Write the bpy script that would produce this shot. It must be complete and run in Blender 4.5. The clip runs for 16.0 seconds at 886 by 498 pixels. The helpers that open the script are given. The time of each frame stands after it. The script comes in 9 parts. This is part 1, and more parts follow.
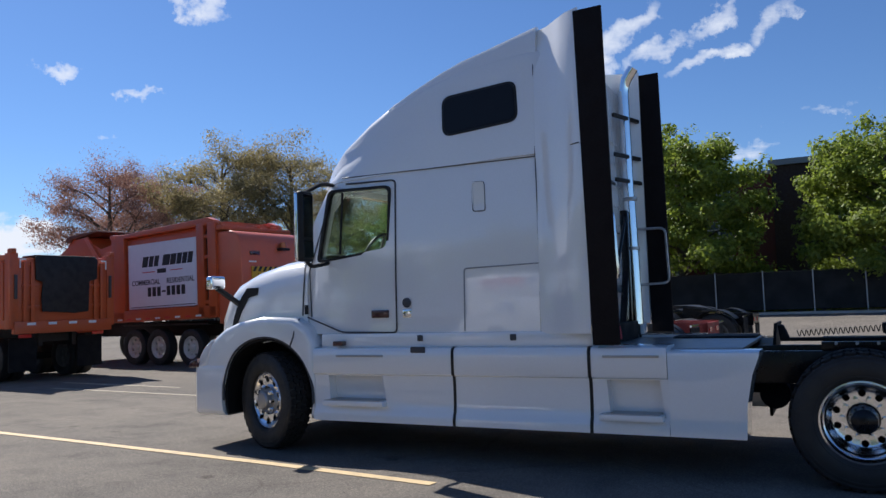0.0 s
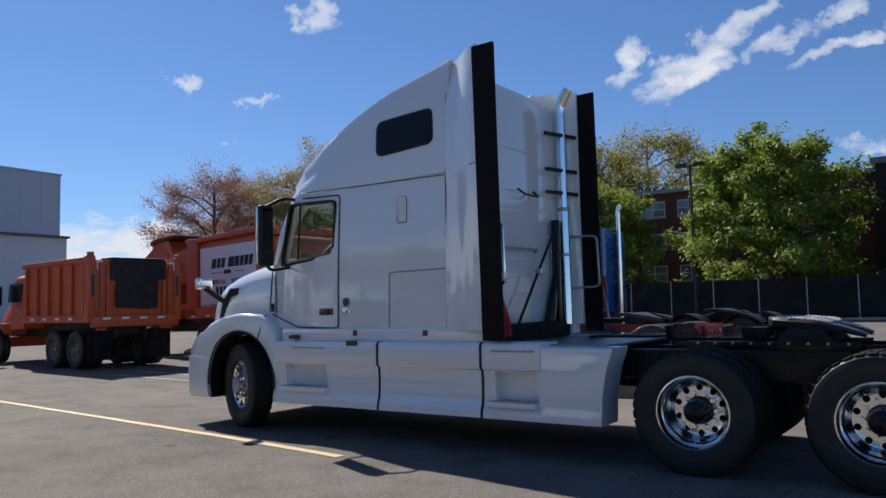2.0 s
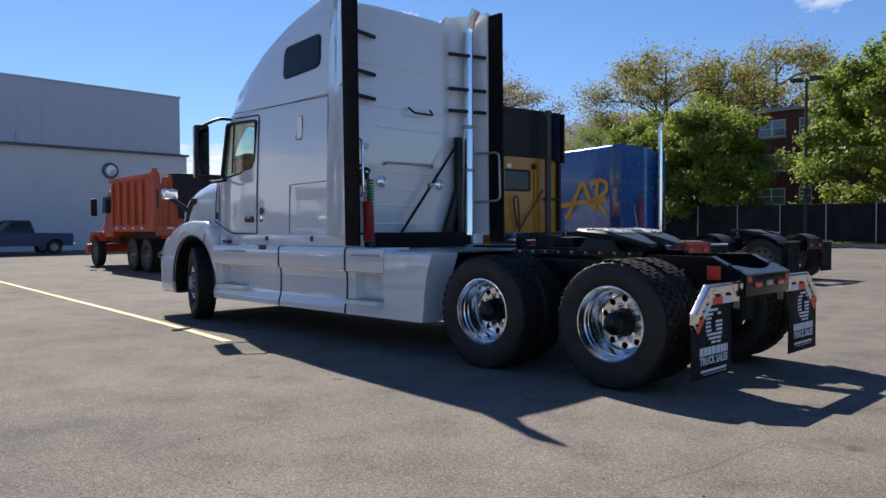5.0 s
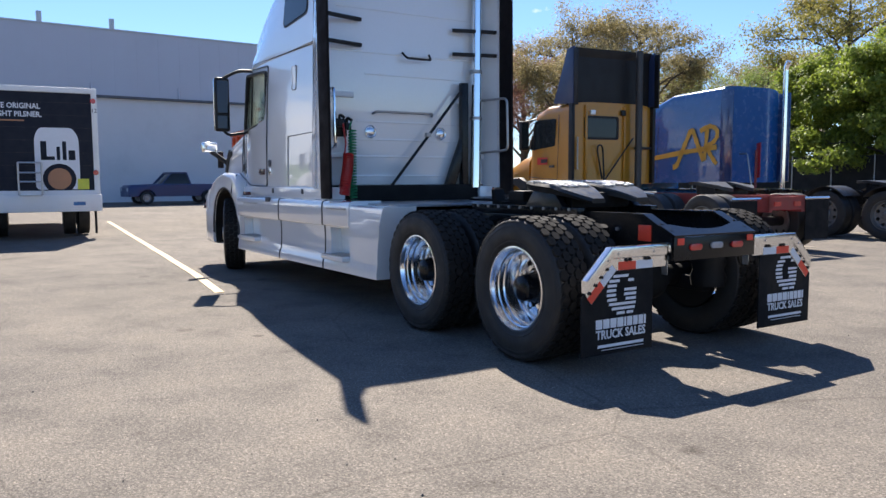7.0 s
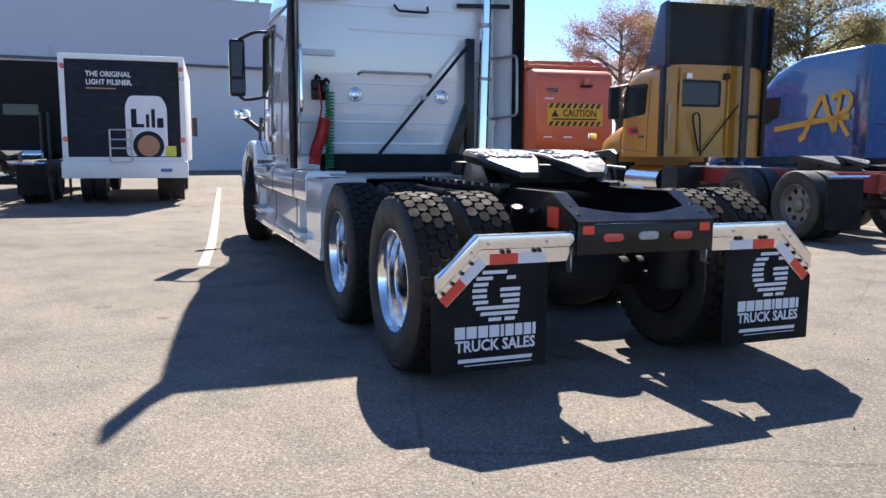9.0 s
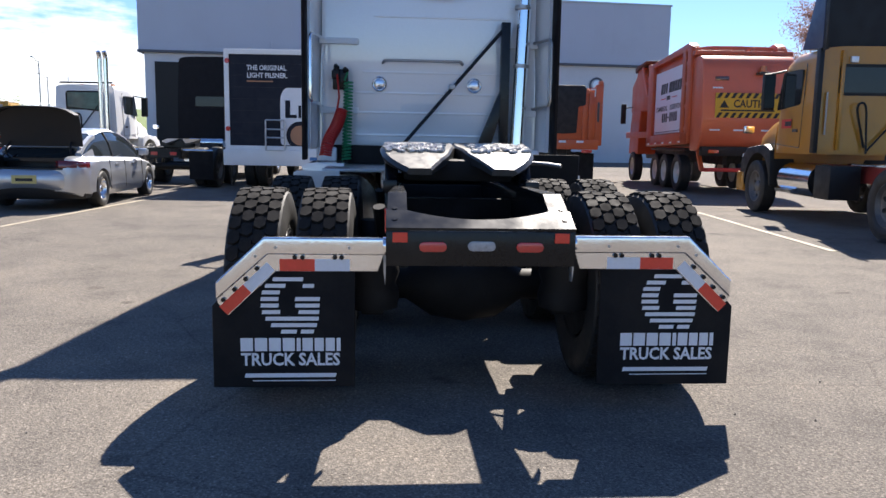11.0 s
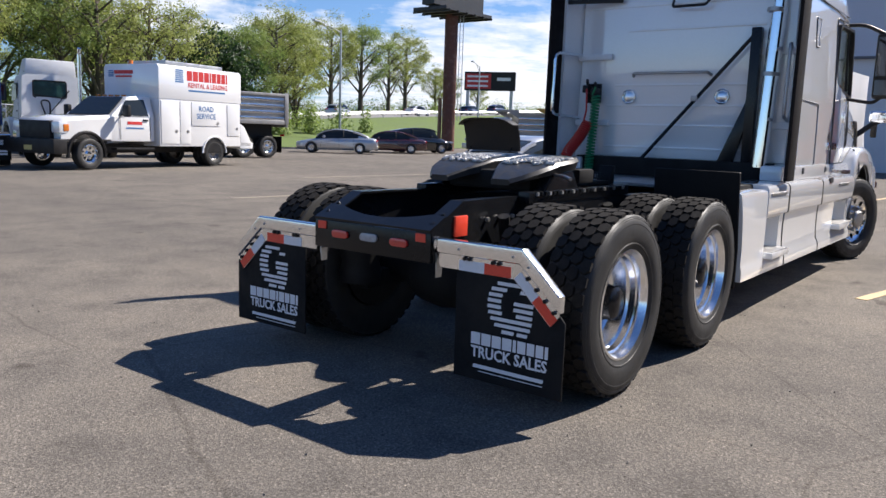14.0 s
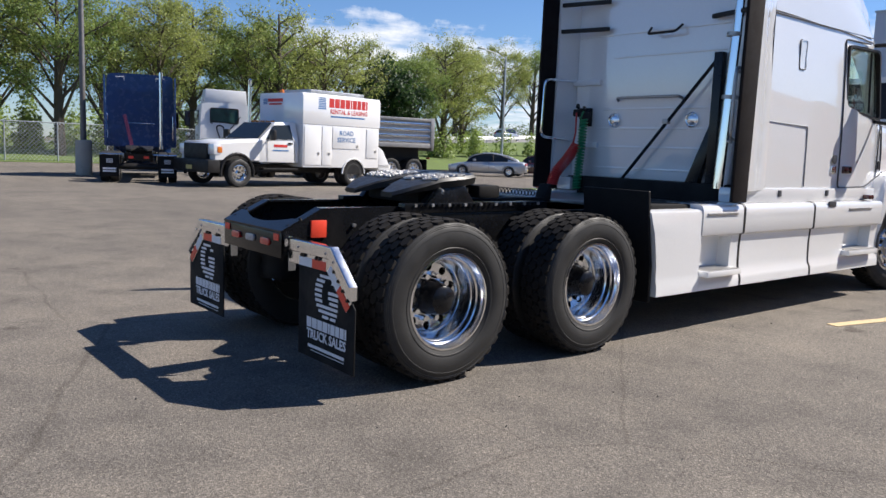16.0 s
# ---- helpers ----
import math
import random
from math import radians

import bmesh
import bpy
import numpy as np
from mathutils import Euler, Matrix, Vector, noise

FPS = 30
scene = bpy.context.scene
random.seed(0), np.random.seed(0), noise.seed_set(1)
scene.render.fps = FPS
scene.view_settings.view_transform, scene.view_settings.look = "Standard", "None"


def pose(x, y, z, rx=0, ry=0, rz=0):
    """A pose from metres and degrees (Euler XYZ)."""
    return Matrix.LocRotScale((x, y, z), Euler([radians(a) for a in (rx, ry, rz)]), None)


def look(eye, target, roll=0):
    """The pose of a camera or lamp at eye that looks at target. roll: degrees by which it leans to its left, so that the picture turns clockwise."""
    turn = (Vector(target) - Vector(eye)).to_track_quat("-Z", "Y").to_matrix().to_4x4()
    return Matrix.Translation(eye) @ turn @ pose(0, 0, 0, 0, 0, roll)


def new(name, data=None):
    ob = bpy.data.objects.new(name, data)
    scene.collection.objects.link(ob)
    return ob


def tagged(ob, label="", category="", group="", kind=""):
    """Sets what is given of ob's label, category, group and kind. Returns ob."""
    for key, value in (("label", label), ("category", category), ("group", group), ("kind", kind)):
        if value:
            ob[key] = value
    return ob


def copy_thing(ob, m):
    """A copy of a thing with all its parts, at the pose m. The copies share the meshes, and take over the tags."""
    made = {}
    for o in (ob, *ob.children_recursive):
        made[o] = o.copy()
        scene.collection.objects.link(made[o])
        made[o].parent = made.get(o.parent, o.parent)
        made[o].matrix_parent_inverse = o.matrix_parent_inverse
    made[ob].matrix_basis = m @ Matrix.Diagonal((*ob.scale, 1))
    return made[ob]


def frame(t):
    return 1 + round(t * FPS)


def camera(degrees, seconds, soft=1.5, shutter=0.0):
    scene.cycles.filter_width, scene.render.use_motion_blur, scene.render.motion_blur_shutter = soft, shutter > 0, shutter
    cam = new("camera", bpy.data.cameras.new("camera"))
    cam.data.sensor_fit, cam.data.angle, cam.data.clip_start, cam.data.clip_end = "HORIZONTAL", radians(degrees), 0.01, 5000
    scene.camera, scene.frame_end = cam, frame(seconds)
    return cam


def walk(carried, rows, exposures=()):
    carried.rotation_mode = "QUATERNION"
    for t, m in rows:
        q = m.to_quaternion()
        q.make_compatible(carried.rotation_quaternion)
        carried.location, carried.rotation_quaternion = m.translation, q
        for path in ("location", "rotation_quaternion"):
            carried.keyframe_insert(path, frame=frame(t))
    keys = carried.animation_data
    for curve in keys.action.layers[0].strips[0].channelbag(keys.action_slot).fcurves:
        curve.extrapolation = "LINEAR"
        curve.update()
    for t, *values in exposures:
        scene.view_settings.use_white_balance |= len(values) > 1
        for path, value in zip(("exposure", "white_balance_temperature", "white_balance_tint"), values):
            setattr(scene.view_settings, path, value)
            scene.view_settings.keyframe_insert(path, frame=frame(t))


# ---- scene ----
cam = camera(59.6, 16.0)
PATH = [
    (0, (-0.979, -7.776, 1.514), (-1.886, -5.999, 1.651), -1.9),
    (0.5, (-0.425, -7.761, 1.507), (-1.371, -6.004, 1.644), -1.9),
    (1, (0.109, -7.754, 1.502), (-0.928, -6.05, 1.649), -1.6),
    (1.5, (0.641, -7.696, 1.493), (-0.473, -6.041, 1.639), -1.4),
    (2, (1.185, -7.685, 1.451), (0.039, -6.052, 1.598), -1.3),
    (2.5, (1.706, -7.644, 1.412), (0.544, -6.022, 1.559), -1.2),
    (3, (2.217, -7.507, 1.396), (1.031, -5.903, 1.544), -1.1),
    (3.5, (2.71, -7.379, 1.361), (1.477, -5.809, 1.486), -1.0),
    (4, (3.143, -7.143, 1.285), (1.863, -5.607, 1.337), -0.8),
    (6.5, (4.7, -5.078, 1.299), (3.075, -3.924, 1.131), -0.4),
    (7, (4.833, -4.562, 1.3), (3.15, -3.496, 1.121), -0.3),
    (7.5, (4.884, -4.051, 1.279), (3.143, -3.088, 1.079), -0.1),
    (8, (4.83, -3.543, 1.294), (3.049, -2.659, 1.074), 0.0),
    (8.5, (4.793, -3.018, 1.283), (2.974, -2.224, 1.044), 0.1),
    (9, (4.744, -2.507, 1.273), (2.888, -1.803, 1.022), 0.3),
    (11.5, (4.716, 0.109, 1.331), (2.738, 0.03, 1.048), 1.1),
    (12, (4.712, 0.68, 1.372), (2.768, 0.309, 1.086), 1.3),
    (12.5, (4.631, 1.226, 1.373), (2.774, 0.541, 1.087), 1.7),
    (13, (4.538, 1.788, 1.403), (2.763, 0.915, 1.107), 1.6),
    (13.5, (4.491, 2.364, 1.417), (2.821, 1.305, 1.119), 1.8),
    (14, (4.4, 2.92, 1.417), (2.827, 1.721, 1.121), 1.9),
    (14.5, (4.253, 3.468, 1.441), (2.769, 2.159, 1.151), 1.9),
    (15, (4.094, 4.013, 1.424), (2.69, 2.617, 1.143), 2.0),
    (15.5, (3.805, 4.424, 1.439), (2.451, 2.977, 1.167), 2.1),
    (16, (3.54, 4.837, 1.451), (2.281, 3.303, 1.2), 2.2),
]
# the clip's camera opens up as it turns away from the sky: seconds, stops, kelvin, tint
LIGHT = [(0, 0.57, 6080, 11), (1.5, 0.43, 6120, 11), (3.0, 0.36, 6150, 11), (4.0, 0.42, 6150, 11), (6.5, 1.22, 6480, 12), (7.5, 1.36, 6480, 12), (9.0, 1.60, 6530, 12), (11.5, 1.12, 6350, 13), (12.5, 0.82, 6300, 13), (14.0, 0.85, 6300, 13), (16.0, 0.78, 6300, 12)]
walk(cam, [(t, look(eye, target, roll)) for t, eye, target, roll in PATH], LIGHT)

# ---- world, sun and sky ----
SUN_TO = Vector((-3.9, 1.55, 4.05)).normalized()
SUN_EL = math.asin(SUN_TO.z)
SUN_AZ = math.atan2(SUN_TO.x, SUN_TO.y)

sun_data = bpy.data.lights.new("sun", "SUN")
sun_data.energy, sun_data.angle, sun_data.color = 5.0, radians(0.53), (1.0, 0.925, 0.815)
sun = new("sun", sun_data)
sun.matrix_world = look(SUN_TO * 60, (0, 0, 0))


def make_world():
    w = bpy.data.worlds.new("sky")
    w.use_nodes = True
    scene.world = w
    nt = w.node_tree
    nt.nodes.clear()
    N, L = nt.nodes.new, nt.links.new
    out, bg = N("ShaderNodeOutputWorld"), N("ShaderNodeBackground")
    sky = N("ShaderNodeTexSky")
    sky.sky_type, sky.sun_disc = "NISHITA", False
    sky.sun_elevation, sky.sun_rotation = SUN_EL, SUN_AZ
    sky.air_density, sky.dust_density, sky.ozone_density = 1.0, 0.1, 7.0
    bg.inputs["Strength"].default_value = 0.061
    tc = N("ShaderNodeTexCoord")

    def math_node(op, a, b=None, clamp=False):
        m = N("ShaderNodeMath")
        m.operation, m.use_clamp = op, clamp
        for i, v in enumerate((a, b)):
            if v is None:
                continue
            if isinstance(v, (int, float)):
                m.inputs[i].default_value = v
            else:
                L(v, m.inputs[i])
        return m.outputs[0]

    # cloud plane: the direction laid on a sheet above the place
    sep = N("ShaderNodeSeparateXYZ")
    L(tc.outputs["Generated"], sep.inputs[0])
    zc = math_node("MAXIMUM", sep.outputs["Z"], 0.03)
    zc = math_node("ADD", zc, 0.06)
    comb = N("ShaderNodeCombineXYZ")
    L(math_node("DIVIDE", sep.outputs["X"], zc), comb.inputs[0])
    L(math_node("DIVIDE", sep.outputs["Y"], zc), comb.inputs[1])
    fine = N("ShaderNodeTexNoise")
    fine.inputs["Scale"].default_value, fine.inputs["Detail"].default_value, fine.inputs["Roughness"].default_value = 2.4, 7, 0.58
    L(comb.outputs[0], fine.inputs["Vector"])
    big = N("ShaderNodeTexNoise")
    big.inputs["Scale"].default_value, big.inputs["Detail"].default_value = 0.55, 3
    L(comb.outputs[0], big.inputs["Vector"])
    # the wisps and banks, as soft spots in the sky: azimuth, elevation, radii (degrees), weight
    spots = CLOUDS
    total = None
    az = math_node("ARCTAN2", sep.outputs["X"], sep.outputs["Y"])
    el = math_node("ARCSINE", sep.outputs["Z"])
    # ragged edges: the direction is pushed about before it meets the spots
    rag = N("ShaderNodeTexNoise")
    rag.inputs["Scale"].default_value, rag.inputs["Detail"].default_value, rag.inputs["Roughness"].default_value = 17, 6, 0.62
    L(tc.outputs["Generated"], rag.inputs["Vector"])
    rs = N("ShaderNodeSeparateColor")
    L(rag.outputs["Color"], rs.inputs[0])
    az = math_node("ADD", az, math_node("MULTIPLY", math_node("SUBTRACT", rs.outputs[0], 0.5), radians(8)))
    el = math_node("ADD", el, math_node("MULTIPLY", math_node("SUBTRACT", rs.outputs[1], 0.5), radians(4.5)))
    for a, e, ra, re, tilt, wt in spots:
        da = math_node("SUBTRACT", az, radians(a))
        da = math_node("SUBTRACT", da, math_node("MULTIPLY", math_node("ROUND", math_node("DIVIDE", da, math.tau)), math.tau))
        de = math_node("SUBTRACT", el, radians(e))
        c, s = math.cos(radians(tilt)), math.sin(radians(tilt))
        u = math_node("ADD", math_node("MULTIPLY", da, c / radians(ra)), math_node("MULTIPLY", de, s / radians(ra)))
        v = math_node("ADD", math_node("MULTIPLY", da, -s / radians(re)), math_node("MULTIPLY", de, c / radians(re)))
        d = math_node("ADD", math_node("MULTIPLY", u, u), math_node("MULTIPLY", v, v))
        m = math_node("MULTIPLY", math_node("SUBTRACT", 1.0, d, True), wt)
        total = m if total is None else math_node("MAXIMUM", total, m)
    fluff = math_node("SUBTRACT", fine.outputs["Fac"], 0.5)
    dens = math_node("ADD", total, math_node("MULTIPLY", fluff, 2.6))
    inside = math_node("MULTIPLY", total, 4.0, True)
    dens = math_node("MULTIPLY", math_node("SUBTRACT", dens, 0.30), 1.15, True)
    dens = math_node("MULTIPLY", dens, inside)
    mix = N("ShaderNodeMix")
    mix.data_type = "RGBA"
    L(dens, mix.inputs["Factor"])
    deep = N("ShaderNodeMix")
    deep.data_type, deep.blend_type = "RGBA", "MULTIPLY"
    deep.inputs["Factor"].default_value = 1.0
    deep.inputs["B"].default_value = (0.98, 1.05, 1.16, 1)
    L(sky.outputs["Color"], deep.inputs["A"])
    L(deep.outputs["Result"], mix.inputs["A"])
    mix.inputs["B"].default_value = (9.6, 9.8, 10.2, 1)
    L(mix.outputs["Result"], bg.inputs["Color"])
    L(bg.outputs[0], out.inputs[0])


CLOUDS = [
    (-15.5, 17.6, 6.5, 1.3, 28, 1.0), (-20.5, 17.3, 2.6, 1.1, 35, 0.95), (-17.0, 15.6, 3.6, 1.2, 25, 1.1), (-11.5, 17.0, 3.6, 1.0, 22, 1.0), (-8.0, 16.2, 3.5, 0.7, 12, 0.85), (-7.0, 19.0, 3.0, 1.0, 30, 0.9), (-2.5, 18.6, 3.2, 1.1, 30, 0.8),
    (-44.4, 21.0, 2.0, 1.2, -25, 1.0), (-53.4, 16.4, 2.2, 0.75, 5, 1.0), (-47.8, 14.7, 1.2, 0.5, 0, 0.9), (-1.2, 11.8, 3.0, 0.5, 8, 0.7), (-5.5, 9.6, 3.0, 0.9, 0, 0.8),
    (-60, 4.4, 9.0, 2.4, 0, 1.2), (-56, 4.9, 5.0, 1.5, 0, 1.5), (-50.5, 11.5, 0.9, 0.4, 0, 0.9),
    (-118, 3, 26, 8.0, 0, 1.3), (-143, 6.3, 14, 3.4, -4, 1.2), (-104, 2.0, 26, 6.0, 0, 1.2),
]
make_world()

# ---- materials ----
MATS = {}


def mat(name, color, rough=0.5, metal=0.0, var=0.12, scale=6.0, fine=60.0, bump=0.0, bump_scale=120.0, coat=0.0, dirt=0.0, rand=0.0, spec=None, dirt_color=(0.10, 0.085, 0.07)):
    """A painted, cast or woven surface: base colour with broad and fine variation, roughness variation and a fine relief."""
    if name in MATS:
        return MATS[name]
    m = bpy.data.materials.new(name)
    m.use_nodes = True
    nt = m.node_tree
    N, L = nt.nodes.new, nt.links.new
    b = nt.nodes["Principled BSDF"]
    tc = N("ShaderNodeTexCoord")
    n1, n2 = N("ShaderNodeTexNoise"), N("ShaderNodeTexNoise")
    for n, s, d in ((n1, scale, 4), (n2, fine, 3)):
        n.inputs["Scale"].default_value, n.inputs["Detail"].default_value = s, d
        L(tc.outputs["Object"], n.inputs["Vector"])
    add = N("ShaderNodeMath")
    add.operation = "ADD"
    L(n1.outputs["Fac"], add.inputs[0])
    L(n2.outputs["Fac"], add.inputs[1])
    last = add.outputs[0]
    lo, hi = 1 - var, 1 + var
    if rand:
        info = N("ShaderNodeObjectInfo")
        r = N("ShaderNodeMath")
        r.operation, r.inputs[1].default_value = "MULTIPLY_ADD", rand
        L(info.outputs["Random"], r.inputs[0])
        L(last, r.inputs[2])
        last = r.outputs[0]
    mr = N("ShaderNodeMapRange")
    mr.inputs["From Min"].default_value, mr.inputs["From Max"].default_value = 0.6, 1.4 + rand
    mr.inputs["To Min"].default_value, mr.inputs["To Max"].default_value = lo, hi
    L(last, mr.inputs["Value"])
    mul = N("ShaderNodeMix")
    mul.data_type, mul.blend_type = "RGBA", "MULTIPLY"
    mul.inputs["Factor"].default_value = 1.0
    mul.inputs["A"].default_value = (*color, 1)
    L(mr.outputs[0], mul.inputs["B"])
    col = mul.outputs["Result"]
    if dirt:
        n3 = N("ShaderNodeTexNoise")
        n3.inputs["Scale"].default_value, n3.inputs["Detail"].default_value, n3.inputs["Roughness"].default_value = scale * 0.7, 8, 0.7
        L(tc.outputs["Object"], n3.inputs["Vector"])
        r3 = N("ShaderNodeMapRange")
        r3.inputs["From Min"].default_value, r3.inputs["From Max"].default_value, r3.inputs["To Max"].default_value = 0.52, 0.72, dirt
        L(n3.outputs["Fac"], r3.inputs["Value"])
        dm = N("ShaderNodeMix")
        dm.data_type = "RGBA"
        L(r3.outputs[0], dm.inputs["Factor"])
        L(col, dm.inputs["A"])
        dm.inputs["B"].default_value = (*dirt_color, 1)
        col = dm.outputs["Result"]
    L(col, b.inputs["Base Color"])
    rr = N("ShaderNodeMapRange")
    rr.inputs["From Min"].default_value, rr.inputs["From Max"].default_value = 0.35, 0.65
    rr.inputs["To Min"].default_value, rr.inputs["To Max"].default_value = max(0.02, rough * 0.82), min(1, rough * 1.18)
    L(n1.outputs["Fac"], rr.inputs["Value"])
    L(rr.outputs[0], b.inputs["Roughness"])
    b.inputs["Metallic"].default_value = metal
    if spec is not None:
        b.inputs["Specular IOR Level"].default_value = spec
    if coat:
        b.inputs["Coat Weight"].default_value, b.inputs["Coat Roughness"].default_value = coat, 0.03
        b.inputs["Coat IOR"].default_value = 1.5 + 0.3 * coat
    if bump:
        n4 = N("ShaderNodeTexNoise")
        n4.inputs["Scale"].default_value, n4.inputs["Detail"].default_value = bump_scale, 3
        L(tc.outputs["Object"], n4.inputs["Vector"])
        bp = N("ShaderNodeBump")
        bp.inputs["Strength"].default_value, bp.inputs["Distance"].default_value = bump, 0.01
        L(n4.outputs["Fac"], bp.inputs["Height"])
        L(bp.outputs[0], b.inputs["Normal"])
    MATS[name] = m
    return m


def glass(name, tint, rough=0.02, mixed=0.75):
    """Tinted car glass: a clear coat of gloss over a pane that lets part of the light through."""
    m = bpy.data.materials.new(name)
    m.use_nodes = True
    nt = m.node_tree
    N, L = nt.nodes.new, nt.links.new
    out = nt.nodes["Material Output"]
    nt.nodes.remove(nt.nodes["Principled BSDF"])
    tr, gl, mx, fr = N("ShaderNodeBsdfTransparent"), N("ShaderNodeBsdfGlossy"), N("ShaderNodeMixShader"), N("ShaderNodeLayerWeight")
    tr.inputs["Color"].default_value = (*tint, 1)
    gl.inputs["Roughness"].default_value = rough
    # gloss grows towards grazing angles
    steep, level = N("ShaderNodeMath"), N("ShaderNodeMath")
    steep.operation, level.operation = "POWER", "MULTIPLY_ADD"
    steep.inputs[1].default_value = 4.0
    level.inputs[1].default_value, level.inputs[2].default_value = 0.8, 0.04
    fr.inputs["Blend"].default_value = 0.5
    L(fr.outputs["Facing"], steep.inputs[0])
    L(steep.outputs[0], level.inputs[0])
    L(level.outputs[0], mx.inputs[0])
    L(tr.outputs[0], mx.inputs[1])
    L(gl.outputs[0], mx.inputs[2])
    L(mx.outputs[0], out.inputs["Surface"])
    return m


WHITE = mat("white_paint", (0.80, 0.797, 0.79), 0.16, var=0.03, coat=1.0, scale=1.5, bump=0.015, bump_scale=3)
WHITE_DULL = mat("white_panel", (0.76, 0.76, 0.75), 0.42, var=0.05, dirt=0.10, scale=2.0)
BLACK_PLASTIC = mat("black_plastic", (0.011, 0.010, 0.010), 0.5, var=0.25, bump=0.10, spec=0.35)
CHASSIS = mat("chassis_black", (0.007, 0.0065, 0.0065), 0.7, var=0.4, dirt=0.25, scale=5, dirt_color=(0.02, 0.018, 0.016), spec=0.25)
BLACK_GLOSS = mat("black_gloss_paint", (0.008, 0.0085, 0.010), 0.22, spec=0.3, var=0.2, dirt=0.08, bump=0.05, bump_scale=20)
RUBBER = mat("tyre_rubber", (0.016, 0.0155, 0.015), 0.62, var=0.2, dirt=0.22, scale=7, dirt_color=(0.045, 0.041, 0.036), bump=0.06, bump_scale=150)
RUBBER_TREAD = mat("tread_rubber", (0.020, 0.018, 0.0165), 0.9, var=0.3, dirt=0.5, scale=9, dirt_color=(0.050, 0.043, 0.036), bump=0.2, bump_scale=120, spec=0.15)
RUBBER_FLAP = mat("rubber_sheet", (0.007, 0.007, 0.008), 0.75, var=0.25, bump=0.15, bump_scale=30, spec=0.25)
CHROME = mat("chrome", (0.86, 0.87, 0.88), 0.06, 1.0, var=0.03, scale=9)
ALUMINIUM = mat("polished_aluminium", (0.78, 0.79, 0.81), 0.16, 1.0, var=0.06, scale=9, bump=0.04, bump_scale=40)
STEEL = mat("bare_steel", (0.42, 0.41, 0.40), 0.45, 0.9, var=0.2, dirt=0.25, scale=8)
GREASE = mat("greased_steel", (0.022, 0.021, 0.020), 0.42, 0.0, var=0.4, scale=18, bump=0.05, bump_scale=25)
# pale grease, its base colour raised to imitate the silvery glint on the ridges
GREASE_GLINT = mat("thick_grease_glint", (0.52, 0.50, 0.47), 0.22, 0.0, var=0.7, scale=26, fine=90, bump=1.0, bump_scale=70)
RED_LENS = mat("red_lens", (0.55, 0.035, 0.028), 0.18, var=0.1, coat=0.5)
TAPE_RED = mat("red_reflective_tape", (0.78, 0.065, 0.03), 0.4, var=0.08, scale=20)
AMBER_LENS = mat("amber_lens", (0.55, 0.16, 0.02), 0.2, var=0.1, coat=0.5)
MAROON_LENS = mat("smoked_lens", (0.06, 0.014, 0.014), 0.12, var=0.1, coat=0.5)
CLEAR_LENS = mat("clear_lens", (0.75, 0.76, 0.78), 0.12, 0.2, var=0.05, coat=0.6)
REVERSE_LENS = mat("reversing_lens", (0.33, 0.335, 0.35), 0.2, 0.0, var=0.25, scale=40, coat=0.3)
RED_HOSE = mat("red_hose", (0.50, 0.022, 0.018), 0.4, var=0.1)
GREEN_HOSE = mat("green_hose", (0.012, 0.22, 0.085), 0.4, var=0.1)
DARK_GREY = mat("dark_grey_panel", (0.05, 0.05, 0.055), 0.5, var=0.15, dirt=0.1)
BEIGE = mat("beige_trim", (0.42, 0.36, 0.28), 0.8, var=0.1)
GREY_TRIM = mat("grey_trim", (0.12, 0.12, 0.125), 0.7, var=0.15)
PRINT_WHITE = mat("white_print", (0.72, 0.73, 0.76), 0.5, var=0.06)
MIRROR = mat("mirror_glass", (0.07, 0.075, 0.085), 0.03, 1.0, var=0.02)
GLASS = glass("cab_glass", (0.84, 0.91, 0.87))


# ---- mesh helpers ----
def box(bm, x0, x1, y0, y1, z0, z1, m=None):
    vs = [bm.verts.new((x, y, z)) for x in (x0, x1) for y in (y0, y1) for z in (z0, z1)]
    if m is not None:
        for v in vs:
            v.co = m @ v.co
    for f in ((0, 1, 3, 2), (4, 6, 7, 5), (0, 4, 5, 1), (2, 3, 7, 6), (0, 2, 6, 4), (1, 5, 7, 3)):
        bm.faces.new([vs[i] for i in f])
    return vs


def boxes(*rows):
    bm = bmesh.new()
    for r in rows:
        box(bm, *r)
    return bm


def prism(pts, y0, y1, axis="y", bm=None):
    """A polygon in the plane across axis, pushed from y0 to y1. pts: (x, z), (y, z) for axis x, (x, y) for axis z."""
    bm = bm or bmesh.new()
    put = {"y": lambda p, w: (p[0], w, p[1]), "x": lambda p, w: (w, p[0], p[1]), "z": lambda p, w: (p[0], p[1], w)}[axis]
    a, b = [bm.verts.new(put(p, y0)) for p in pts], [bm.verts.new(put(p, y1)) for p in pts]
    n = len(pts)
    bm.faces.new(a[::-1])
    bm.faces.new(b)
    for i in range(n):
        bm.faces.new((a[i], a[(i + 1) % n], b[(i + 1) % n], b[i]))
    bmesh.ops.recalc_face_normals(bm, faces=bm.faces)
    return bm


def rounded(pts, r, n=4):
    """The corners of a polygon rounded by about r."""
    out = []
    k = len(pts)
    for i in range(k):
        p, a, b = Vector(pts[i]), Vector(pts[i - 1]), Vector(pts[(i + 1) % k])
        ra = min(r, 0.45 * (a - p).length)
        rb = min(r, 0.45 * (b - p).length)
        s, e = p + (a - p).normalized() * ra, p + (b - p).normalized() * rb
        for j in range(n + 1):
            t = j / n
            out.append(tuple((1 - t) ** 2 * s + 2 * t * (1 - t) * p + t * t * e))
    return out


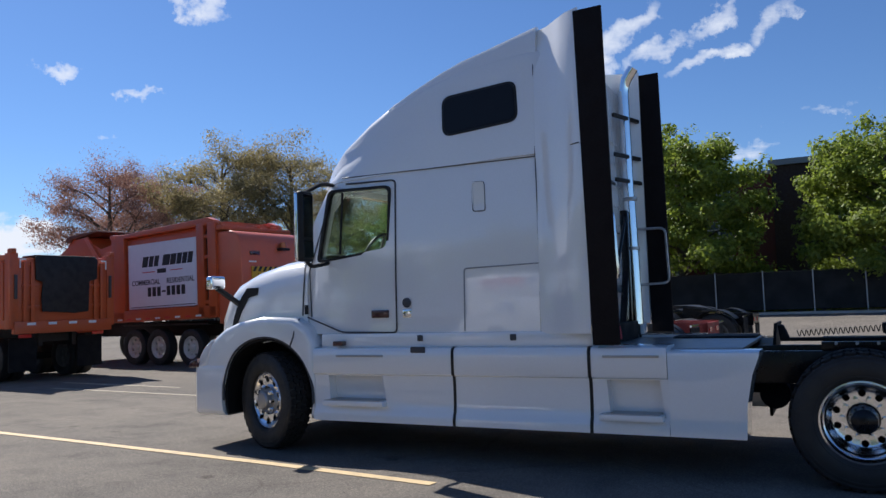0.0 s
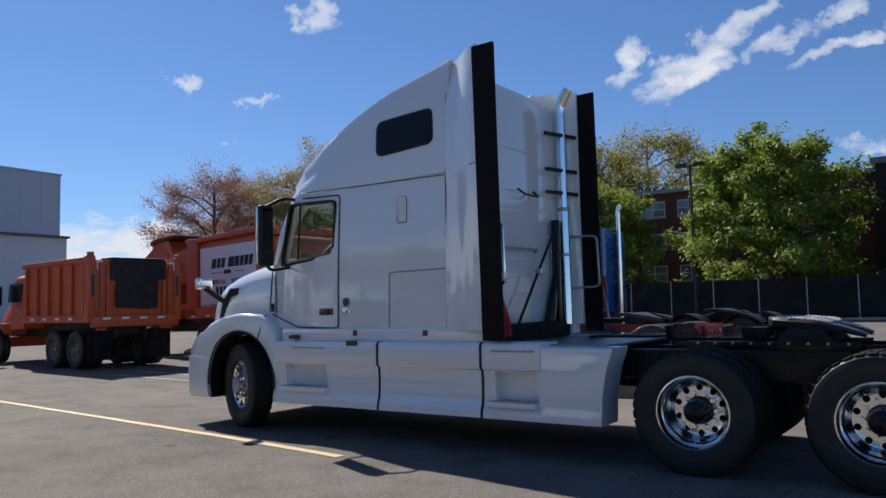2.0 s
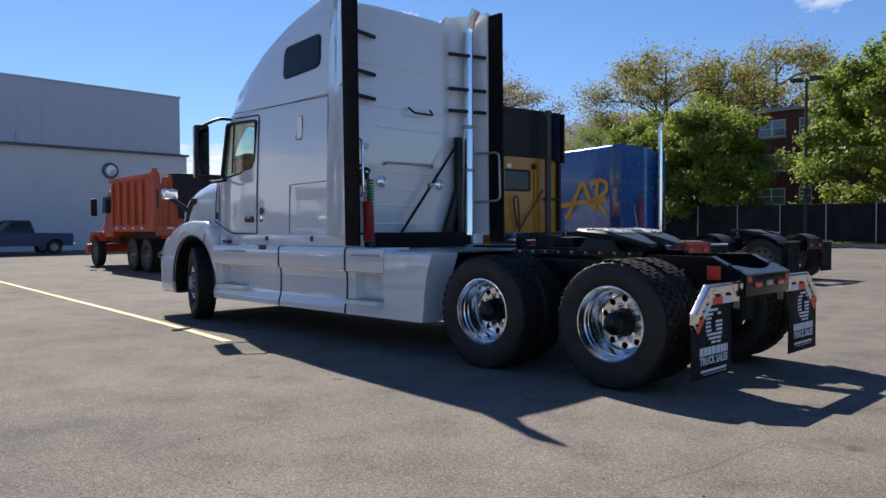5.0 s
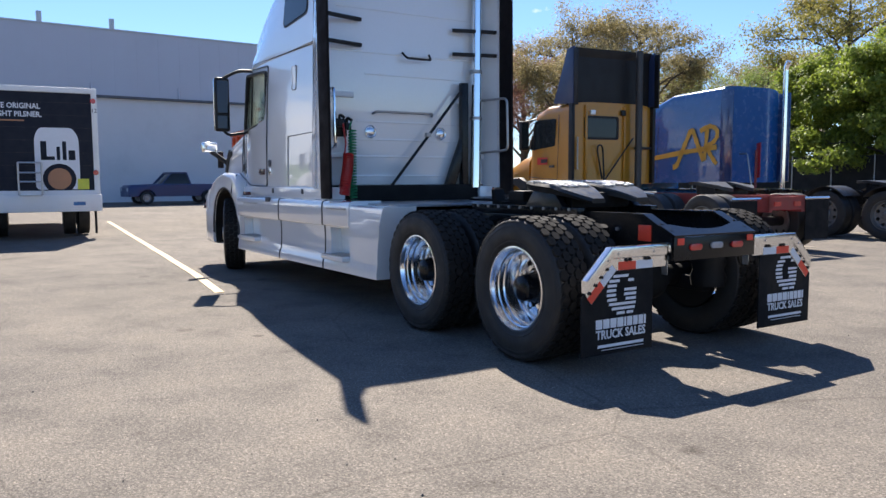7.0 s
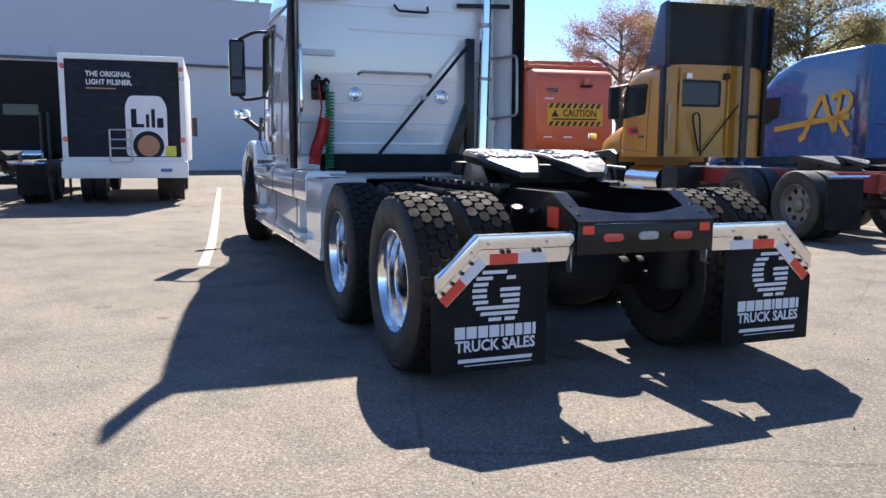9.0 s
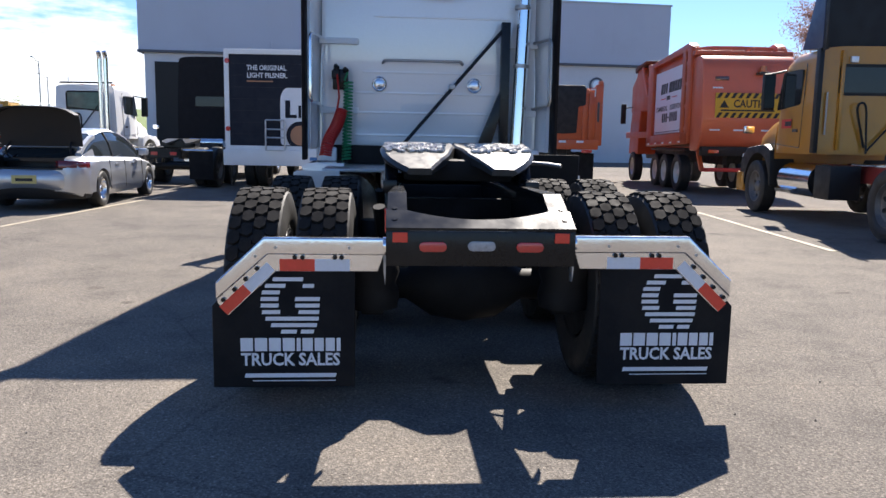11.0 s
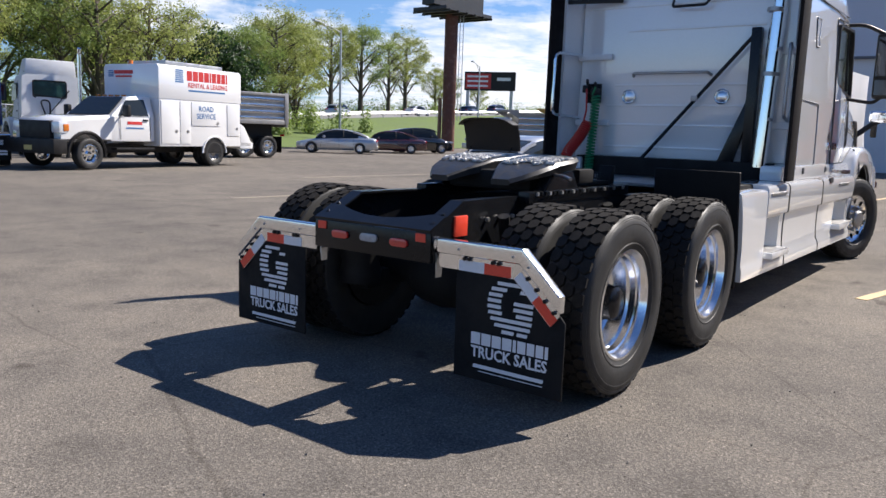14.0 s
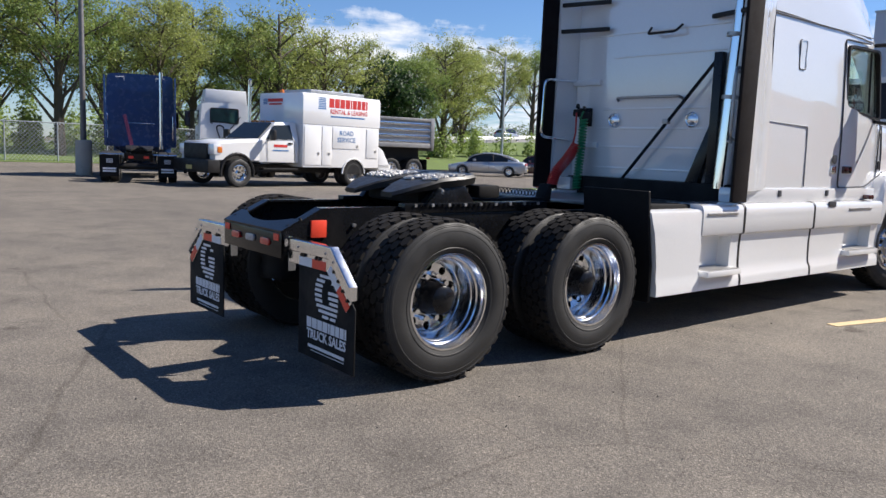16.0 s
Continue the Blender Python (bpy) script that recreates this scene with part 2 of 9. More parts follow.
def lathe(profile, seg=32, bm=None, center=(0, 0, 0), axis="y", closed=False):
    """A profile of (radius, along) turned round an axis."""
    bm = bm or bmesh.new()
    rings = []
    for i in range(seg):
        a = math.tau * i / seg
        ring = []
        for r, h in profile:
            p = {"y": (r * math.cos(a), h, r * math.sin(a)), "z": (r * math.cos(a), r * math.sin(a), h), "x": (h, r * math.cos(a), r * math.sin(a))}[axis]
            ring.append(bm.verts.new(Vector(p) + Vector(center)))
        rings.append(ring)
    n = len(profile)
    for i in range(seg):
        a, b = rings[i], rings[(i + 1) % seg]
        for j in range(n if closed else n - 1):
            k = (j + 1) % n
            bm.faces.new((a[j], b[j], b[k], a[k]))
    return bm


def cyl(p0, p1, r, seg=12, bm=None, r1=None):
    bm = bm or bmesh.new()
    p0, p1 = Vector(p0), Vector(p1)
    d = (p1 - p0).normalized()
    u = d.orthogonal().normalized()
    v = d.cross(u)
    r1 = r if r1 is None else r1
    a = [bm.verts.new(p0 + (u * math.cos(math.tau * i / seg) + v * math.sin(math.tau * i / seg)) * r) for i in range(seg)]
    b = [bm.verts.new(p1 + (u * math.cos(math.tau * i / seg) + v * math.sin(math.tau * i / seg)) * r1) for i in range(seg)]
    bm.faces.new(a[::-1])
    bm.faces.new(b)
    for i in range(seg):
        bm.faces.new((a[i], a[(i + 1) % seg], b[(i + 1) % seg], b[i]))
    return bm


def tube(pts, r, seg=8, bm=None):
    """A round bar bent through the points."""
    bm = bm or bmesh.new()
    pts = [Vector(p) for p in pts]
    rings, u = [], None
    for i, p in enumerate(pts):
        d = (pts[min(i + 1, len(pts) - 1)] - pts[max(i - 1, 0)]).normalized()
        u = d.orthogonal().normalized() if u is None else (u - d * u.dot(d)).normalized()
        v = d.cross(u)
        rr = r[i] if isinstance(r, (list, tuple)) else r
        rings.append([bm.verts.new(p + (u * math.cos(math.tau * k / seg) + v * math.sin(math.tau * k / seg)) * rr) for k in range(seg)])
    for a, b in zip(rings, rings[1:]):
        for k in range(seg):
            bm.faces.new((a[k], a[(k + 1) % seg], b[(k + 1) % seg], b[k]))
    bm.faces.new(rings[0][::-1])
    bm.faces.new(rings[-1])
    return bm


def bend(pts, r=0.05, n=4):
    """A path of points with its inner corners rounded."""
    pts = [Vector(p) for p in pts]
    out = [pts[0]]
    for a, p, b in zip(pts, pts[1:], pts[2:]):
        s = p + (a - p).normalized() * min(r, 0.45 * (a - p).length)
        e = p + (b - p).normalized() * min(r, 0.45 * (b - p).length)
        out += [(1 - t / n) ** 2 * s + 2 * t / n * (1 - t / n) * p + (t / n) ** 2 * e for t in range(n + 1)]
    return out + [pts[-1]]


def loft(sections, bm=None, caps=True):
    bm = bm or bmesh.new()
    rings = [[bm.verts.new(p) for p in s] for s in sections]
    n = len(rings[0])
    for a, b in zip(rings, rings[1:]):
        for k in range(n):
            bm.faces.new((a[k], a[(k + 1) % n], b[(k + 1) % n], b[k]))
    if caps:
        bm.faces.new(rings[0][::-1])
        bm.faces.new(rings[-1])
    bmesh.ops.recalc_face_normals(bm, faces=bm.faces)
    return bm


def moved(bm, m):
    bmesh.ops.transform(bm, matrix=m, verts=bm.verts)
    return bm


def softened(bm, w=0.01, seg=2, angle=35):
    bmesh.ops.recalc_face_normals(bm, faces=bm.faces)
    edges = [e for e in bm.edges if len(e.link_faces) == 2 and e.calc_face_angle(0) > radians(angle)]
    if edges:
        bmesh.ops.bevel(bm, geom=edges, offset=w, segments=seg, profile=0.6, affect="EDGES", clamp_overlap=True)
    return bm


def carve(bm, *cutters):
    """The solid bm less the solid cutters."""
    def temp(b):
        me = bpy.data.meshes.new("temp")
        bmesh.ops.recalc_face_normals(b, faces=b.faces)
        b.to_mesh(me)
        b.free()
        return new("temp", me)

    base = temp(bm)
    tools = [temp(c) for c in cutters]
    for t in tools:
        mod = base.modifiers.new("cut", "BOOLEAN")
        mod.operation, mod.solver, mod.object = "DIFFERENCE", "EXACT", t
    dep = bpy.context.evaluated_depsgraph_get()
    dep.update()
    me = bpy.data.meshes.new_from_object(base.evaluated_get(dep))
    res = bmesh.new()
    res.from_mesh(me)
    for o in (base, *tools):
        old = o.data
        bpy.data.objects.remove(o)
        bpy.data.meshes.remove(old)
    bpy.data.meshes.remove(me)
    return res


def finish(name, bm, material, smooth=40):
    me = bpy.data.meshes.new(name)
    bmesh.ops.recalc_face_normals(bm, faces=bm.faces)
    bm.normal_update()
    if smooth:
        for f in bm.faces:
            f.smooth = True
        for e in bm.edges:
            if len(e.link_faces) == 2 and e.calc_face_angle(0) > radians(smooth):
                e.smooth = False
    bm.to_mesh(me)
    bm.free()
    me.materials.append(material)
    return me


def part(name, bm, material, parent, label="", smooth=40):
    ob = new(name, finish(name, bm, material, smooth))
    ob.parent = parent
    if label:
        ob["label"] = label
    return ob


def thing(name, label, category, group="", at=None):
    ob = new(name)
    ob.empty_display_size = 0.2
    if at is not None:
        ob.matrix_world = at
    return tagged(ob, label, category, group)


def single(name, bm, material, label="", category="", kind="", group="", smooth=40):
    return tagged(new(name, finish(name, bm, material, smooth)), label, category, group, kind)


def writing(name, text, size, m, material, parent=None, label="", squeeze=1.0, align="CENTER", bold=0.0, shear=0.0, width=None):
    """Printed words as flat letters a millimetre thick; m places them (x along the words, y up the letters)."""
    cu = bpy.data.curves.new(name, "FONT")
    cu.body, cu.size, cu.align_x, cu.align_y, cu.extrude, cu.offset, cu.shear = text, size, align, "CENTER", 0.001, bold, shear
    cu.resolution_u = 2
    tmp = new("temp", cu)
    dep = bpy.context.evaluated_depsgraph_get()
    dep.update()
    me = bpy.data.meshes.new_from_object(tmp.evaluated_get(dep))
    bpy.data.objects.remove(tmp)
    bpy.data.curves.remove(cu)
    if width:
        xs = [v.co.x for v in me.vertices]
        squeeze = width / (max(xs) - min(xs))
    me.transform(m @ Matrix.Diagonal((squeeze, 1, 1, 1)))
    me.materials.clear()
    me.materials.append(material)
    ob = new(name, me)
    ob.parent = parent
    if label:
        ob["label"] = label
    return ob


def facing(origin, right, up):
    """The pose whose x runs along right and whose y runs along up."""
    r, u = Vector(right).normalized(), Vector(up).normalized()
    n = r.cross(u)
    m = Matrix((r, u, n)).transposed().to_4x4()
    m.translation = origin
    return m

def span(a, b, s):
    return (min(s * a, s * b), max(s * a, s * b))


# ---- ground ----
def ground_height(x, y):
    return 0.0


def asphalt():
    m = bpy.data.materials.new("asphalt")
    m.use_nodes = True
    nt = m.node_tree
    N, L = nt.nodes.new, nt.links.new
    b = nt.nodes["Principled BSDF"]
    tc = N("ShaderNodeTexCoord")

    def noise_tex(scale, detail, rough=0.5):
        n = N("ShaderNodeTexNoise")
        n.inputs["Scale"].default_value, n.inputs["Detail"].default_value, n.inputs["Roughness"].default_value = scale, detail, rough
        L(tc.outputs["Object"], n.inputs["Vector"])
        return n.outputs["Fac"]

    def ramp(fac, stops):
        r = N("ShaderNodeValToRGB")
        el = r.color_ramp.elements
        while len(el) < len(stops):
            el.new(0.5)
        for e, (p, c) in zip(el, stops):
            e.position, e.color = p, (*c, 1)
        L(fac, r.inputs[0])
        return r.outputs[0]

    def mult(a, c, f=1.0):
        x = N("ShaderNodeMix")
        x.data_type, x.blend_type = "RGBA", "MULTIPLY"
        x.inputs["Factor"].default_value = f
        L(a, x.inputs["A"])
        L(c, x.inputs["B"])
        return x.outputs["Result"]

    stones = N("ShaderNodeTexVoronoi")
    stones.inputs["Scale"].default_value = 130
    L(tc.outputs["Object"], stones.inputs["Vector"])
    sand = ramp(noise_tex(60, 6, 0.75), [(0.30, (0.103, 0.093, 0.081)), (0.55, (0.176, 0.160, 0.141)), (0.75, (0.295, 0.270, 0.239))])
    patch = ramp(noise_tex(0.22, 5, 0.6), [(0.32, (0.80, 0.80, 0.81)), (0.68, (1.14, 1.12, 1.09))])
    blot = ramp(noise_tex(1.7, 7, 0.65), [(0.30, (0.74, 0.74, 0.75)), (0.50, (1, 1, 1)), (0.72, (1.14, 1.12, 1.09))])
    chip = ramp(stones.outputs["Color"], [(0.0, (0.55, 0.54, 0.53)), (0.6, (1.0, 1.0, 1.0)), (1.0, (1.7, 1.66, 1.60))])
    col = mult(mult(mult(sand, patch), blot), chip, 0.9)
    # single pale and dark stones in the surface
    pebble = N("ShaderNodeTexVoronoi")
    pebble.inputs["Scale"].default_value = 24
    L(tc.outputs["Object"], pebble.inputs["Vector"])
    col = mult(col, ramp(pebble.outputs["Distance"], [(0.11, (1.75, 1.70, 1.62)), (0.17, (1, 1, 1))]), 0.8)
    pit = N("ShaderNodeTexVoronoi")
    pit.inputs["Scale"].default_value = 19
    L(tc.outputs["Object"], pit.inputs["Vector"])
    col = mult(col, ramp(pit.outputs["Distance"], [(0.09, (0.45, 0.44, 0.43)), (0.15, (1, 1, 1))]), 0.8)
    # fine cracks and oil drips
    crack = N("ShaderNodeTexVoronoi")
    crack.feature = "DISTANCE_TO_EDGE"
    crack.inputs["Scale"].default_value = 0.33
    warp = N("ShaderNodeMix")
    warp.data_type = "RGBA"
    warp.inputs["Factor"].default_value = 0.12
    L(tc.outputs["Object"], warp.inputs["A"])
    wn = N("ShaderNodeTexNoise")
    wn.inputs["Scale"].default_value, wn.inputs["Detail"].default_value = 1.3, 5
    L(tc.outputs["Object"], wn.inputs["Vector"])
    L(wn.outputs["Color"], warp.inputs["B"])
    L(warp.outputs["Result"], crack.inputs["Vector"])
    col = mult(col, ramp(crack.outputs["Distance"], [(0.0, (0.5, 0.48, 0.46)), (0.003, (1, 1, 1))]), 0.45)
    oil = noise_tex(2.3, 2, 0.4)
    col = mult(col, ramp(oil, [(0.70, (1, 1, 1)), (0.76, (0.62, 0.61, 0.60))]))
    L(col, b.inputs["Base Color"])
    b.inputs["Roughness"].default_value = 0.88
    b.inputs["Specular IOR Level"].default_value = 0.12
    bp = N("ShaderNodeBump")
    bp.inputs["Strength"].default_value, bp.inputs["Distance"].default_value = 0.35, 0.008
    h = N("ShaderNodeMath")
    h.operation = "ADD"
    L(stones.outputs["Distance"], h.inputs[0])
    L(noise_tex(45, 5, 0.7), h.inputs[1])
    L(h.outputs[0], bp.inputs["Height"])
    L(bp.outputs[0], b.inputs["Normal"])
    return m


def make_ground():
    xs = [-1500, -600, -250, -120] + list(range(-90, 61, 6)) + [120, 250, 600, 1500]
    ys = [-1500, -600, -250, -120] + list(range(-90, 91, 5)) + [120, 250, 600, 1500]
    bm = bmesh.new()
    g = [[bm.verts.new((x, y, ground_height(x, y))) for y in ys] for x in xs]
    for i in range(len(xs) - 1):
        for j in range(len(ys) - 1):
            bm.faces.new((g[i][j], g[i + 1][j], g[i + 1][j + 1], g[i][j + 1]))
    return single("ground", bm, asphalt(), "worn sunlit grey asphalt lot with fine cracks and stains", "ground", "structure")


make_ground()

# parking lines, a few degrees off the truck's axis
LINE_PAINT = mat("worn_line_paint", (0.56, 0.415, 0.225), 0.75, var=0.25, scale=9, fine=120, dirt=0.6, dirt_color=(0.14, 0.13, 0.12), bump=0.3)


LINE_FAINT = mat("faded_line_paint", (0.33, 0.285, 0.21), 0.8, var=0.3, scale=5, fine=90, dirt=0.85, dirt_color=(0.20, 0.185, 0.165), bump=0.3)


def line(path, w=0.11, paint=LINE_PAINT, label="worn pale yellow painted parking line"):
    """A thin strip of paint along a bent path."""
    pts = []
    for a, b in zip(path, path[1:]):
        a, b = Vector((*a, 0)), Vector((*b, 0))
        n = max(2, int((b - a).length / 0.6))
        pts += [a.lerp(b, i / n) for i in range(n)]
    pts.append(Vector((*path[-1], 0)))
    bm = bmesh.new()
    top = []
    for i, p in enumerate(pts):
        d = (pts[min(i + 1, len(pts) - 1)] - pts[max(i - 1, 0)]).normalized()
        across = Vector((-d.y, d.x, 0))
        j = across * random.uniform(-0.006, 0.006)
        top.append([bm.verts.new(p + across * w / 2 + j + Vector((0, 0, 0.006))), bm.verts.new(p - across * w / 2 + j + Vector((0, 0, 0.006)))])
    for a, b in zip(top, top[1:]):
        bm.faces.new((a[0], a[1], b[1], b[0]))
    ext = bmesh.ops.extrude_face_region(bm, geom=bm.faces[:])
    bmesh.ops.translate(bm, verts=[v for v in ext["geom"] if isinstance(v, bmesh.types.BMVert)], vec=(0, 0, -0.005))
    bmesh.ops.recalc_face_normals(bm, faces=bm.faces)
    return single("line", bm, paint, label, "line", "structure")


line([(-4.1, -1.98), (-6.1, -1.75), (-8.8, -1.5), (-22, -0.33)])
line([(-3.66, 1.73), (-4.4, 1.89), (-5.2, 2.0), (-7.0, 2.19), (-8.2, 2.30)])
for path in (((-4.4, -6.0), (-12.5, -5.2)), ((-5.2, -9.72), (-13.5, -9.0)), ((-11.0, -14.05), (-19.0, -13.6)), ((-13.2, 5.9), (-4.5, 5.2)), ((-3.6, 9.0), (-9, 9.5)), ((-3.2, 13.2), (-9, 13.7)), ((-12.7, 3.55), (-16.5, 3.85)), ((-8.25, 2.305), (-9.5, 2.42), (-13.0, 2.70), (-15.6, 2.90))):
    line(path, 0.10, LINE_FAINT, "faded parking line, nearly worn away")


# ---- wheels ----
def tyre_mesh(r, w, tread_blocks, name="tyre"):
    h = w / 2
    prof = [(r * 0.575, -h * 0.72), (r * 0.60, -h * 0.86), (r * 0.70, -h * 0.99), (r * 0.78, -h * 1.02), (r * 0.87, -h * 0.97), (r * 0.94, -h * 0.90), (r * 0.958, -h * 0.82),
            (r * 0.962, -h * 0.4), (r * 0.963, 0), (r * 0.962, h * 0.4),
            (r * 0.958, h * 0.82), (r * 0.945, h * 0.89), (r * 0.935, h * 0.915), (r * 0.928, h * 0.905), (r * 0.918, h * 0.935), (r * 0.910, h * 0.925), (r * 0.898, h * 0.955), (r * 0.86, h * 0.98), (r * 0.855, h * 0.972), (r * 0.78, h * 1.02), (r * 0.70, h * 0.995), (r * 0.665, h * 0.95), (r * 0.66, h * 0.965), (r * 0.645, h * 0.955), (r * 0.64, h * 0.93), (r * 0.60, h * 0.86), (r * 0.575, h * 0.72)]
    bm = lathe(prof, 48)
    bmesh.ops.recalc_face_normals(bm, faces=bm.faces)
    return finish(name, bm, RUBBER, 28)


def tread_mesh(r, w, count=37, rows=4):
    """Rows of staggered six-sided blocks round the tyre."""
    bm = bmesh.new()
    pitch = math.tau / count
    width = w * 0.85
    for row in range(rows):
        yc = -width / 2 + width * (row + 0.5) / rows
        hy = width / rows * 0.462
        outer = row in (0, rows - 1)
        for k in range(count):
            a0 = (k + (0.5 if row % 2 else 0)) * pitch
            half = pitch * (0.436 if not outer else 0.45)
            shape = [(-0.72, -1), (0.50, -1), (1, -0.12), (0.72, 1), (-0.50, 1), (-1, 0.12)]
            top, low = [], []
            for u, v in shape:
                a, y = a0 + u * half, yc + v * hy
                edge = abs(y) / (w / 2)
                rt = r * (1 - 0.022 * edge ** 4)
                top.append(bm.verts.new((rt * math.cos(a), y, rt * math.sin(a))))
                rl = r * (0.950 - 0.026 * edge ** 4)
                low.append(bm.verts.new((rl * math.cos(a0 + u * half * 1.06), yc + v * hy * 1.04, rl * math.sin(a0 + u * half * 1.06))))
            bm.faces.new(top[::-1])
            for i in range(6):
                bm.faces.new((low[i], low[(i + 1) % 6], top[(i + 1) % 6], top[i])[::-1])
    bmesh.ops.recalc_face_normals(bm, faces=bm.faces)
    return finish("tread", bm, RUBBER_TREAD, 30)


def rim_mesh(r, lip, disc, holes, hole_r, hole_at, hub_r, material, flange=None):
    """A disc wheel: lip, barrel, and a holed disc at depth disc (negative: dished inward)."""
    f = flange or r * 0.575
    if disc < 0:
        # deep dish: the barrel steps down to a small disc
        mid = [(f * 0.945, lip - 0.02), (f * 0.935, lip - 0.045), (f * 0.905, lip - 0.052), (f * 0.890, lip - 0.085), (f * 0.860, lip - 0.095), (f * 0.850, 0.0), (f * 0.815, disc + 0.065), (f * 0.80, disc + 0.040), (f * 0.755, disc + 0.028), (f * 0.73, disc + 0.006), (f * 0.66, disc)]
    else:
        mid = [(f * 0.925, lip - 0.03), (f * 0.90, min(lip - 0.05, disc + 0.05)), (f * 0.86, disc + 0.022), (f * 0.78, disc + 0.004), (f * 0.62, disc)]
    prof = [(f * 1.035, lip), (f * 1.03, lip + 0.012), (f * 0.985, lip + 0.014), (f * 0.96, lip - 0.012)] + mid + [(hub_r, disc), (hub_r, disc - 0.02), (f * 0.62, disc - 0.022), (f * 0.80, disc - 0.02), (f * 0.93, disc - 0.03),
            (f * 0.95, -0.13), (f * 0.985, -0.13)]
    bm = lathe(prof, 60, closed=True)
    bmesh.ops.recalc_face_normals(bm, faces=bm.faces)
    cut = []
    for k in range(holes):
        a = math.tau * (k + 0.5) / holes
        p = Vector((f * hole_at * math.cos(a), disc, f * hole_at * math.sin(a)))
        cut.append(cyl(p - Vector((0, 0.06, 0)), p + Vector((0, 0.06, 0)), hole_r, 14))
    one = cut[0]
    for c in cut[1:]:
        me = bpy.data.meshes.new("temp")
        c.to_mesh(me)
        c.free()
        one.from_mesh(me)
        bpy.data.meshes.remove(me)
    return finish("rim", carve(bm, one), material, 32)


TYRE_R, TYRE_W = 0.520, 0.285
RIM_METAL = mat("polished_rim", (0.88, 0.885, 0.90), 0.17, 1.0, var=0.08, scale=14, fine=140, bump=0.03, bump_scale=60)
M_TYRE, M_TREAD = tyre_mesh(TYRE_R, TYRE_W, 44), tread_mesh(TYRE_R, TYRE_W)
M_RIM_REAR = rim_mesh(TYRE_R, 0.112, -0.105, 10, 0.027, 0.640, 0.11, RIM_METAL)
M_RIM_FRONT = rim_mesh(TYRE_R, 0.085, 0.085, 10, 0.034, 0.74, 0.10, RIM_METAL)
M_BACK = finish("inner_disc", lathe([(0.001, -0.118), (0.29, -0.118), (0.29, -0.112), (0.001, -0.112)], 32), BLACK_PLASTIC)


def hub_mesh(front):
    d = 0.085 if front else -0.10
    if front:
        prof = [(0.155, d - 0.01), (0.155, d + 0.018), (0.105, d + 0.022), (0.10, d + 0.07), (0.085, d + 0.085), (0.001, d + 0.09)]
    else:
        prof = [(0.118, d - 0.02), (0.118, d + 0.02), (0.108, d + 0.03), (0.104, d + 0.10), (0.098, d + 0.115), (0.092, d + 0.165), (0.07, d + 0.182), (0.001, d + 0.186)]
    return finish("hub", lathe(prof, 28), STEEL if front else BLACK_GLOSS, 35)


def nut_mesh():
    bm = cyl((0, 0, 0), (0, 0.048, 0), 0.022, 8, r1=0.018)
    return finish("lug_nut", bm, CHROME, 30)


M_HUB_F, M_HUB_R, M_NUT = hub_mesh(True), hub_mesh(False), nut_mesh()


def child(name, me, parent, m=None):
    ob = new(name, me)
    ob.parent = parent
    if m is not None:
        ob.matrix_basis = m
    return ob


def wheel(parent, x, y, z, side, kind, turn=0.0):
    """side: -1 for the side towards -y. kind: front, outer or inner."""
    flip = pose(x, y, z, 0, 0, (180 if side < 0 else 0) + turn)
    if kind == "inner":
        w = child("wheel", M_BACK, parent, flip)
    else:
        w = child("wheel", M_RIM_FRONT if kind == "front" else M_RIM_REAR, parent, flip)
    child("tyre", M_TYRE, w)
    child("tread", M_TREAD, w, pose(0, 0, 0, 0, random.uniform(0, 360), 0))
    if kind != "inner":
        child("hub", M_HUB_F if kind == "front" else M_HUB_R, w)
        d = 0.102 if kind == "front" else -0.10
        for k in range(10):
            a = math.tau * k / 10
            child("lug_nut", M_NUT, w, pose(0.142 * math.cos(a), d, 0.142 * math.sin(a)))
    return w


# ---- the white sleeper tractor ----
def superround(hw, zs, zr, n=4.5, k=9):
    out = []
    for i in range(k + 1):
        t = math.pi / 2 * i / k
        out.append((hw * math.cos(t) ** (2 / n), zs + (zr - zs) * math.sin(t) ** (2 / n)))
    return out


def cab_ring(x, hw, z0, zs, zr, lean=0.0, taper=0.94, n=4.5):
    """A closed section of the cab: floor, sides that lean in, and a rounded top; lean pushes the top back."""
    half = [(hw, z0)]
    for q in (0.25, 0.5, 0.75):
        half.append((hw * (1 - (1 - taper) * q * q), z0 + (zs - z0) * q))
    half += superround(hw * taper, zs, zr, n)
    pts = [(y, z) for y, z in half] + [(-y, z) for y, z in half[-2::-1]]
    return [(x + lean * (z - z0) / max(zr - z0, 0.01), y, z) for y, z in pts]


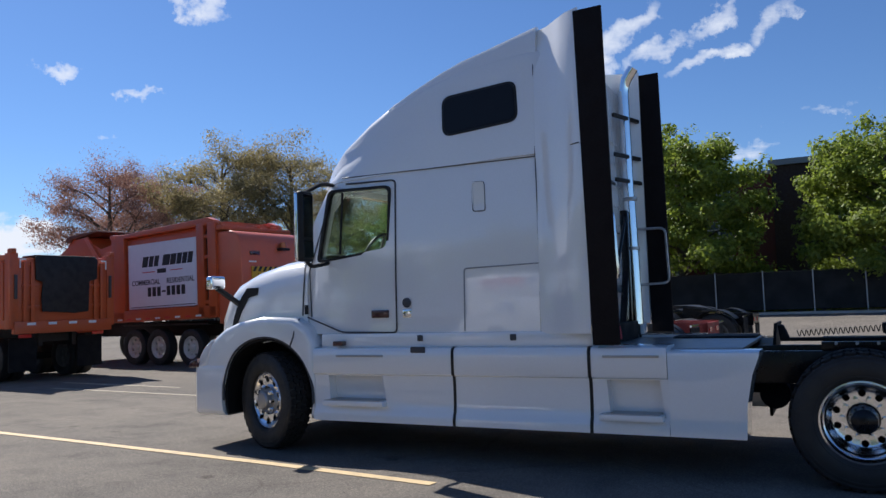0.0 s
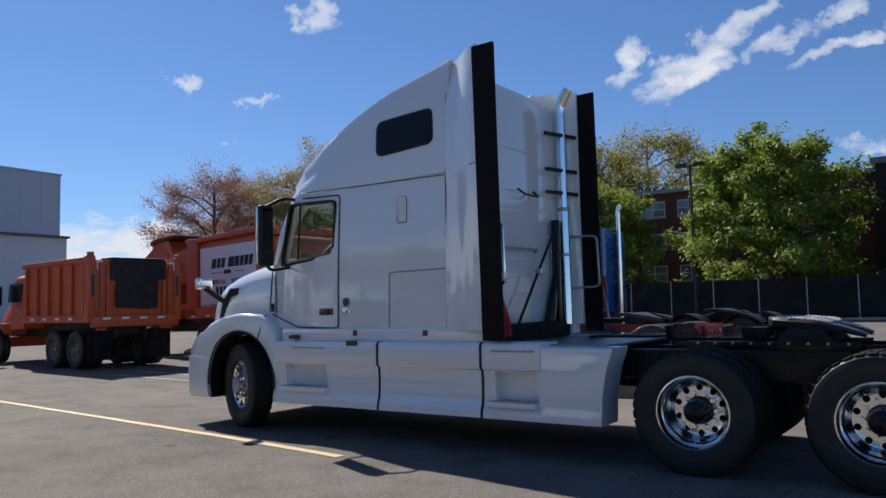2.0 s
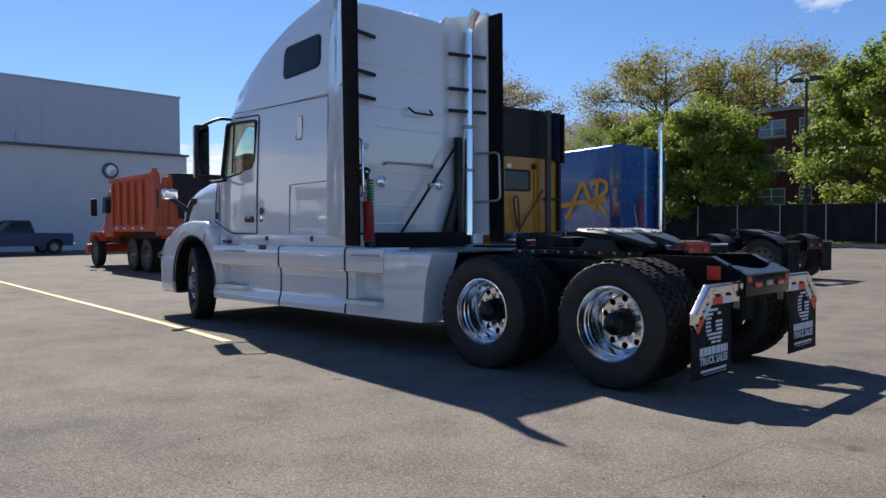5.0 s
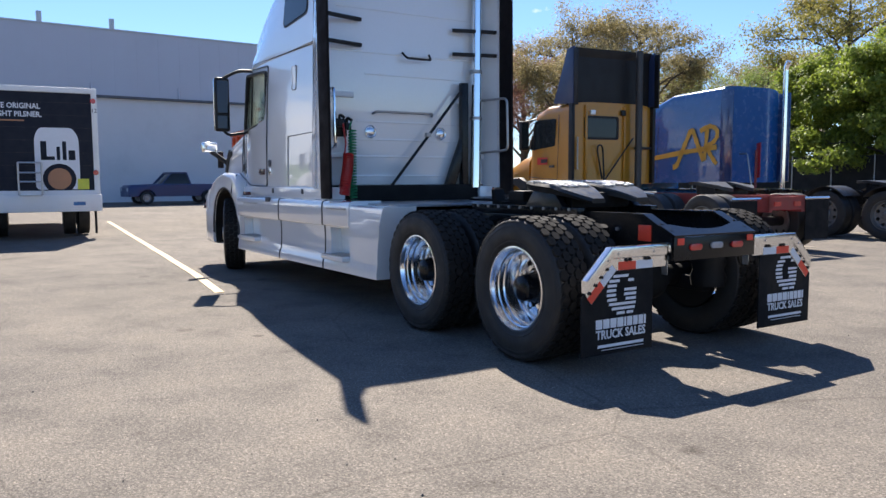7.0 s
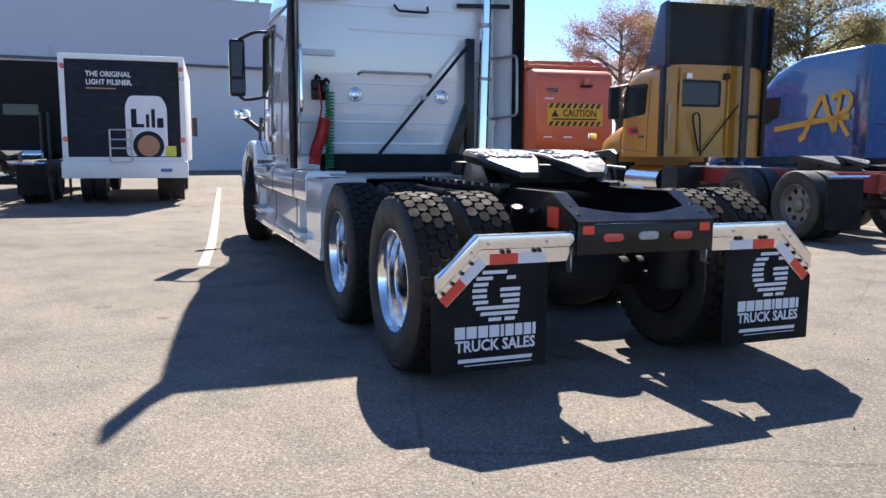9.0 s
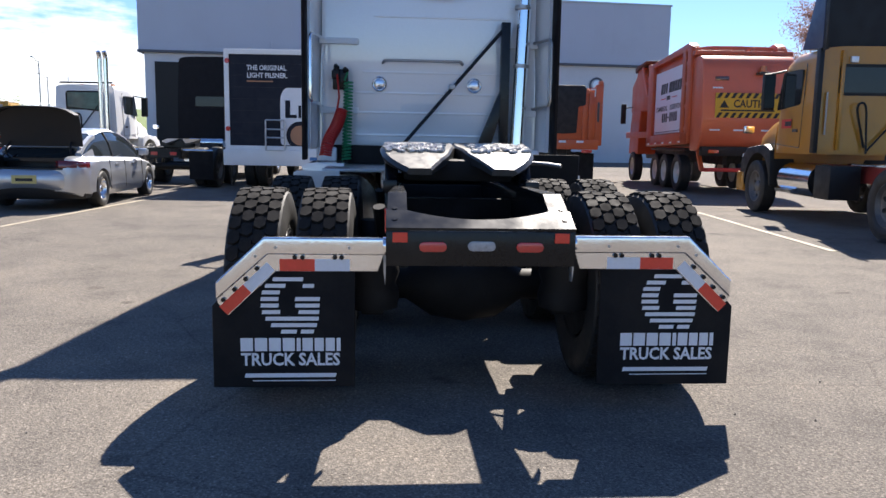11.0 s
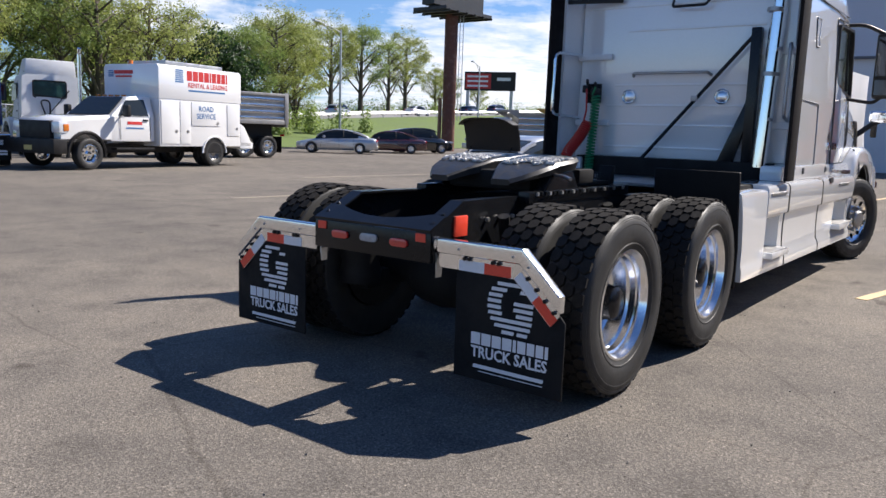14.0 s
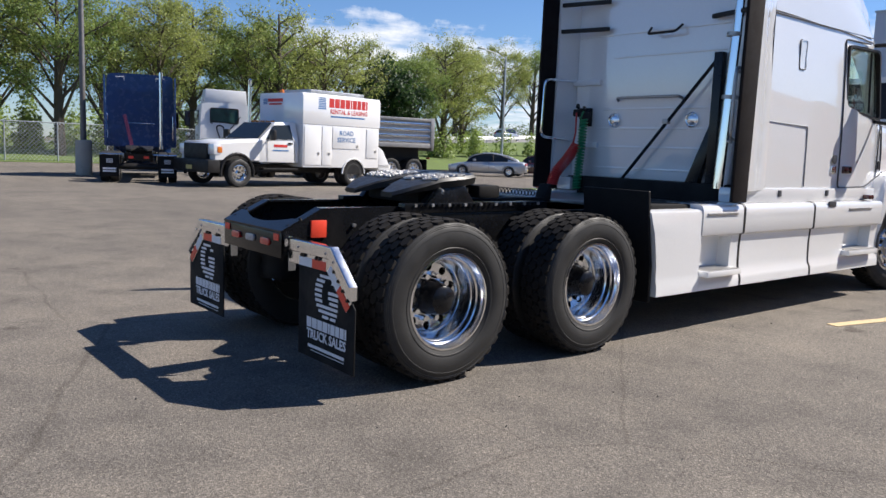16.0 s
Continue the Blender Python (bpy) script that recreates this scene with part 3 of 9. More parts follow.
def white_tractor():
    t = thing("semi_truck", "white sleeper tractor unit with chrome wheels, parked without a trailer", "truck")
    # cab shell with its windows cut through
    rings = [cab_ring(-6.32, 0.80, 1.22, 1.75, 2.00, 0.0, 0.97), cab_ring(-6.22, 0.93, 1.22, 1.90, 2.10, 0.0, 0.97), cab_ring(-6.02, 1.01, 1.22, 2.35, 2.52, 0.0, 0.95),
             cab_ring(-5.82, 1.045, 1.22, 2.62, 2.84, 0.0, 0.945), cab_ring(-5.62, 1.06, 1.22, 2.74, 2.97, 0.0, 0.945), cab_ring(-5.20, 1.07, 1.22, 2.80, 3.00, 0.0, 0.945),
             cab_ring(-4.0, 1.08, 1.22, 2.84, 3.00, 0.0, 0.945), cab_ring(-3.16, 1.085, 1.22, 2.86, 3.00, 0.0, 0.945)]
    shell = loft(rings)
    inner = [cab_ring(-6.10, 0.86, 1.45, 1.95, 2.15, 0.0, 0.97), cab_ring(-5.95, 0.95, 1.45, 2.30, 2.46, 0.0, 0.94), cab_ring(-5.70, 0.985, 1.45, 2.60, 2.80, 0.0, 0.94), cab_ring(-5.2, 1.0, 1.45, 2.68, 2.88, 0.0, 0.94), cab_ring(-4.3, 1.01, 1.45, 2.70, 2.88, 0.0, 0.94)]
    win = rounded([(-5.735, 2.715), (-5.02, 2.70), (-5.06, 2.085), (-5.90, 1.995)], 0.07)
    shield = rounded([(-0.80, 2.10), (-0.74, 2.74), (0.74, 2.74), (0.80, 2.10)], 0.08)
    shell = carve(shell, loft(inner), prism(win, -2, 2), prism(shield, -6.6, -5.6, "x"))
    part("cab", softened(shell, 0.004, 1, 60), WHITE, t, smooth=35)
    # window seals and panes
    for s in (-1, 1):
        y = 1.012 * s
        ring = carve(prism(rounded([(-5.765, 2.74), (-4.995, 2.725), (-5.035, 2.06), (-5.935, 1.968)], 0.075), min(s * 0.985, s * 1.05), max(s * 0.985, s * 1.05)), prism(win, -2, 2))
        part("window_seal", ring, BLACK_PLASTIC, t)
        pane = part("side_window", prism(win, s * 1.004, s * 1.010), GLASS, t, "lightly tinted door glass")
        pane.visible_shadow = False
        part("quarter_bar", tube([(-5.60, s * 1.016, 2.70), (-5.64, s * 1.03, 2.05)], 0.012), BLACK_PLASTIC, t)
    ws = bmesh.new()
    loft([[(-6.12 + 0.10 * abs(y) ** 2, y, 2.08), (-6.12 + 0.10 * abs(y) ** 2 + 0.008, y, 2.08), (-5.86 + 0.12 * abs(y) ** 2 + 0.008, y, 2.76), (-5.86 + 0.12 * abs(y) ** 2, y, 2.76)] for y in [k / 8 * 0.82 for k in range(-8, 9)]], ws)
    pane = part("windshield", ws, GLASS, t)
    pane.visible_shadow = False
    # cab inside
    part("dashboard", softened(boxes((-6.05, -5.72, -0.85, 0.85, 1.45, 1.98)), 0.08, 3), GREY_TRIM, t)
    wheel_bm = bmesh.new()
    ring_pts = [Vector((0.21 * math.cos(a), 0.21 * math.sin(a), 0)) for a in [math.tau * k / 24 for k in range(25)]]
    tube(ring_pts, 0.016, 6, wheel_bm)
    tube([(-0.2, 0, 0), (0, 0, -0.05), (0.2, 0, 0)], 0.018, 6, wheel_bm)
    part("steering_wheel", moved(wheel_bm, pose(-5.50, -0.52, 2.10, 0, -58, 0)), GREY_TRIM, t)
    for s in (-1, 1):
        seat = boxes((-5.25, -4.75, s * 0.52 - 0.25, s * 0.52 + 0.25, 1.45, 1.75), (-4.86, -4.70, s * 0.52 - 0.24, s * 0.52 + 0.24, 1.7, 2.45))
        part("driver_seat" if s < 0 else "passenger_seat", softened(seat, 0.05, 3), BEIGE, t)
    part("sleeper_curtain", boxes((-4.45, -4.40, -0.98, 0.98, 1.46, 2.85)), BEIGE, t)
    # roof fairing
    roof = [cab_ring(-5.93, 0.86, 2.78, 2.82, 2.90, 0, 0.93), cab_ring(-5.80, 0.97, 2.80, 2.88, 3.06, 0, 0.93), cab_ring(-5.62, 1.005, 2.82, 3.02, 3.26, 0, 0.93), cab_ring(-5.30, 1.02, 2.83, 3.22, 3.49, 0, 0.93),
            cab_ring(-5.0, 1.022, 2.84, 3.38, 3.66, 0, 0.935), cab_ring(-4.6, 1.025, 2.85, 3.52, 3.82, 0, 0.94), cab_ring(-4.2, 1.03, 2.85, 3.62, 3.92, 0, 0.94), cab_ring(-3.8, 1.035, 2.86, 3.68, 3.98, 0, 0.945), cab_ring(-3.45, 1.045, 2.86, 3.70, 3.98, 0, 0.95), cab_ring(-3.18, 1.05, 2.86, 3.66, 3.92, 0, 0.955)]
    roof_bm = loft(roof)
    for s in (-1, 1):
        # raised lip along each edge of the roof, up to the extender
        lip = []
        for x, side_z, top, h in ((-5.05, 3.32, 3.55, 0.0), (-4.75, 3.44, 3.695, 0.004), (-4.45, 3.56, 3.815, 0.010), (-4.2, 3.62, 3.88, 0.030), (-3.95, 3.65, 3.905, 0.062), (-3.70, 3.68, 3.932, 0.098), (-3.40, 3.70, 3.96, 0.145)):
            q = max(0, (x + 4.45) / 1.05)
            lip.append([(x, s * 0.70, top - 0.06), (x, s * (0.95 + 0.034 * q), side_z - 0.02), (x, s * (0.945 + 0.028 * q), top - 0.06 + h), (x, s * (0.928 + 0.022 * q), top - 0.015 + h), (x, s * 0.89, top + h), (x, s * 0.80, top - 0.01 + h * 0.6)])
        loft(lip, roof_bm)
    bmesh.ops.recalc_face_normals(roof_bm, faces=roof_bm.faces)
    part("roof_fairing", roof_bm, WHITE, t, smooth=38)
    # belt seam, door gap lines and raised edges
    for s in (-1, 1):
        y = lambda z: s * (1.083 - 0.062 * max(0, (z - 1.22) / 1.6) ** 2)
        part("belt_seam", tube([(-5.60, s * 1.012, 2.858), (-4.6, s * 1.026, 2.846), (-3.34, s * 1.033, 2.838)], 0.005, 6), DARK_GREY, t)
        door = [(-6.04, 1.40), (-5.60, 1.235), (-4.945, 1.225), (-4.945, 1.8), (-4.945, 2.35), (-4.95, 2.775), (-5.55, 2.79)]
        part("door_gap", tube(bend([(x, y(z) - s * 0.004, z) for x, z in door], 0.05), 0.009, 6), DARK_GREY, t)
        part("door_hinge_gap", tube([(-6.04, s * 1.01, 1.40), (-6.06, s * 1.0, 1.9), (-5.86, s * 0.985, 2.45)], 0.007, 6), DARK_GREY, t)
        lug = [(-4.19, 1.235), (-4.18, 1.83), (-3.33, 1.845), (-3.315, 1.225)]
        part("luggage_door", tube(bend([(x, y(z) + s * 0.001, z) for x, z in lug], 0.03), 0.006, 6), mat("panel_gap", (0.25, 0.26, 0.28), 0.5), t)
        vent = carve(prism(rounded([(-4.085, 2.66), (-3.955, 2.655), (-3.945, 2.37), (-4.075, 2.375)], 0.03), s * 1.0, s * 1.052), prism(rounded([(-4.075, 2.65), (-3.965, 2.645), (-3.955, 2.38), (-4.065, 2.385)], 0.03), s * 1.046, s * 1.2))
        part("vent_hatch", vent, WHITE, t)
        ring = rounded([(-4.085, 2.66), (-3.955, 2.655), (-3.945, 2.37), (-4.075, 2.375)], 0.03)
        part("vent_gap", tube([(x, s * (y(z) * s + 0.001), z) for x, z in ring + ring[:1]], 0.006, 5), DARK_GREY, t)
        sw = rounded([(-4.385, 3.53), (-3.63, 3.575), (-3.605, 3.22), (-4.365, 3.165)], 0.09, 5)
        big = rounded([(-4.41, 3.555), (-3.605, 3.602), (-3.58, 3.197), (-4.39, 3.14)], 0.10, 5)
        side = lambda x, z: (1.03 + (x + 4.2) * 0.017) * (1 - (0.06 - (x + 4.2) * 0.0133) * ((z - 2.86) / (0.76 + (x + 4.2) * 0.117)) ** 2)
        for name, shape, low, high, m in (("sleeper_window", big, -0.03, 0.007, BLACK_PLASTIC), ("sleeper_pane", sw, 0.004, 0.011, mat("dark_pane", (0.012, 0.011, 0.011), 0.06, spec=0.25))):
            bm = prism(shape, 0, 1)
            for v in bm.verts:
                v.co.y = s * (side(v.co.x, v.co.z) + (high if v.co.y > 0.5 else low))
            bmesh.ops.recalc_face_normals(bm, faces=bm.faces)
            part(name, bm, m, t)
        hand = boxes((-5.235, -5.03, min(s * 1.07, s * 1.092), max(s * 1.07, s * 1.092), 1.375, 1.455))
        part("door_handle", softened(hand, 0.012), MAROON_LENS, t, "dark recessed door handle")
        part("side_emblem", softened(boxes((-4.87, -4.77, min(s * 1.07, s * 1.088), max(s * 1.07, s * 1.088), 1.375, 1.455)), 0.01), CHROME, t, "small chrome emblem")
        part("emblem_plate", lathe([(0.001, 0), (0.045, 0), (0.05, 0.006), (0.001, 0.012)], 20, center=(-4.82, s * 1.079, 1.52)) if s > 0 else lathe([(0.001, 0), (0.045, 0), (0.05, -0.006), (0.001, -0.012)], 20, center=(-4.82, s * 1.079, 1.52)), DARK_GREY, t)
        # side extender: white panel and black rubber edge
        rows = []
        for k in range(13):
            q = k / 12
            outer, inner = [], []
            for u in (0.0, 0.25, 0.5, 0.75, 1.0):
                x = -3.42 + 0.50 * u
                z = 1.20 + (4.06 + 0.04 * u - 1.20) * q
                cab_y = 1.084 - 0.062 * max(0, (z - 1.22) / 1.6) ** 2 if z < 2.86 else 1.042 * (1 - 0.05 * ((z - 2.86) / 0.84) ** 2) - max(0, z - 3.7) * 0.12 * (1 - u)
                yy = cab_y + 0.006 + (1.195 - cab_y) * (u * u * (3 - 2 * u))
                outer.append((x, s * yy, z))
                inner.append((x, s * (yy - 0.05), z))
            rows.append(outer + inner[::-1])
        bm = loft(rows)
        bmesh.ops.recalc_face_normals(bm, faces=bm.faces)
        part("side_extender", bm, WHITE, t, smooth=40)
        part("rubber_edge", softened(prism([(-2.96, 4.07), (-2.70, 4.075), (-2.67, 1.10), (-2.91, 1.10)], min(s * 1.178, s * 1.212), max(s * 1.178, s * 1.212)), 0.012, 2), mat("extender_rubber", (0.012, 0.009, 0.009), 0.75, var=0.3, bump=0.1, spec=0.15), t, "black rubber extender edge")
        flare = lambda u: 1.0264 + 0.1746 * u * u * (3 - 2 * u)
        part("extender_seam", tube([(-3.42 + 0.50 * u, s * flare(u), 2.838 + 0.05 * u) for u in (0.0, 0.2, 0.4, 0.6, 0.8, 0.93)], 0.005, 6), DARK_GREY, t)
        part("panel_seam", tube([(-3.43, s * 0.992, 3.72), (-3.425, s * 1.043, 2.88), (-3.42, s * 1.055, 2.4), (-3.42, s * 1.086, 1.22)], 0.005, 6), DARK_GREY, t)
    # back wall
    part("back_panel", softened(boxes((-3.20, -3.14, -1.06, 1.06, 1.24, 3.86)), 0.02), WHITE, t)
    for z, y0, y1 in ((1.345, -0.75, 0.78), (1.568, -0.75, 0.78), (1.761, -0.75, 0.78), (1.964, -0.66, 0.75), (2.50, -0.55, 0.80), (2.74, -1.02, 1.02), (3.22, -0.9, 0.9)):
        part("pressed_rib", softened(boxes((-3.142, -3.130, y0, y1, z - 0.011, z + 0.011)), 0.005, 2), WHITE, t)
    part("step_rail", tube(bend([(-3.13, -0.46, 2.05), (-3.08, -0.44, 2.075), (-3.08, 0.31, 2.075), (-3.13, 0.33, 2.05)], 0.02), 0.014), STEEL, t)
    for y in (-0.495, 0.45):
        lamp = part("work_lamp", lathe([(0.001, 0.046), (0.030, 0.043), (0.052, 0.034), (0.060, 0.024)], 24, center=(-3.14, y, 1.846), axis="x"), mat("lamp_reflector", (0.92, 0.92, 0.93), 0.12, 1.0, var=0.05, bump=0.3, bump_scale=90), t, "round clear work lamp")
        part("lamp_rim", lathe([(0.060, 0.0), (0.060, 0.030), (0.066, 0.034), (0.073, 0.028), (0.076, 0.0)], 24, center=(-3.14, y, 1.846), axis="x"), CHROME, lamp)
    for s in (-1, 1):
        part("grab_rail", tube(bend([(-3.14, s * 1.03, 2.27), (-2.70, s * 1.13, 2.27), (-2.68, s * 1.13, 1.65), (-3.14, s * 1.05, 1.63)], 0.07), 0.015), CHROME if s < 0 else STEEL, t)
        for z in (2.25, 1.58):
            part("extender_stay", softened(boxes((-3.15, -3.10, min(s * 0.70, s * 1.08), max(s * 0.70, s * 1.08), z - 0.03, z + 0.03)), 0.008), WHITE_DULL, t)
        for z in (3.52, 3.08, 2.80):
            part("rubber_strap", softened(prism([(-3.115, s * 0.62), (-3.085, s * 0.60), (-2.93, s * 1.15), (-2.96, s * 1.17)], z - 0.022, z + 0.022, "z"), 0.008), BLACK_PLASTIC, t)
    part("tie_bar", tube(bend([(-3.10, -0.08, 2.76), (-3.02, -0.06, 2.69), (-3.02, 0.26, 2.69), (-3.10, 0.28, 2.76)], 0.03), 0.013), BLACK_PLASTIC, t)
    # exhaust stack with its post and brace
    part("exhaust_pipe", tube([(-3.005, 0.875, 1.20), (-3.04, 0.925, 2.62)], 0.070, 20), CHROME, t, "chrome heat shield on the exhaust stack")
    part("stack_pipe", tube(bend([(-3.04, 0.925, 2.55), (-3.055, 0.95, 3.92), (-2.93, 0.95, 4.10)], 0.14, 6), 0.062, 20), CHROME, t)
    for z in (2.02, 2.58):
        part("stack_clamp", tube([(-3.02, 0.90, z), (-3.021, 0.902, z + 0.035)], 0.078, 20), STEEL, t)
    part("stack_post", softened(boxes((-3.10, -3.02, 0.70, 0.79, 1.05, 2.46)), 0.01), BLACK_GLOSS, t)
    part("stack_brace", tube([(-3.04, 0.73, 2.40), (-3.03, -0.27, 1.24)], 0.018), BLACK_GLOSS, t)
    part("brace_clamp", softened(boxes((-3.065, -3.005, 0.19, 0.25, 1.80, 1.85)), 0.008), STEEL, t)
    part("stack_leg", softened(prism([(0.78, 1.80), (0.70, 1.80), (0.40, 1.05), (0.56, 1.05)], -3.10, -3.03, "x"), 0.008), BLACK_GLOSS, t)
    # air lines: glad hands, red and green coils
    valve = part("glad_hand_bracket", softened(boxes((-3.13, -3.09, -0.95, -0.80, 1.78, 1.98)), 0.01), BLACK_GLOSS, t)
    for y, z in ((-0.92, 1.93), (-0.83, 1.90)):
        part("glad_hand", softened(boxes((-3.09, -2.98, y - 0.035, y + 0.035, z - 0.05, z + 0.03)), 0.015, 2), BLACK_PLASTIC, valve)
        part("coupling", tube(bend([(-3.04, y, z + 0.02), (-3.02, y, z + 0.09), (-2.97, y + 0.03, z + 0.05)], 0.03), 0.016, 8), BLACK_PLASTIC, valve)

    def coil(path, rad, turns):
        """A hose wound round a smooth path."""
        path = bend(path, 0.25, 8)
        lens = [0.0]
        for a, b in zip(path, path[1:]):
            lens.append(lens[-1] + (b - a).length)
        pts, n = [], turns * 10
        for i in range(n + 1):
            d = lens[-1] * i / n
            k = max(0, min(len(path) - 2, next((q for q in range(len(lens) - 1) if lens[q + 1] >= d), len(path) - 2)))
            way = path[k + 1] - path[k]
            c = path[k] + way * ((d - lens[k]) / max(way.length, 1e-6))
            way.normalize()
            u = way.cross(Vector((1, 0.2, 0))).normalized()
            v = way.cross(u)
            a = math.tau * turns * i / n
            pts.append(c + (u * math.cos(a) + v * math.sin(a)) * rad)
        return pts

    part("green_air_line", tube([(-2.98, -0.80, 1.94)] + coil([(-2.98, -0.79, 1.86), (-2.97, -0.80, 1.5), (-2.94, -0.81, 1.10)], 0.040, 24), 0.010, 5), GREEN_HOSE, t)
    part("red_air_line", tube([(-2.98, -0.90, 1.92), (-2.96, -0.88, 1.70)] + coil([(-2.96, -0.85, 1.58), (-2.88, -0.90, 1.42), (-2.78, -0.98, 1.27), (-2.76, -1.00, 1.14)], 0.052, 22), 0.010, 5), RED_HOSE, t)
    # hood, fenders, bumper
    def hood_ring(x, hw, z0, zr, n=3.2):
        return [(x, y, z) for y, z in ([(hw, z0)] + superround(hw, z0 + (zr - z0) * 0.45, zr, n, 7) + [(-y, z) for y, z in superround(hw, z0 + (zr - z0) * 0.45, zr, n, 7)[-2::-1]] + [(-hw, z0)])]

    part("hood", loft([hood_ring(-6.10, 1.0, 1.2, 2.10, 4), hood_ring(-6.55, 0.97, 1.15, 2.06, 4), hood_ring(-6.95, 0.945, 1.1, 1.97, 4), hood_ring(-7.25, 0.925, 1.05, 1.87, 4), hood_ring(-7.42, 0.90, 1.0, 1.77, 3.6), hood_ring(-7.54, 0.86, 0.98, 1.60, 3.4), hood_ring(-7.63, 0.80, 0.98, 1.38, 3.2), hood_ring(-7.70, 0.72, 0.98, 1.20)]), WHITE, t, smooth=45)
    part("grille", softened(boxes((-7.78, -7.66, -0.5, 0.5, 0.75, 1.35)), 0.03), BLACK_PLASTIC, t)
    for s in (-1, 1):
        outline = [(-7.61, 0.80), (-7.595, 0.92), (-7.52, 1.06), (-7.38, 1.19), (-7.18, 1.295), (-6.92, 1.372), (-6.6, 1.42), (-6.18, 1.395), (-6.02, 1.30), (-5.915, 1.15), (-5.915, 0.35), (-6.05, 0.33)]
        arch = cyl((-6.57, -2, 0.56), (-6.57, 2, 0.56), 0.635, 36)
        f = carve(softened(prism(outline, min(s * 0.55, s * 1.165), max(s * 0.55, s * 1.165)), 0.07, 3, 50), arch, boxes((-7.3, -6.0, -2, 2, -0.5, 0.5)))
        part("fender", softened(f, 0.01, 2, 60), WHITE, t)
        liner = [[(-6.57 + r * math.cos(a), y, 0.56 + r * math.sin(a)) for r, y in ((0.632, s * 0.48), (0.632, s * 1.135), (0.600, s * 1.135), (0.600, s * 0.48))] for a in [radians(-16 + 216 * k / 24) for k in range(25)]]
        part("wheel_liner", loft(liner), CHASSIS, t)
        part("arch_flare", tube([(-6.57 + 0.64 * math.cos(a), s * 1.155, 0.56 + 0.64 * math.sin(a)) for a in [radians(-5 + 190 * k / 24) for k in range(25)]], 0.014, 6), DARK_GREY, t)
        part("headlamp", softened(prism([(-7.665, 0.86), (-7.64, 0.99), (-7.54, 1.10), (-7.40, 1.185), (-7.43, 1.08), (-7.50, 0.88)], *span(0.76, 1.172, s)), 0.025, 3), CLEAR_LENS, t)
        part("turn_lamp", softened(prism([(-7.668, 0.86), (-7.655, 0.93), (-7.54, 0.97), (-7.51, 0.87)], *span(0.80, 1.176, s)), 0.015, 2), MAROON_LENS, t)
        part("hood_vent", prism([(-6.82, 1.745), (-6.98, 1.745), (-7.14, 1.59), (-7.235, 1.40), (-7.28, 1.24), (-7.215, 1.24), (-7.17, 1.36), (-7.10, 1.475), (-6.97, 1.635), (-6.83, 1.665)], *span(0.80, 0.955, s)), BLACK_PLASTIC, t)
        # gaps between hood, cowl and fender
        part("hood_gap", tube([(-6.14, s * 0.90, 2.06), (-6.135, s * 0.985, 1.92), (-6.15, s * 1.003, 1.62), (-6.165, s * 1.0, 1.42)], 0.008, 6), DARK_GREY, t)
        part("fender_gap", tube([(-6.14, s * 1.09, 1.388), (-6.15, s * 1.15, 1.32), (-6.17, s * 1.168, 1.20), (-6.225, s * 1.168, 1.08)], 0.008, 6), DARK_GREY, t)
        part("cowl_badge", softened(boxes((-6.135, -6.085, *span(1.0, 1.012, s), 1.43, 1.53)), 0.004, 1), BLACK_PLASTIC, t)
        part("door_corner_lamp", softened(boxes((-5.66, -5.54, min(s * 1.10, s * 1.175), max(s * 1.10, s * 1.175), 1.10, 1.15)), 0.01), MAROON_LENS, t)
        # mirrors on their arms
        my = s * 1.375
        head = softened(boxes((-5.875, -5.785, my - 0.10, my + 0.10, 1.97, 2.70)), 0.04, 4)
        m_ob = part("mirror", head, BLACK_PLASTIC, t)
        part("mirror_glass", softened(boxes((-5.787, -5.781, my - 0.078, my + 0.078, 2.22, 2.66)), 0.002, 1), MIRROR, m_ob)
        part("spot_mirror_glass", softened(boxes((-5.787, -5.781, my - 0.078, my + 0.078, 2.01, 2.185)), 0.002, 1), MIRROR, m_ob)
        part("mirror_shell", softened(boxes((-5.895, -5.840, my - 0.104, my + 0.104, 1.985, 2.685)), 0.025, 3), CHROME, m_ob)
        part("mirror_arm", tube(bend([(-5.75, s * 0.97, 2.80), (-5.770, s * 1.15, 2.80), (-5.835, my, 2.68)], 0.08), 0.022), BLACK_PLASTIC, t)
        part("mirror_arm", tube(bend([(-5.830, my, 2.0), (-5.820, s * 1.30, 1.92), (-5.790, s * 1.0, 1.97)], 0.06), 0.02), BLACK_PLASTIC, t)
        hm = part("hood_mirror", softened(boxes((-7.37, -7.25, s * 1.17 - 0.12, s * 1.17 + 0.12, 1.74, 1.89)), 0.045, 4), CHROME, t)
        part("hood_mirror_arm", tube(bend([(-7.31, s * 1.16, 1.76), (-7.27, s * 1.08, 1.70), (-7.10, s * 0.88, 1.52)], 0.08), 0.036), BLACK_PLASTIC, t)
        # skirts
        # an overhanging upper band, a set-back lower face and a flared foot
        band = [(0.80, 1.085), (1.12, 1.085), (1.158, 1.072), (1.175, 1.045), (1.178, 0.99), (1.178, 0.835), (1.170, 0.818), (1.146, 0.808), (1.140, 0.70), (1.143, 0.56), (1.150, 0.475), (1.170, 0.435), (1.178, 0.40), (1.178, 0.345), (0.80, 0.345)]
        flat = [(0.80, 1.045), (1.14, 1.045), (1.165, 1.030), (1.172, 1.00), (1.172, 0.70), (1.168, 0.50), (1.170, 0.46), (1.178, 0.43), (1.178, 0.345), (0.80, 0.345)]

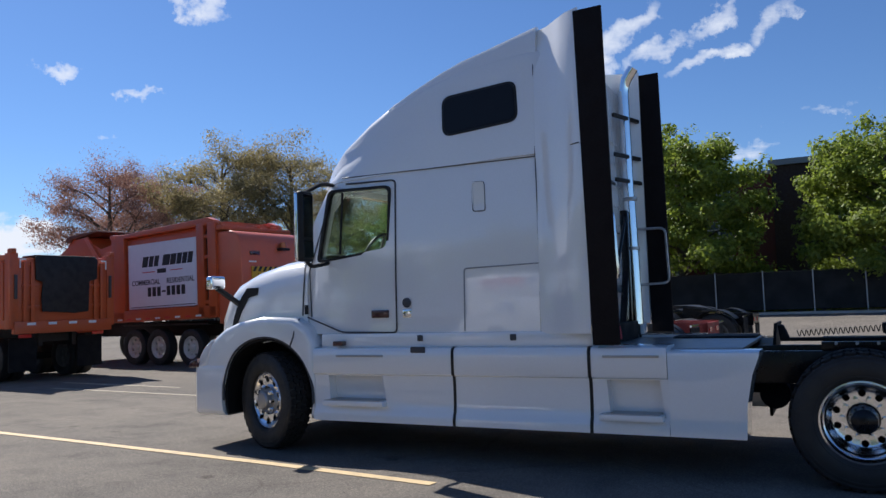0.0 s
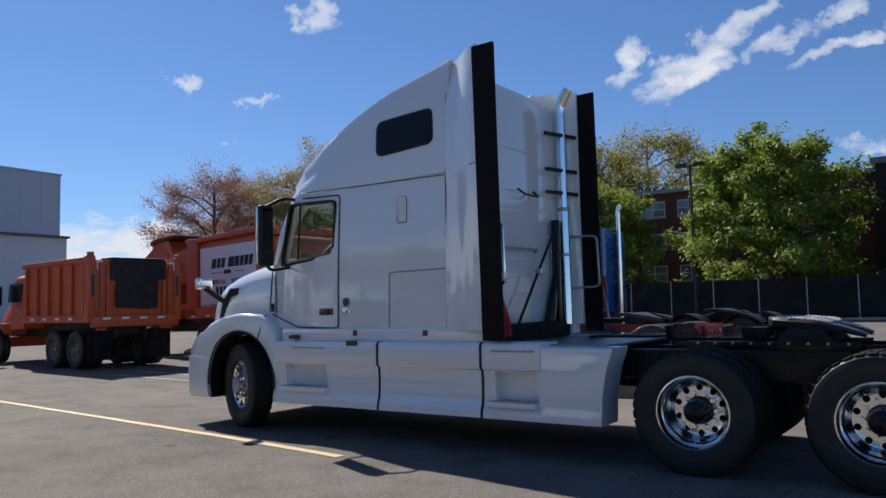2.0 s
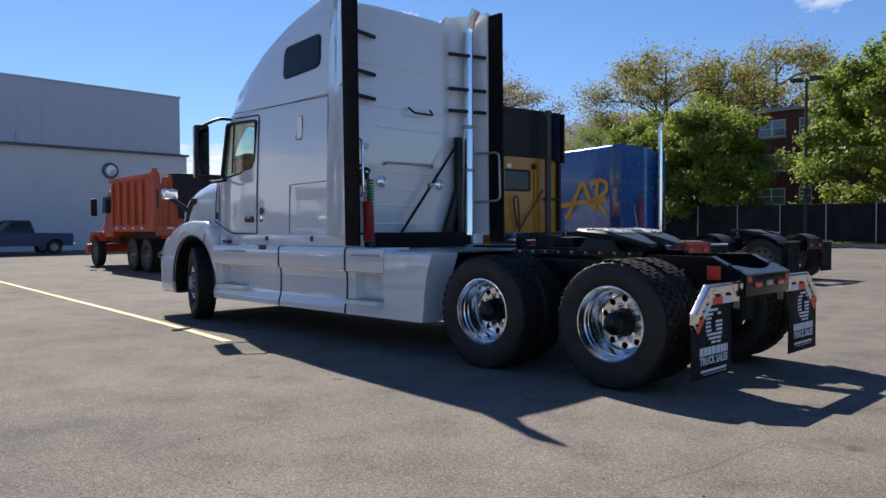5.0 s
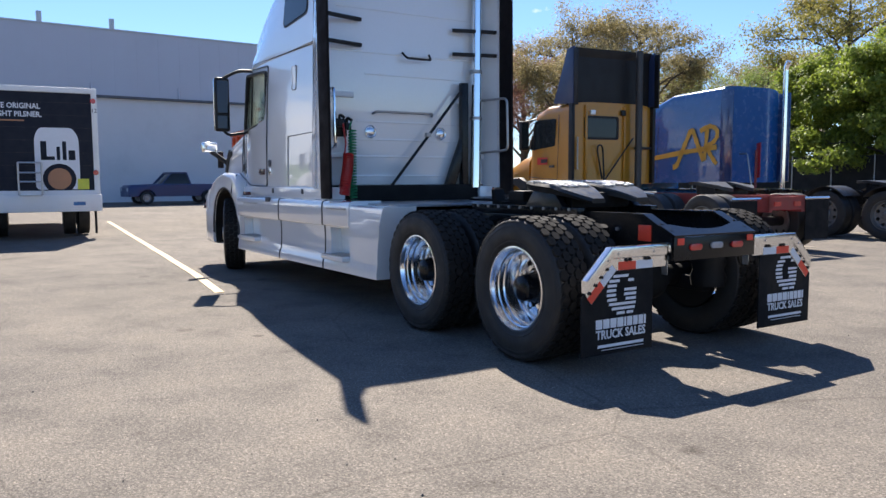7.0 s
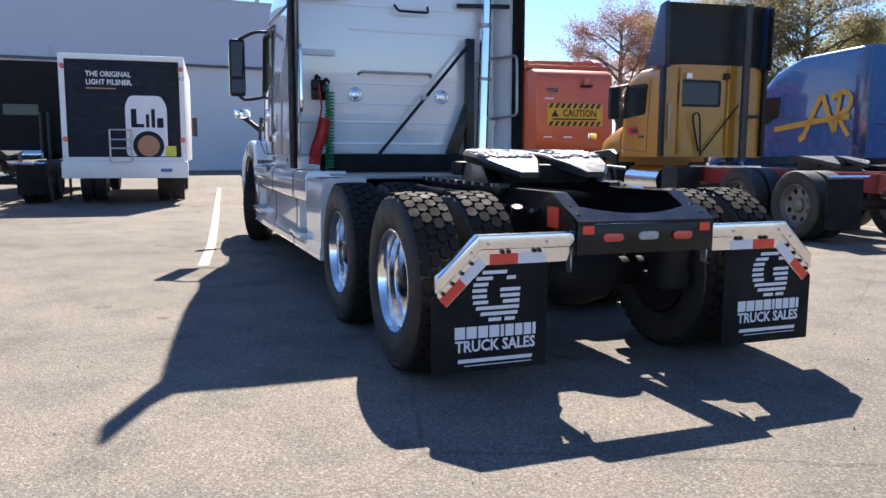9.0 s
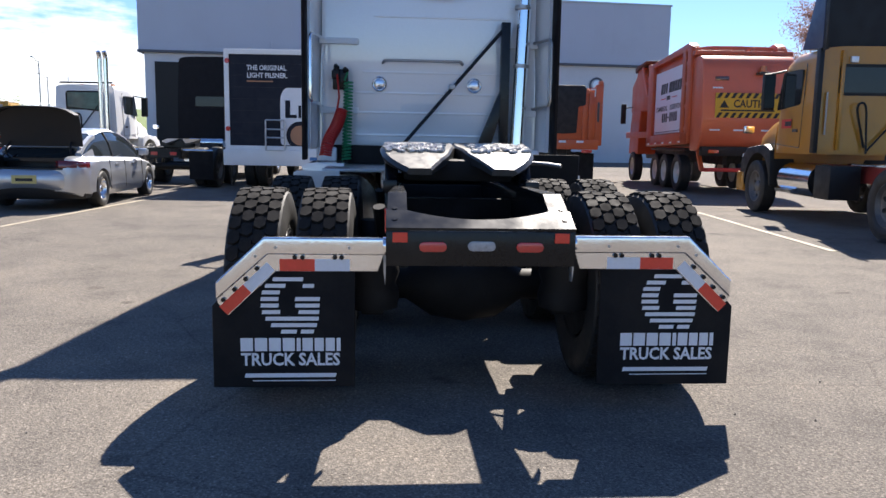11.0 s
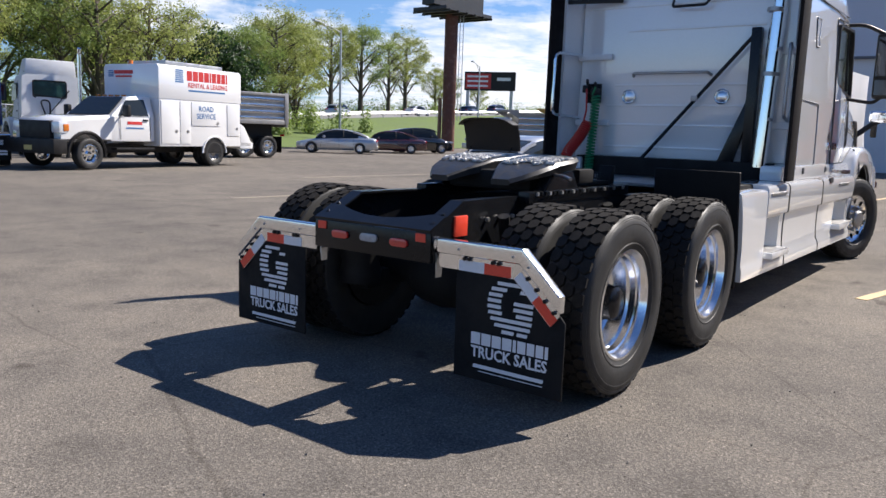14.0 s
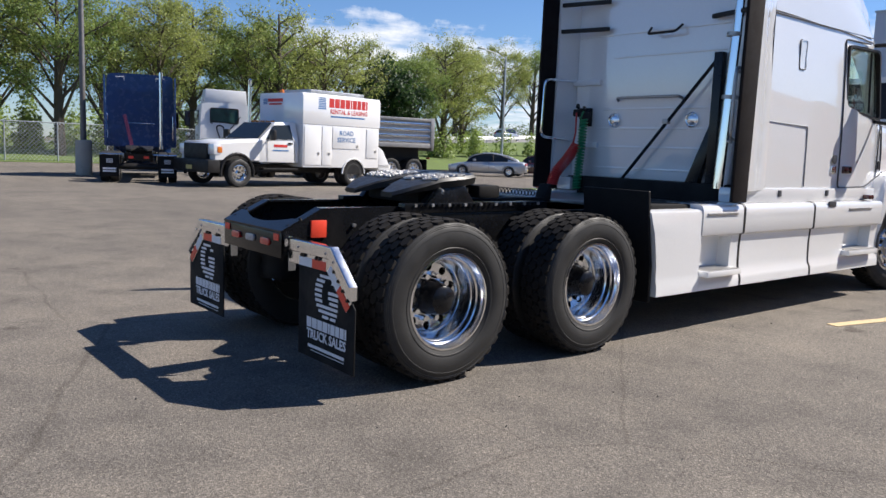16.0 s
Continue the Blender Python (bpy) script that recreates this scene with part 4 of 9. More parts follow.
        def skirt_prism(shape, x0, x1, grow=0.0):
            return prism([(s * (y + (grow if y > 0.9 else 0)), z + (grow if z > 1.0 else 0)) for y, z in shape], x0, x1, "x")

        def panel(x0, x1, name, rear=False, cut=None):
            cuts = []
            if cut:
                a, c, zlo, zhi = cut
                cuts.append(prism([(a, zlo), (a - 0.02, zhi), (c - 0.01, zhi), (c + 0.03, zlo)], *span(1.02, 1.4, s)))
            ob = part(name, carve(skirt_prism(band, x0, x1), *cuts) if cuts else skirt_prism(band, x0, x1), WHITE, t, smooth=35)
            if rear:
                # the smooth end that curves in round the drive tyre
                tyre_cut = prism([(-1.56, 1.2), (-1.585, 1.0), (-1.64, 0.86), (-1.69, 0.60), (-1.705, 0.30), (-1.0, 0.30), (-1.0, 1.2)], *span(0.5, 1.4, s))
                part("skirt_end", carve(skirt_prism(flat, x1 + 0.004, -1.50), tyre_cut), WHITE, t, smooth=35)
            return ob

        panel(-5.91, -4.302, "step_skirt", cut=(-5.72, -5.08, 0.56, 0.80))
        panel(-4.274, -2.974, "tank_skirt")
        panel(-2.946, -2.30, "rear_skirt", rear=True, cut=(-2.80, -2.36, 0.49, 0.80))
        for x in (-4.288, -2.960):
            part("skirt_seal", skirt_prism(band, x - 0.015, x + 0.015, 0.003), BLACK_PLASTIC, t)
        for x0, x1, z in ((-5.76, -5.04, 0.50), (-2.88, -2.34, 0.46)):
            part("step", softened(boxes((x0, x1, min(s * 0.98, s * 1.235), max(s * 0.98, s * 1.235), z, z + 0.055)), 0.012), WHITE, t)
            part("step_tread", boxes((x0 + 0.04, x1 - 0.04, min(s * 1.0, s * 1.225), max(s * 1.0, s * 1.225), z + 0.055, z + 0.061)), STEEL, t)
        for x0, x1 in ((-5.62, -5.06), (-2.84, -2.36)):
            part("step_lip", softened(boxes((x0, x1, min(s * 1.10, s * 1.187), max(s * 1.10, s * 1.187), 0.990, 1.012)), 0.006), STEEL, t)
        part("sill", softened(boxes((-5.86, -2.94, min(s * 0.9, s * 1.10), max(s * 0.9, s * 1.10), 1.08, 1.225)), 0.03, 2), WHITE, t)
        part("marker_lamp", softened(boxes((-4.74, -4.58, min(s * 1.165, s * 1.185), max(s * 1.165, s * 1.185), 1.03, 1.09)), 0.012), DARK_GREY, t)
        part("clasp", softened(boxes((-3.72, -3.66, min(s * 1.09, s * 1.11), max(s * 1.09, s * 1.11), 1.14, 1.20)), 0.006), DARK_GREY, t)
        part("clasp", softened(boxes((-4.70, -4.64, min(s * 1.09, s * 1.11), max(s * 1.09, s * 1.11), 1.14, 1.20)), 0.006), DARK_GREY, t)
        # black guard between the skirt and the drive tyre
        if s > 0:
            guard = [(-1.665, 0.30), (-1.665, 0.60), (-1.61, 0.90), (-1.58, 1.20), (-1.55, 1.20), (-1.58, 0.90), (-1.635, 0.60), (-1.635, 0.30)]
            part("wheel_guard", softened(prism(guard, 0.48, 1.15), 0.006, 1), CHASSIS, t)
        part("splash_panel", softened(boxes((-7.14, -5.98, min(s * 0.50, s * 0.55), max(s * 0.50, s * 0.55), 0.36, 1.10)), 0.02), CHASSIS, t)
    bump = carve(softened(boxes((-7.76, -7.10, -1.17, 1.17, 0.33, 0.94)), 0.09, 3), cyl((-6.57, -2, 0.56), (-6.57, 2, 0.56), 0.66, 36), boxes((-7.55, -6.9, -0.85, 0.85, 0.2, 1.2)))
    part("bumper", bump, WHITE, t)
    # chassis
    for s in (-1, 1):
        rail = prism([(-6.9, 0.70), (-6.9, 0.98), (0.22, 1.0), (0.22, 0.72)], min(s * 0.36, s * 0.44), max(s * 0.36, s * 0.44))
        part("frame_rail", softened(rail, 0.008), BLACK_GLOSS, t)
        # the tail: a side plate with a top flange that bends down to the rear
        tail = []
        for x, yo, zt, zl in ((0.10, 0.362, 1.046, 0.80), (0.955, 0.424, 1.050, 0.77), (1.235, 0.434, 0.908, 0.755), (1.250, 0.434, 0.898, 0.755)):
            yi = 0.336
            tail.append([(x, s * yo, zl), (x, s * yo, zt), (x, s * yi, zt), (x, s * yi, zt - 0.014), (x, s * (yo - 0.014), zt - 0.014), (x, s * (yo - 0.014), zl)])
        part("rail_tail", loft(tail), BLACK_GLOSS, t, smooth=20)
        for bx, by in ((1.10, 0.395), (1.185, 0.395)):
            bz = 0.90 + 0.5 * (1.25 - bx)
            part("rail_bolt", cyl((bx - 0.002, s * by, bz - 0.004), (bx + 0.007, s * by, bz + 0.014), 0.013, 8), BLACK_GLOSS, t)
        for bx in (0.25, 0.40, 0.55, 0.70):
            part("rail_bolt", cyl((bx, s * (0.366 + 0.073 * (bx - 0.1)), 0.93), (bx, s * (0.384 + 0.073 * (bx - 0.1)), 0.93), 0.014, 8), STEEL, t)
        for xa in (-0.88, 0.49):
            part("spring_hanger", softened(boxes((xa - 0.35, xa + 0.30, min(s * 0.44, s * 0.56), max(s * 0.44, s * 0.56), 0.40, 0.52)), 0.02), CHASSIS, t)
            part("air_spring", lathe([(0.001, 0.45), (0.13, 0.45), (0.14, 0.52), (0.12, 0.58), (0.14, 0.64), (0.12, 0.70), (0.11, 0.76), (0.001, 0.76)], 18, center=(xa + 0.30, s * 0.50, 0), axis="z"), CHASSIS, t)
            part("shock_absorber", tube([(xa - 0.1, s * 0.40, 0.42), (xa + 0.12, s * 0.47, 0.95)], 0.035), CHASSIS, t)
    for xa in (-0.88, 0.49):
        part("axle", lathe([(0.001, -0.92), (0.085, -0.92), (0.085, -0.32), (0.18, -0.18), (0.21, 0), (0.18, 0.18), (0.085, 0.32), (0.085, 0.92), (0.001, 0.92)], 20, center=(xa, 0, 0.515)), CHASSIS, t)
    part("front_axle", tube([(-6.57, -0.9, 0.50), (-6.57, -0.6, 0.40), (-6.57, 0.6, 0.40), (-6.57, 0.9, 0.50)], 0.06), CHASSIS, t)
    for x in (-4.6, -3.0, -1.7, -0.17):
        part("cross_member", softened(boxes((x - 0.06, x + 0.06, -0.36, 0.36, 0.72, 0.94)), 0.01), CHASSIS, t)
    part("tail_plate", softened(boxes((1.205, 1.252, -0.434, 0.434, 0.735, 0.896)), 0.006), BLACK_GLOSS, t)
    edge = [(1.25 - 0.060 - 0.07 * (k / 10) ** 2, 0.336 * k / 10) for k in range(10, -11, -1)]
    bm = prism([(1.256, -0.434), (1.256, 0.434), (1.12, 0.434)] + edge + [(1.12, -0.434)], 0.0, 0.012, "z")
    for v in bm.verts:
        v.co.z += 0.902 + 0.5 * (1.25 - v.co.x)
    part("tail_deck", bm, BLACK_GLOSS, t, smooth=20)
    part("deck_plate", softened(boxes((-2.95, -1.72, -0.95, 0.95, 1.03, 1.06)), 0.006), mat("tread_plate", (0.30, 0.31, 0.33), 0.35, 0.9, var=0.15, bump=0.6, bump_scale=60), t, "bright tread plate behind the cab")
    part("deck_rim", softened(boxes((-3.14, -2.98, -0.98, 0.98, 1.02, 1.24)), 0.01), CHASSIS, t)
    part("deck_box", softened(boxes((-2.55, -1.75, 0.46, 1.04, 0.86, 1.082)), 0.02), CHASSIS, t)
    # slack coiled hose that feeds the fifth wheel's slide
    hose = part("slide_hose", tube(coil([(-1.36, 0.10, 1.120), (-1.0, 0.10, 1.140), (-0.68, 0.10, 1.160)], 0.027, 17), 0.0045, 5), BLACK_PLASTIC, t, "slack coiled black hose")
    part("hose_knob", lathe([(0.001, 0.035), (0.026, 0.03), (0.036, 0.0), (0.026, -0.03), (0.001, -0.035)], 16, center=(-0.61, 0.10, 1.150), axis="x"), BLACK_PLASTIC, hose)
    part("hose_tray", softened(boxes((-1.48, -0.60, 0.05, 0.15, 1.05, 1.082)), 0.006), CHASSIS, t)
    part("hose_bracket", softened(prism([(-1.50, 1.05), (-1.52, 1.20), (-1.47, 1.20), (-1.41, 1.05)], 0.04, 0.16), 0.008), CHASSIS, t)
    part("fuel_tank", tube([(-4.9, -0.80, 0.66), (-3.1, -0.80, 0.66)], 0.30, 24), ALUMINIUM, t)
    part("fuel_tank", tube([(-4.9, 0.80, 0.66), (-3.1, 0.80, 0.66)], 0.30, 24), ALUMINIUM, t)
    part("engine_block", softened(boxes((-6.9, -5.9, -0.40, 0.40, 0.55, 1.3)), 0.05), CHASSIS, t)
    part("cab_floor", boxes((-6.1, -3.2, -0.95, 0.95, 1.12, 1.22)), CHASSIS, t)
    part("drive_shaft", tube([(-5.5, 0, 0.75), (-1.0, 0, 0.62)], 0.06), CHASSIS, t)
    part("air_tank", tube([(-1.55, -0.24, 0.60), (-1.55, 0.24, 0.60)], 0.13, 16), CHASSIS, t)
    # tail lights
    pill = lambda y, z, w, h: [(y + sx * (w - h) + h * math.cos(a), z + h * math.sin(a)) for sx, a in [(1, radians(-90 + 18 * k)) for k in range(11)] + [(-1, radians(90 + 18 * k)) for k in range(11)]]
    for y, w, z, m in ((-0.371, 0.034, 0.868, TAPE_RED), (-0.222, 0.063, 0.825, RED_LENS), (0.0, 0.064, 0.829, REVERSE_LENS), (0.222, 0.063, 0.825, RED_LENS), (0.371, 0.034, 0.868, TAPE_RED)):
        if w > 0.05:
            part("tail_lamp", softened(prism(pill(y, z, w, 0.023), 1.250, 1.266, "x"), 0.005, 2, 60), m, t, "clear reversing lamp" if m is REVERSE_LENS else "red tail lamp")
        else:
            part("tail_reflector", softened(boxes((1.252, 1.258, y - w, y + w, z - 0.024, z + 0.022)), 0.002, 1), m, t, "square red reflector")
    for s in (-1, 1):
        part("side_reflector", softened(boxes((0.925, 1.040, *span(0.424, 0.440, s), 0.858, 0.972)), 0.006, 2), TAPE_RED, t)
        # mud flap hangers: a polished box bar, bent down at its end, and a bracket below it
        dz = 0.866 + 0.008 * s
        bar = prism([(s * 0.430, dz), (s * 0.985, dz), (s * 1.200, dz - 0.205), (s * 1.200, dz - 0.290), (s * 0.965, dz - 0.078), (s * 0.430, dz - 0.080)], 1.165, 1.224, "x")
        bar = part("flap_bar", softened(bar, 0.014, 3, 50), ALUMINIUM, t, "polished bar over the mud flap", smooth=30)
        part("bar_mount", cyl((1.195, s * 0.405, dz - 0.036), (1.195, s * 0.447, dz - 0.036), 0.040, 20), CHROME, bar)
        for y, z in ((0.93, dz - 0.045), (0.60, dz - 0.045), (1.02, dz - 0.085)):
            part("bar_rivet", cyl((1.222, s * y, z), (1.228, s * y, z), 0.007, 8), STEEL, bar)
        bracket = [(s * 0.440, dz - 0.07), (s * 0.965, dz - 0.07), (s * 1.196, dz - 0.28), (s * 1.193, dz - 0.303), (s * 1.146, dz - 0.362), (s * 0.930, dz - 0.156), (s * 0.470, dz - 0.156)]
        part("flap_hanger", softened(prism(bracket, 1.200, 1.210, "x"), 0.003, 1), ALUMINIUM, t)
        part("hanger_gusset", prism([(s * 0.432, dz - 0.075), (s * 0.446, dz - 0.075), (s * 0.444, dz - 0.16), (s * 0.436, dz - 0.22)], 1.150, 1.200, "x"), STEEL, t)
        flap = part("mud_flap", softened(prism([(s * 0.575, 0.155), (s * 0.575, 0.80), (s * 0.955, 0.80), (s * 1.165, 0.60), (s * 1.222, 0.54), (s * 1.222, 0.155)], 1.188, 1.199, "x"), 0.003, 1), RUBBER_FLAP, t, "black rubber mud flap with white print")
        for y0, y1, m in ((0.598, 0.756, PRINT_WHITE), (0.756, 0.914, TAPE_RED)):
            part("reflector_tape", boxes((1.210, 1.2125, *span(y0, y1, s), dz - 0.154, dz - 0.099)), m, t)
        d = Vector((0, s * 0.216, -0.206)).normalized()
        up = Vector((0, s * 0.206, 0.216)).normalized()
        o = Vector((1.210, s * 0.933, dz - 0.155))
        for a, b, m in ((0.0, 0.148, PRINT_WHITE), (0.148, 0.296, TAPE_RED)):
            bm = bmesh.new()
            q = [o + d * a + up * 0.003, o + d * b + up * 0.003, o + d * b + up * 0.056, o + d * a + up * 0.056]
            v = [bm.verts.new(p) for p in q] + [bm.verts.new(p + Vector((0.0025, 0, 0))) for p in q]
            for f in ((0, 1, 2, 3), (4, 5, 6, 7), (0, 1, 5, 4), (1, 2, 6, 5), (2, 3, 7, 6), (3, 0, 4, 7)):
                bm.faces.new([v[i] for i in f])
            bmesh.ops.recalc_face_normals(bm, faces=bm.faces)
            part("reflector_tape", bm, m, t)
        for y in (0.635, 0.665, 0.81, 0.845):
            part("hanger_bolt", cyl((1.210, s * y, dz - 0.090), (1.221, s * y, dz - 0.090), 0.011, 8), BLACK_GLOSS, t)
        for k in range(4):
            c = o + d * (0.05 + 0.07 * k) + up * 0.066
            part("hanger_bolt", cyl(c, c + Vector((0.011, 0, 0)), 0.011, 8), BLACK_GLOSS, t)
        # print on the flap: a striped round mark, blocks for the firm's name, the trade, a bar for the small line
        yc, zo = s * 0.89 + 0.021, 0.010 * s - 0.010
        stripes = ([(-0.080, 0.060)], [(-0.115, -0.020), (0.055, 0.110)], [(-0.130, -0.045)], [(-0.136, -0.052), (0.020, 0.136)], [(-0.136, -0.052), (0.020, 0.134)], [(-0.130, -0.045), (0.035, 0.132)], [(-0.115, 0.130)], [(-0.090, 0.122)], [(-0.045, 0.030), (0.045, 0.108)])
        for k, row in enumerate(stripes):
            z = 0.693 - 0.0306 * k + zo
            for a, b in row:
                part("print_stripe", prism([(yc + a + 0.004, z), (yc + b, z), (yc + b - 0.003, z - 0.018), (yc + a, z - 0.018)], 1.199, 1.2005, "x"), PRINT_WHITE, flap)
        y = yc - 0.228
        for w in (0.056, 0.056, 0.054, 0.055, 0.018, 0.047, 0.042, 0.042, 0.018):
            part("print_block", boxes((1.199, 1.2005, y, y + w, 0.347 + zo, 0.409 + zo)), PRINT_WHITE, flap)
            y += w + 0.0085
        writing("lettering", "TRUCK SALES", 0.082, facing((1.2000, yc, 0.305 + zo), (0, 1, 0), (0, 0, 1)), PRINT_WHITE, flap, bold=0.002, width=0.452)
        part("print_bar", prism([(yc - 0.212, 0.222 + zo), (yc + 0.205, 0.222 + zo), (yc + 0.210, 0.241 + zo), (yc - 0.207, 0.241 + zo)], 1.199, 1.2005, "x"), PRINT_WHITE, flap)
        part("print_bar", boxes((1.199, 1.2005, yc - 0.175, yc + 0.205, 0.204 + zo, 0.208 + zo)), PRINT_WHITE, flap)
    # fifth wheel
    # two lobes joined ahead of the throat, each sloping down behind it
    stations = ((-0.30, 0.0, 0.32), (-0.25, 0.0, 0.41), (-0.15, 0.0, 0.455), (-0.05, 0.0, 0.468), (0.04, 0.022, 0.47), (0.12, 0.030, 0.468), (0.22, 0.055, 0.455), (0.32, 0.100, 0.425), (0.40, 0.140, 0.375), (0.47, 0.172, 0.320))
    top_z = lambda x: -0.18 * max(0, x - 0.12) - 0.10 * max(0, x - 0.32)
    thick = lambda x: 0.072 - 0.035 * max(0, min(1, (x - 0.1) / 0.37))
    fw = bmesh.new()
    for s in (-1, 1):
        loft([[(x, s * a, top_z(x) - thick(x)), (x, s * (b - 0.02), top_z(x) - thick(x)), (x, s * b, top_z(x) - 0.022), (x, s * (b - 0.02), top_z(x)), (x, s * (a + 0.012), top_z(x)), (x, s * a, top_z(x) - 0.012)] for x, a, b in stations], fw)
    deck = pose(-0.14, 0, 1.263, 0, 5.0, 0)
    wheel5 = part("fifth_wheel", moved(fw, deck), GREASE, t, "greased black fifth wheel plate", smooth=30)
    part("fifth_wheel_body", softened(boxes((-0.40, 0.10, -0.33, 0.33, 1.06, 1.19)), 0.03), CHASSIS, t)
    smear = random.Random(77)
    for s in (-1, 1):
        # ridged grease: short curled strands and a thin film
        film = loft([[(x, s * a, top_z(x) + 0.001), (x, s * b, top_z(x) + 0.001), (x, s * b * 0.98, top_z(x) + 0.006), (x, s * (a + 0.02), top_z(x) + 0.006)] for x, a, b in ((-0.24, 0.15, 0.30), (-0.18, 0.10, 0.38), (-0.08, 0.11, 0.40), (0.05, 0.14, 0.39), (0.16, 0.19, 0.34))])
        part("grease_film", moved(film, deck), GREASE, wheel5)
        strands = bmesh.new()
        for _ in range(170):
            x, y = smear.uniform(-0.10, 0.20), smear.uniform(0.09, 0.44)
            a = smear.uniform(0.9, 2.2)
            ln = smear.uniform(0.025, 0.075)
            pts = []
            for q in range(5):
                u = (q / 4 - 0.5) * ln
                px, py = x + u * math.cos(a + q * 0.35), y + u * math.sin(a + q * 0.35)
                pts.append((px, s * py, top_z(px) + 0.006))
            tube(pts, [0.003, 0.009, 0.013, 0.009, 0.003], 5, strands)
        tagged(part("grease_ridge", moved(strands, deck), GREASE_GLINT, wheel5, "curled ridges of pale grease with glint in the colour", smooth=60), "curled ridges of pale grease with glint in the colour", "", "", "stuff")
        part("fifth_wheel_stand", softened(prism([(-0.42, 1.0), (0.18, 1.0), (0.0, 1.20), (-0.26, 1.20)], min(s * 0.36, s * 0.44), max(s * 0.36, s * 0.44)), 0.01), BLACK_GLOSS, t)
        part("slide_rail", softened(boxes((-1.15, 0.30, min(s * 0.37, s * 0.45), max(s * 0.37, s * 0.45), 1.0, 1.074)), 0.006), BLACK_GLOSS, t)
        for k in range(26):
            part("slide_tooth", boxes((-1.10 + 0.052 * k, -1.078 + 0.052 * k, *span(0.45, 0.462, s), 1.048, 1.070)), STEEL if k % 3 == 1 else BLACK_GLOSS, t)
        part("slide_bracket", softened(boxes((-0.66, -0.44, *span(0.22, 0.40, s), 1.10, 1.20)), 0.02), CHASSIS, t)
    part("release_lever", tube([(-0.2, 0.1, 1.19), (0.05, 0.55, 1.17), (0.10, 0.62, 1.16)], 0.012), STEEL, t)
    # wheels
    for s in (-1, 1):
        wheel(t, -6.54, s * 1.03, TYRE_R, s, "front", -19)
        for xa in (-0.88, 0.49):
            wheel(t, xa, s * 1.085, TYRE_R, s, "outer")
            wheel(t, xa, s * 0.745, TYRE_R, s, "inner")
    # the nose is short: what lies before the front arch is drawn in
    for o in t.children:
        if o.name.split(".")[0] in ("hood", "bumper", "headlamp", "fender", "grille", "hood_vent", "hood_mirror", "hood_mirror_arm", "wheel_liner", "arch_flare"):
            for v in o.data.vertices:
                if v.co.x < -7.0:
                    v.co.x = -7.0 + (v.co.x + 7.0) * 0.78
    return t


white_tractor()

# ---- surroundings: building, fences, ground cover, trees ----
WALL_UPPER = mat("pale_blue_cladding", (0.50, 0.54, 0.62), 0.75, var=0.05, scale=0.4, dirt=0.06)
WALL_LOWER = mat("white_block_wall", (0.68, 0.69, 0.71), 0.85, var=0.06, scale=0.5, dirt=0.10)
ROOF_TRIM = mat("dark_trim", (0.10, 0.11, 0.13), 0.6)
BRICK = mat("red_brick", (0.15, 0.042, 0.034), 0.85, var=0.22, scale=1.2, fine=25, dirt=0.25, bump=0.3, bump_scale=30)
CONCRETE = mat("concrete", (0.42, 0.39, 0.34), 0.9, var=0.12, dirt=0.3, scale=3, bump=0.3, bump_scale=40)
FRAME_WHITE = mat("window_frame_white", (0.70, 0.70, 0.70), 0.5)
PANE = mat("window_pane", (0.16, 0.18, 0.20), 0.08, coat=0.6, var=0.2)
POLE_STEEL = mat("galvanised_steel", (0.45, 0.46, 0.47), 0.45, 0.7, var=0.12)
POLE_DARK = mat("dark_pole_paint", (0.035, 0.033, 0.032), 0.5, var=0.2)
RUST = mat("rusty_brown_steel", (0.13, 0.055, 0.038), 0.8, var=0.3, scale=3, dirt=0.5, dirt_color=(0.30, 0.20, 0.15))
WOOD = mat("weathered_wood", (0.24, 0.15, 0.09), 0.85, var=0.25, scale=6)
SCREEN = mat("dark_fence_screen", (0.011, 0.011, 0.011), 0.8, var=0.3, scale=0.8)
GRASS = mat("mown_grass", (0.10, 0.145, 0.032), 0.95, var=0.35, scale=0.8, fine=18, bump=0.6, bump_scale=25)
BARK = mat("grey_brown_bark", (0.085, 0.068, 0.052), 0.9, var=0.3, scale=5, bump=0.6, bump_scale=25)


def leaf_mat(name, color, var=0.35):
    """Leaves: colour varied leaf by leaf, some light let through."""
    m = bpy.data.materials.new(name)
    m.use_nodes = True
    nt = m.node_tree
    N, L = nt.nodes.new, nt.links.new
    b = nt.nodes["Principled BSDF"]
    geo, ramp = N("ShaderNodeNewGeometry"), N("ShaderNodeValToRGB")
    lo, hi = [c * (1 - var) for c in color], [c * (1 + var) for c in color]
    ramp.color_ramp.elements[0].color, ramp.color_ramp.elements[1].color = (*lo, 1), (hi[0] * 1.1, hi[1], hi[2] * 0.9, 1)
    L(geo.outputs["Random Per Island"], ramp.inputs[0])
    L(ramp.outputs[0], b.inputs["Base Color"])
    b.inputs["Roughness"].default_value = 0.55
    tr, mx = N("ShaderNodeBsdfTranslucent"), N("ShaderNodeMixShader")
    L(ramp.outputs[0], tr.inputs["Color"])
    mx.inputs[0].default_value = 0.5
    L(b.outputs[0], mx.inputs[1])
    L(tr.outputs[0], mx.inputs[2])
    L(mx.outputs[0], nt.nodes["Material Output"].inputs["Surface"])
    return m


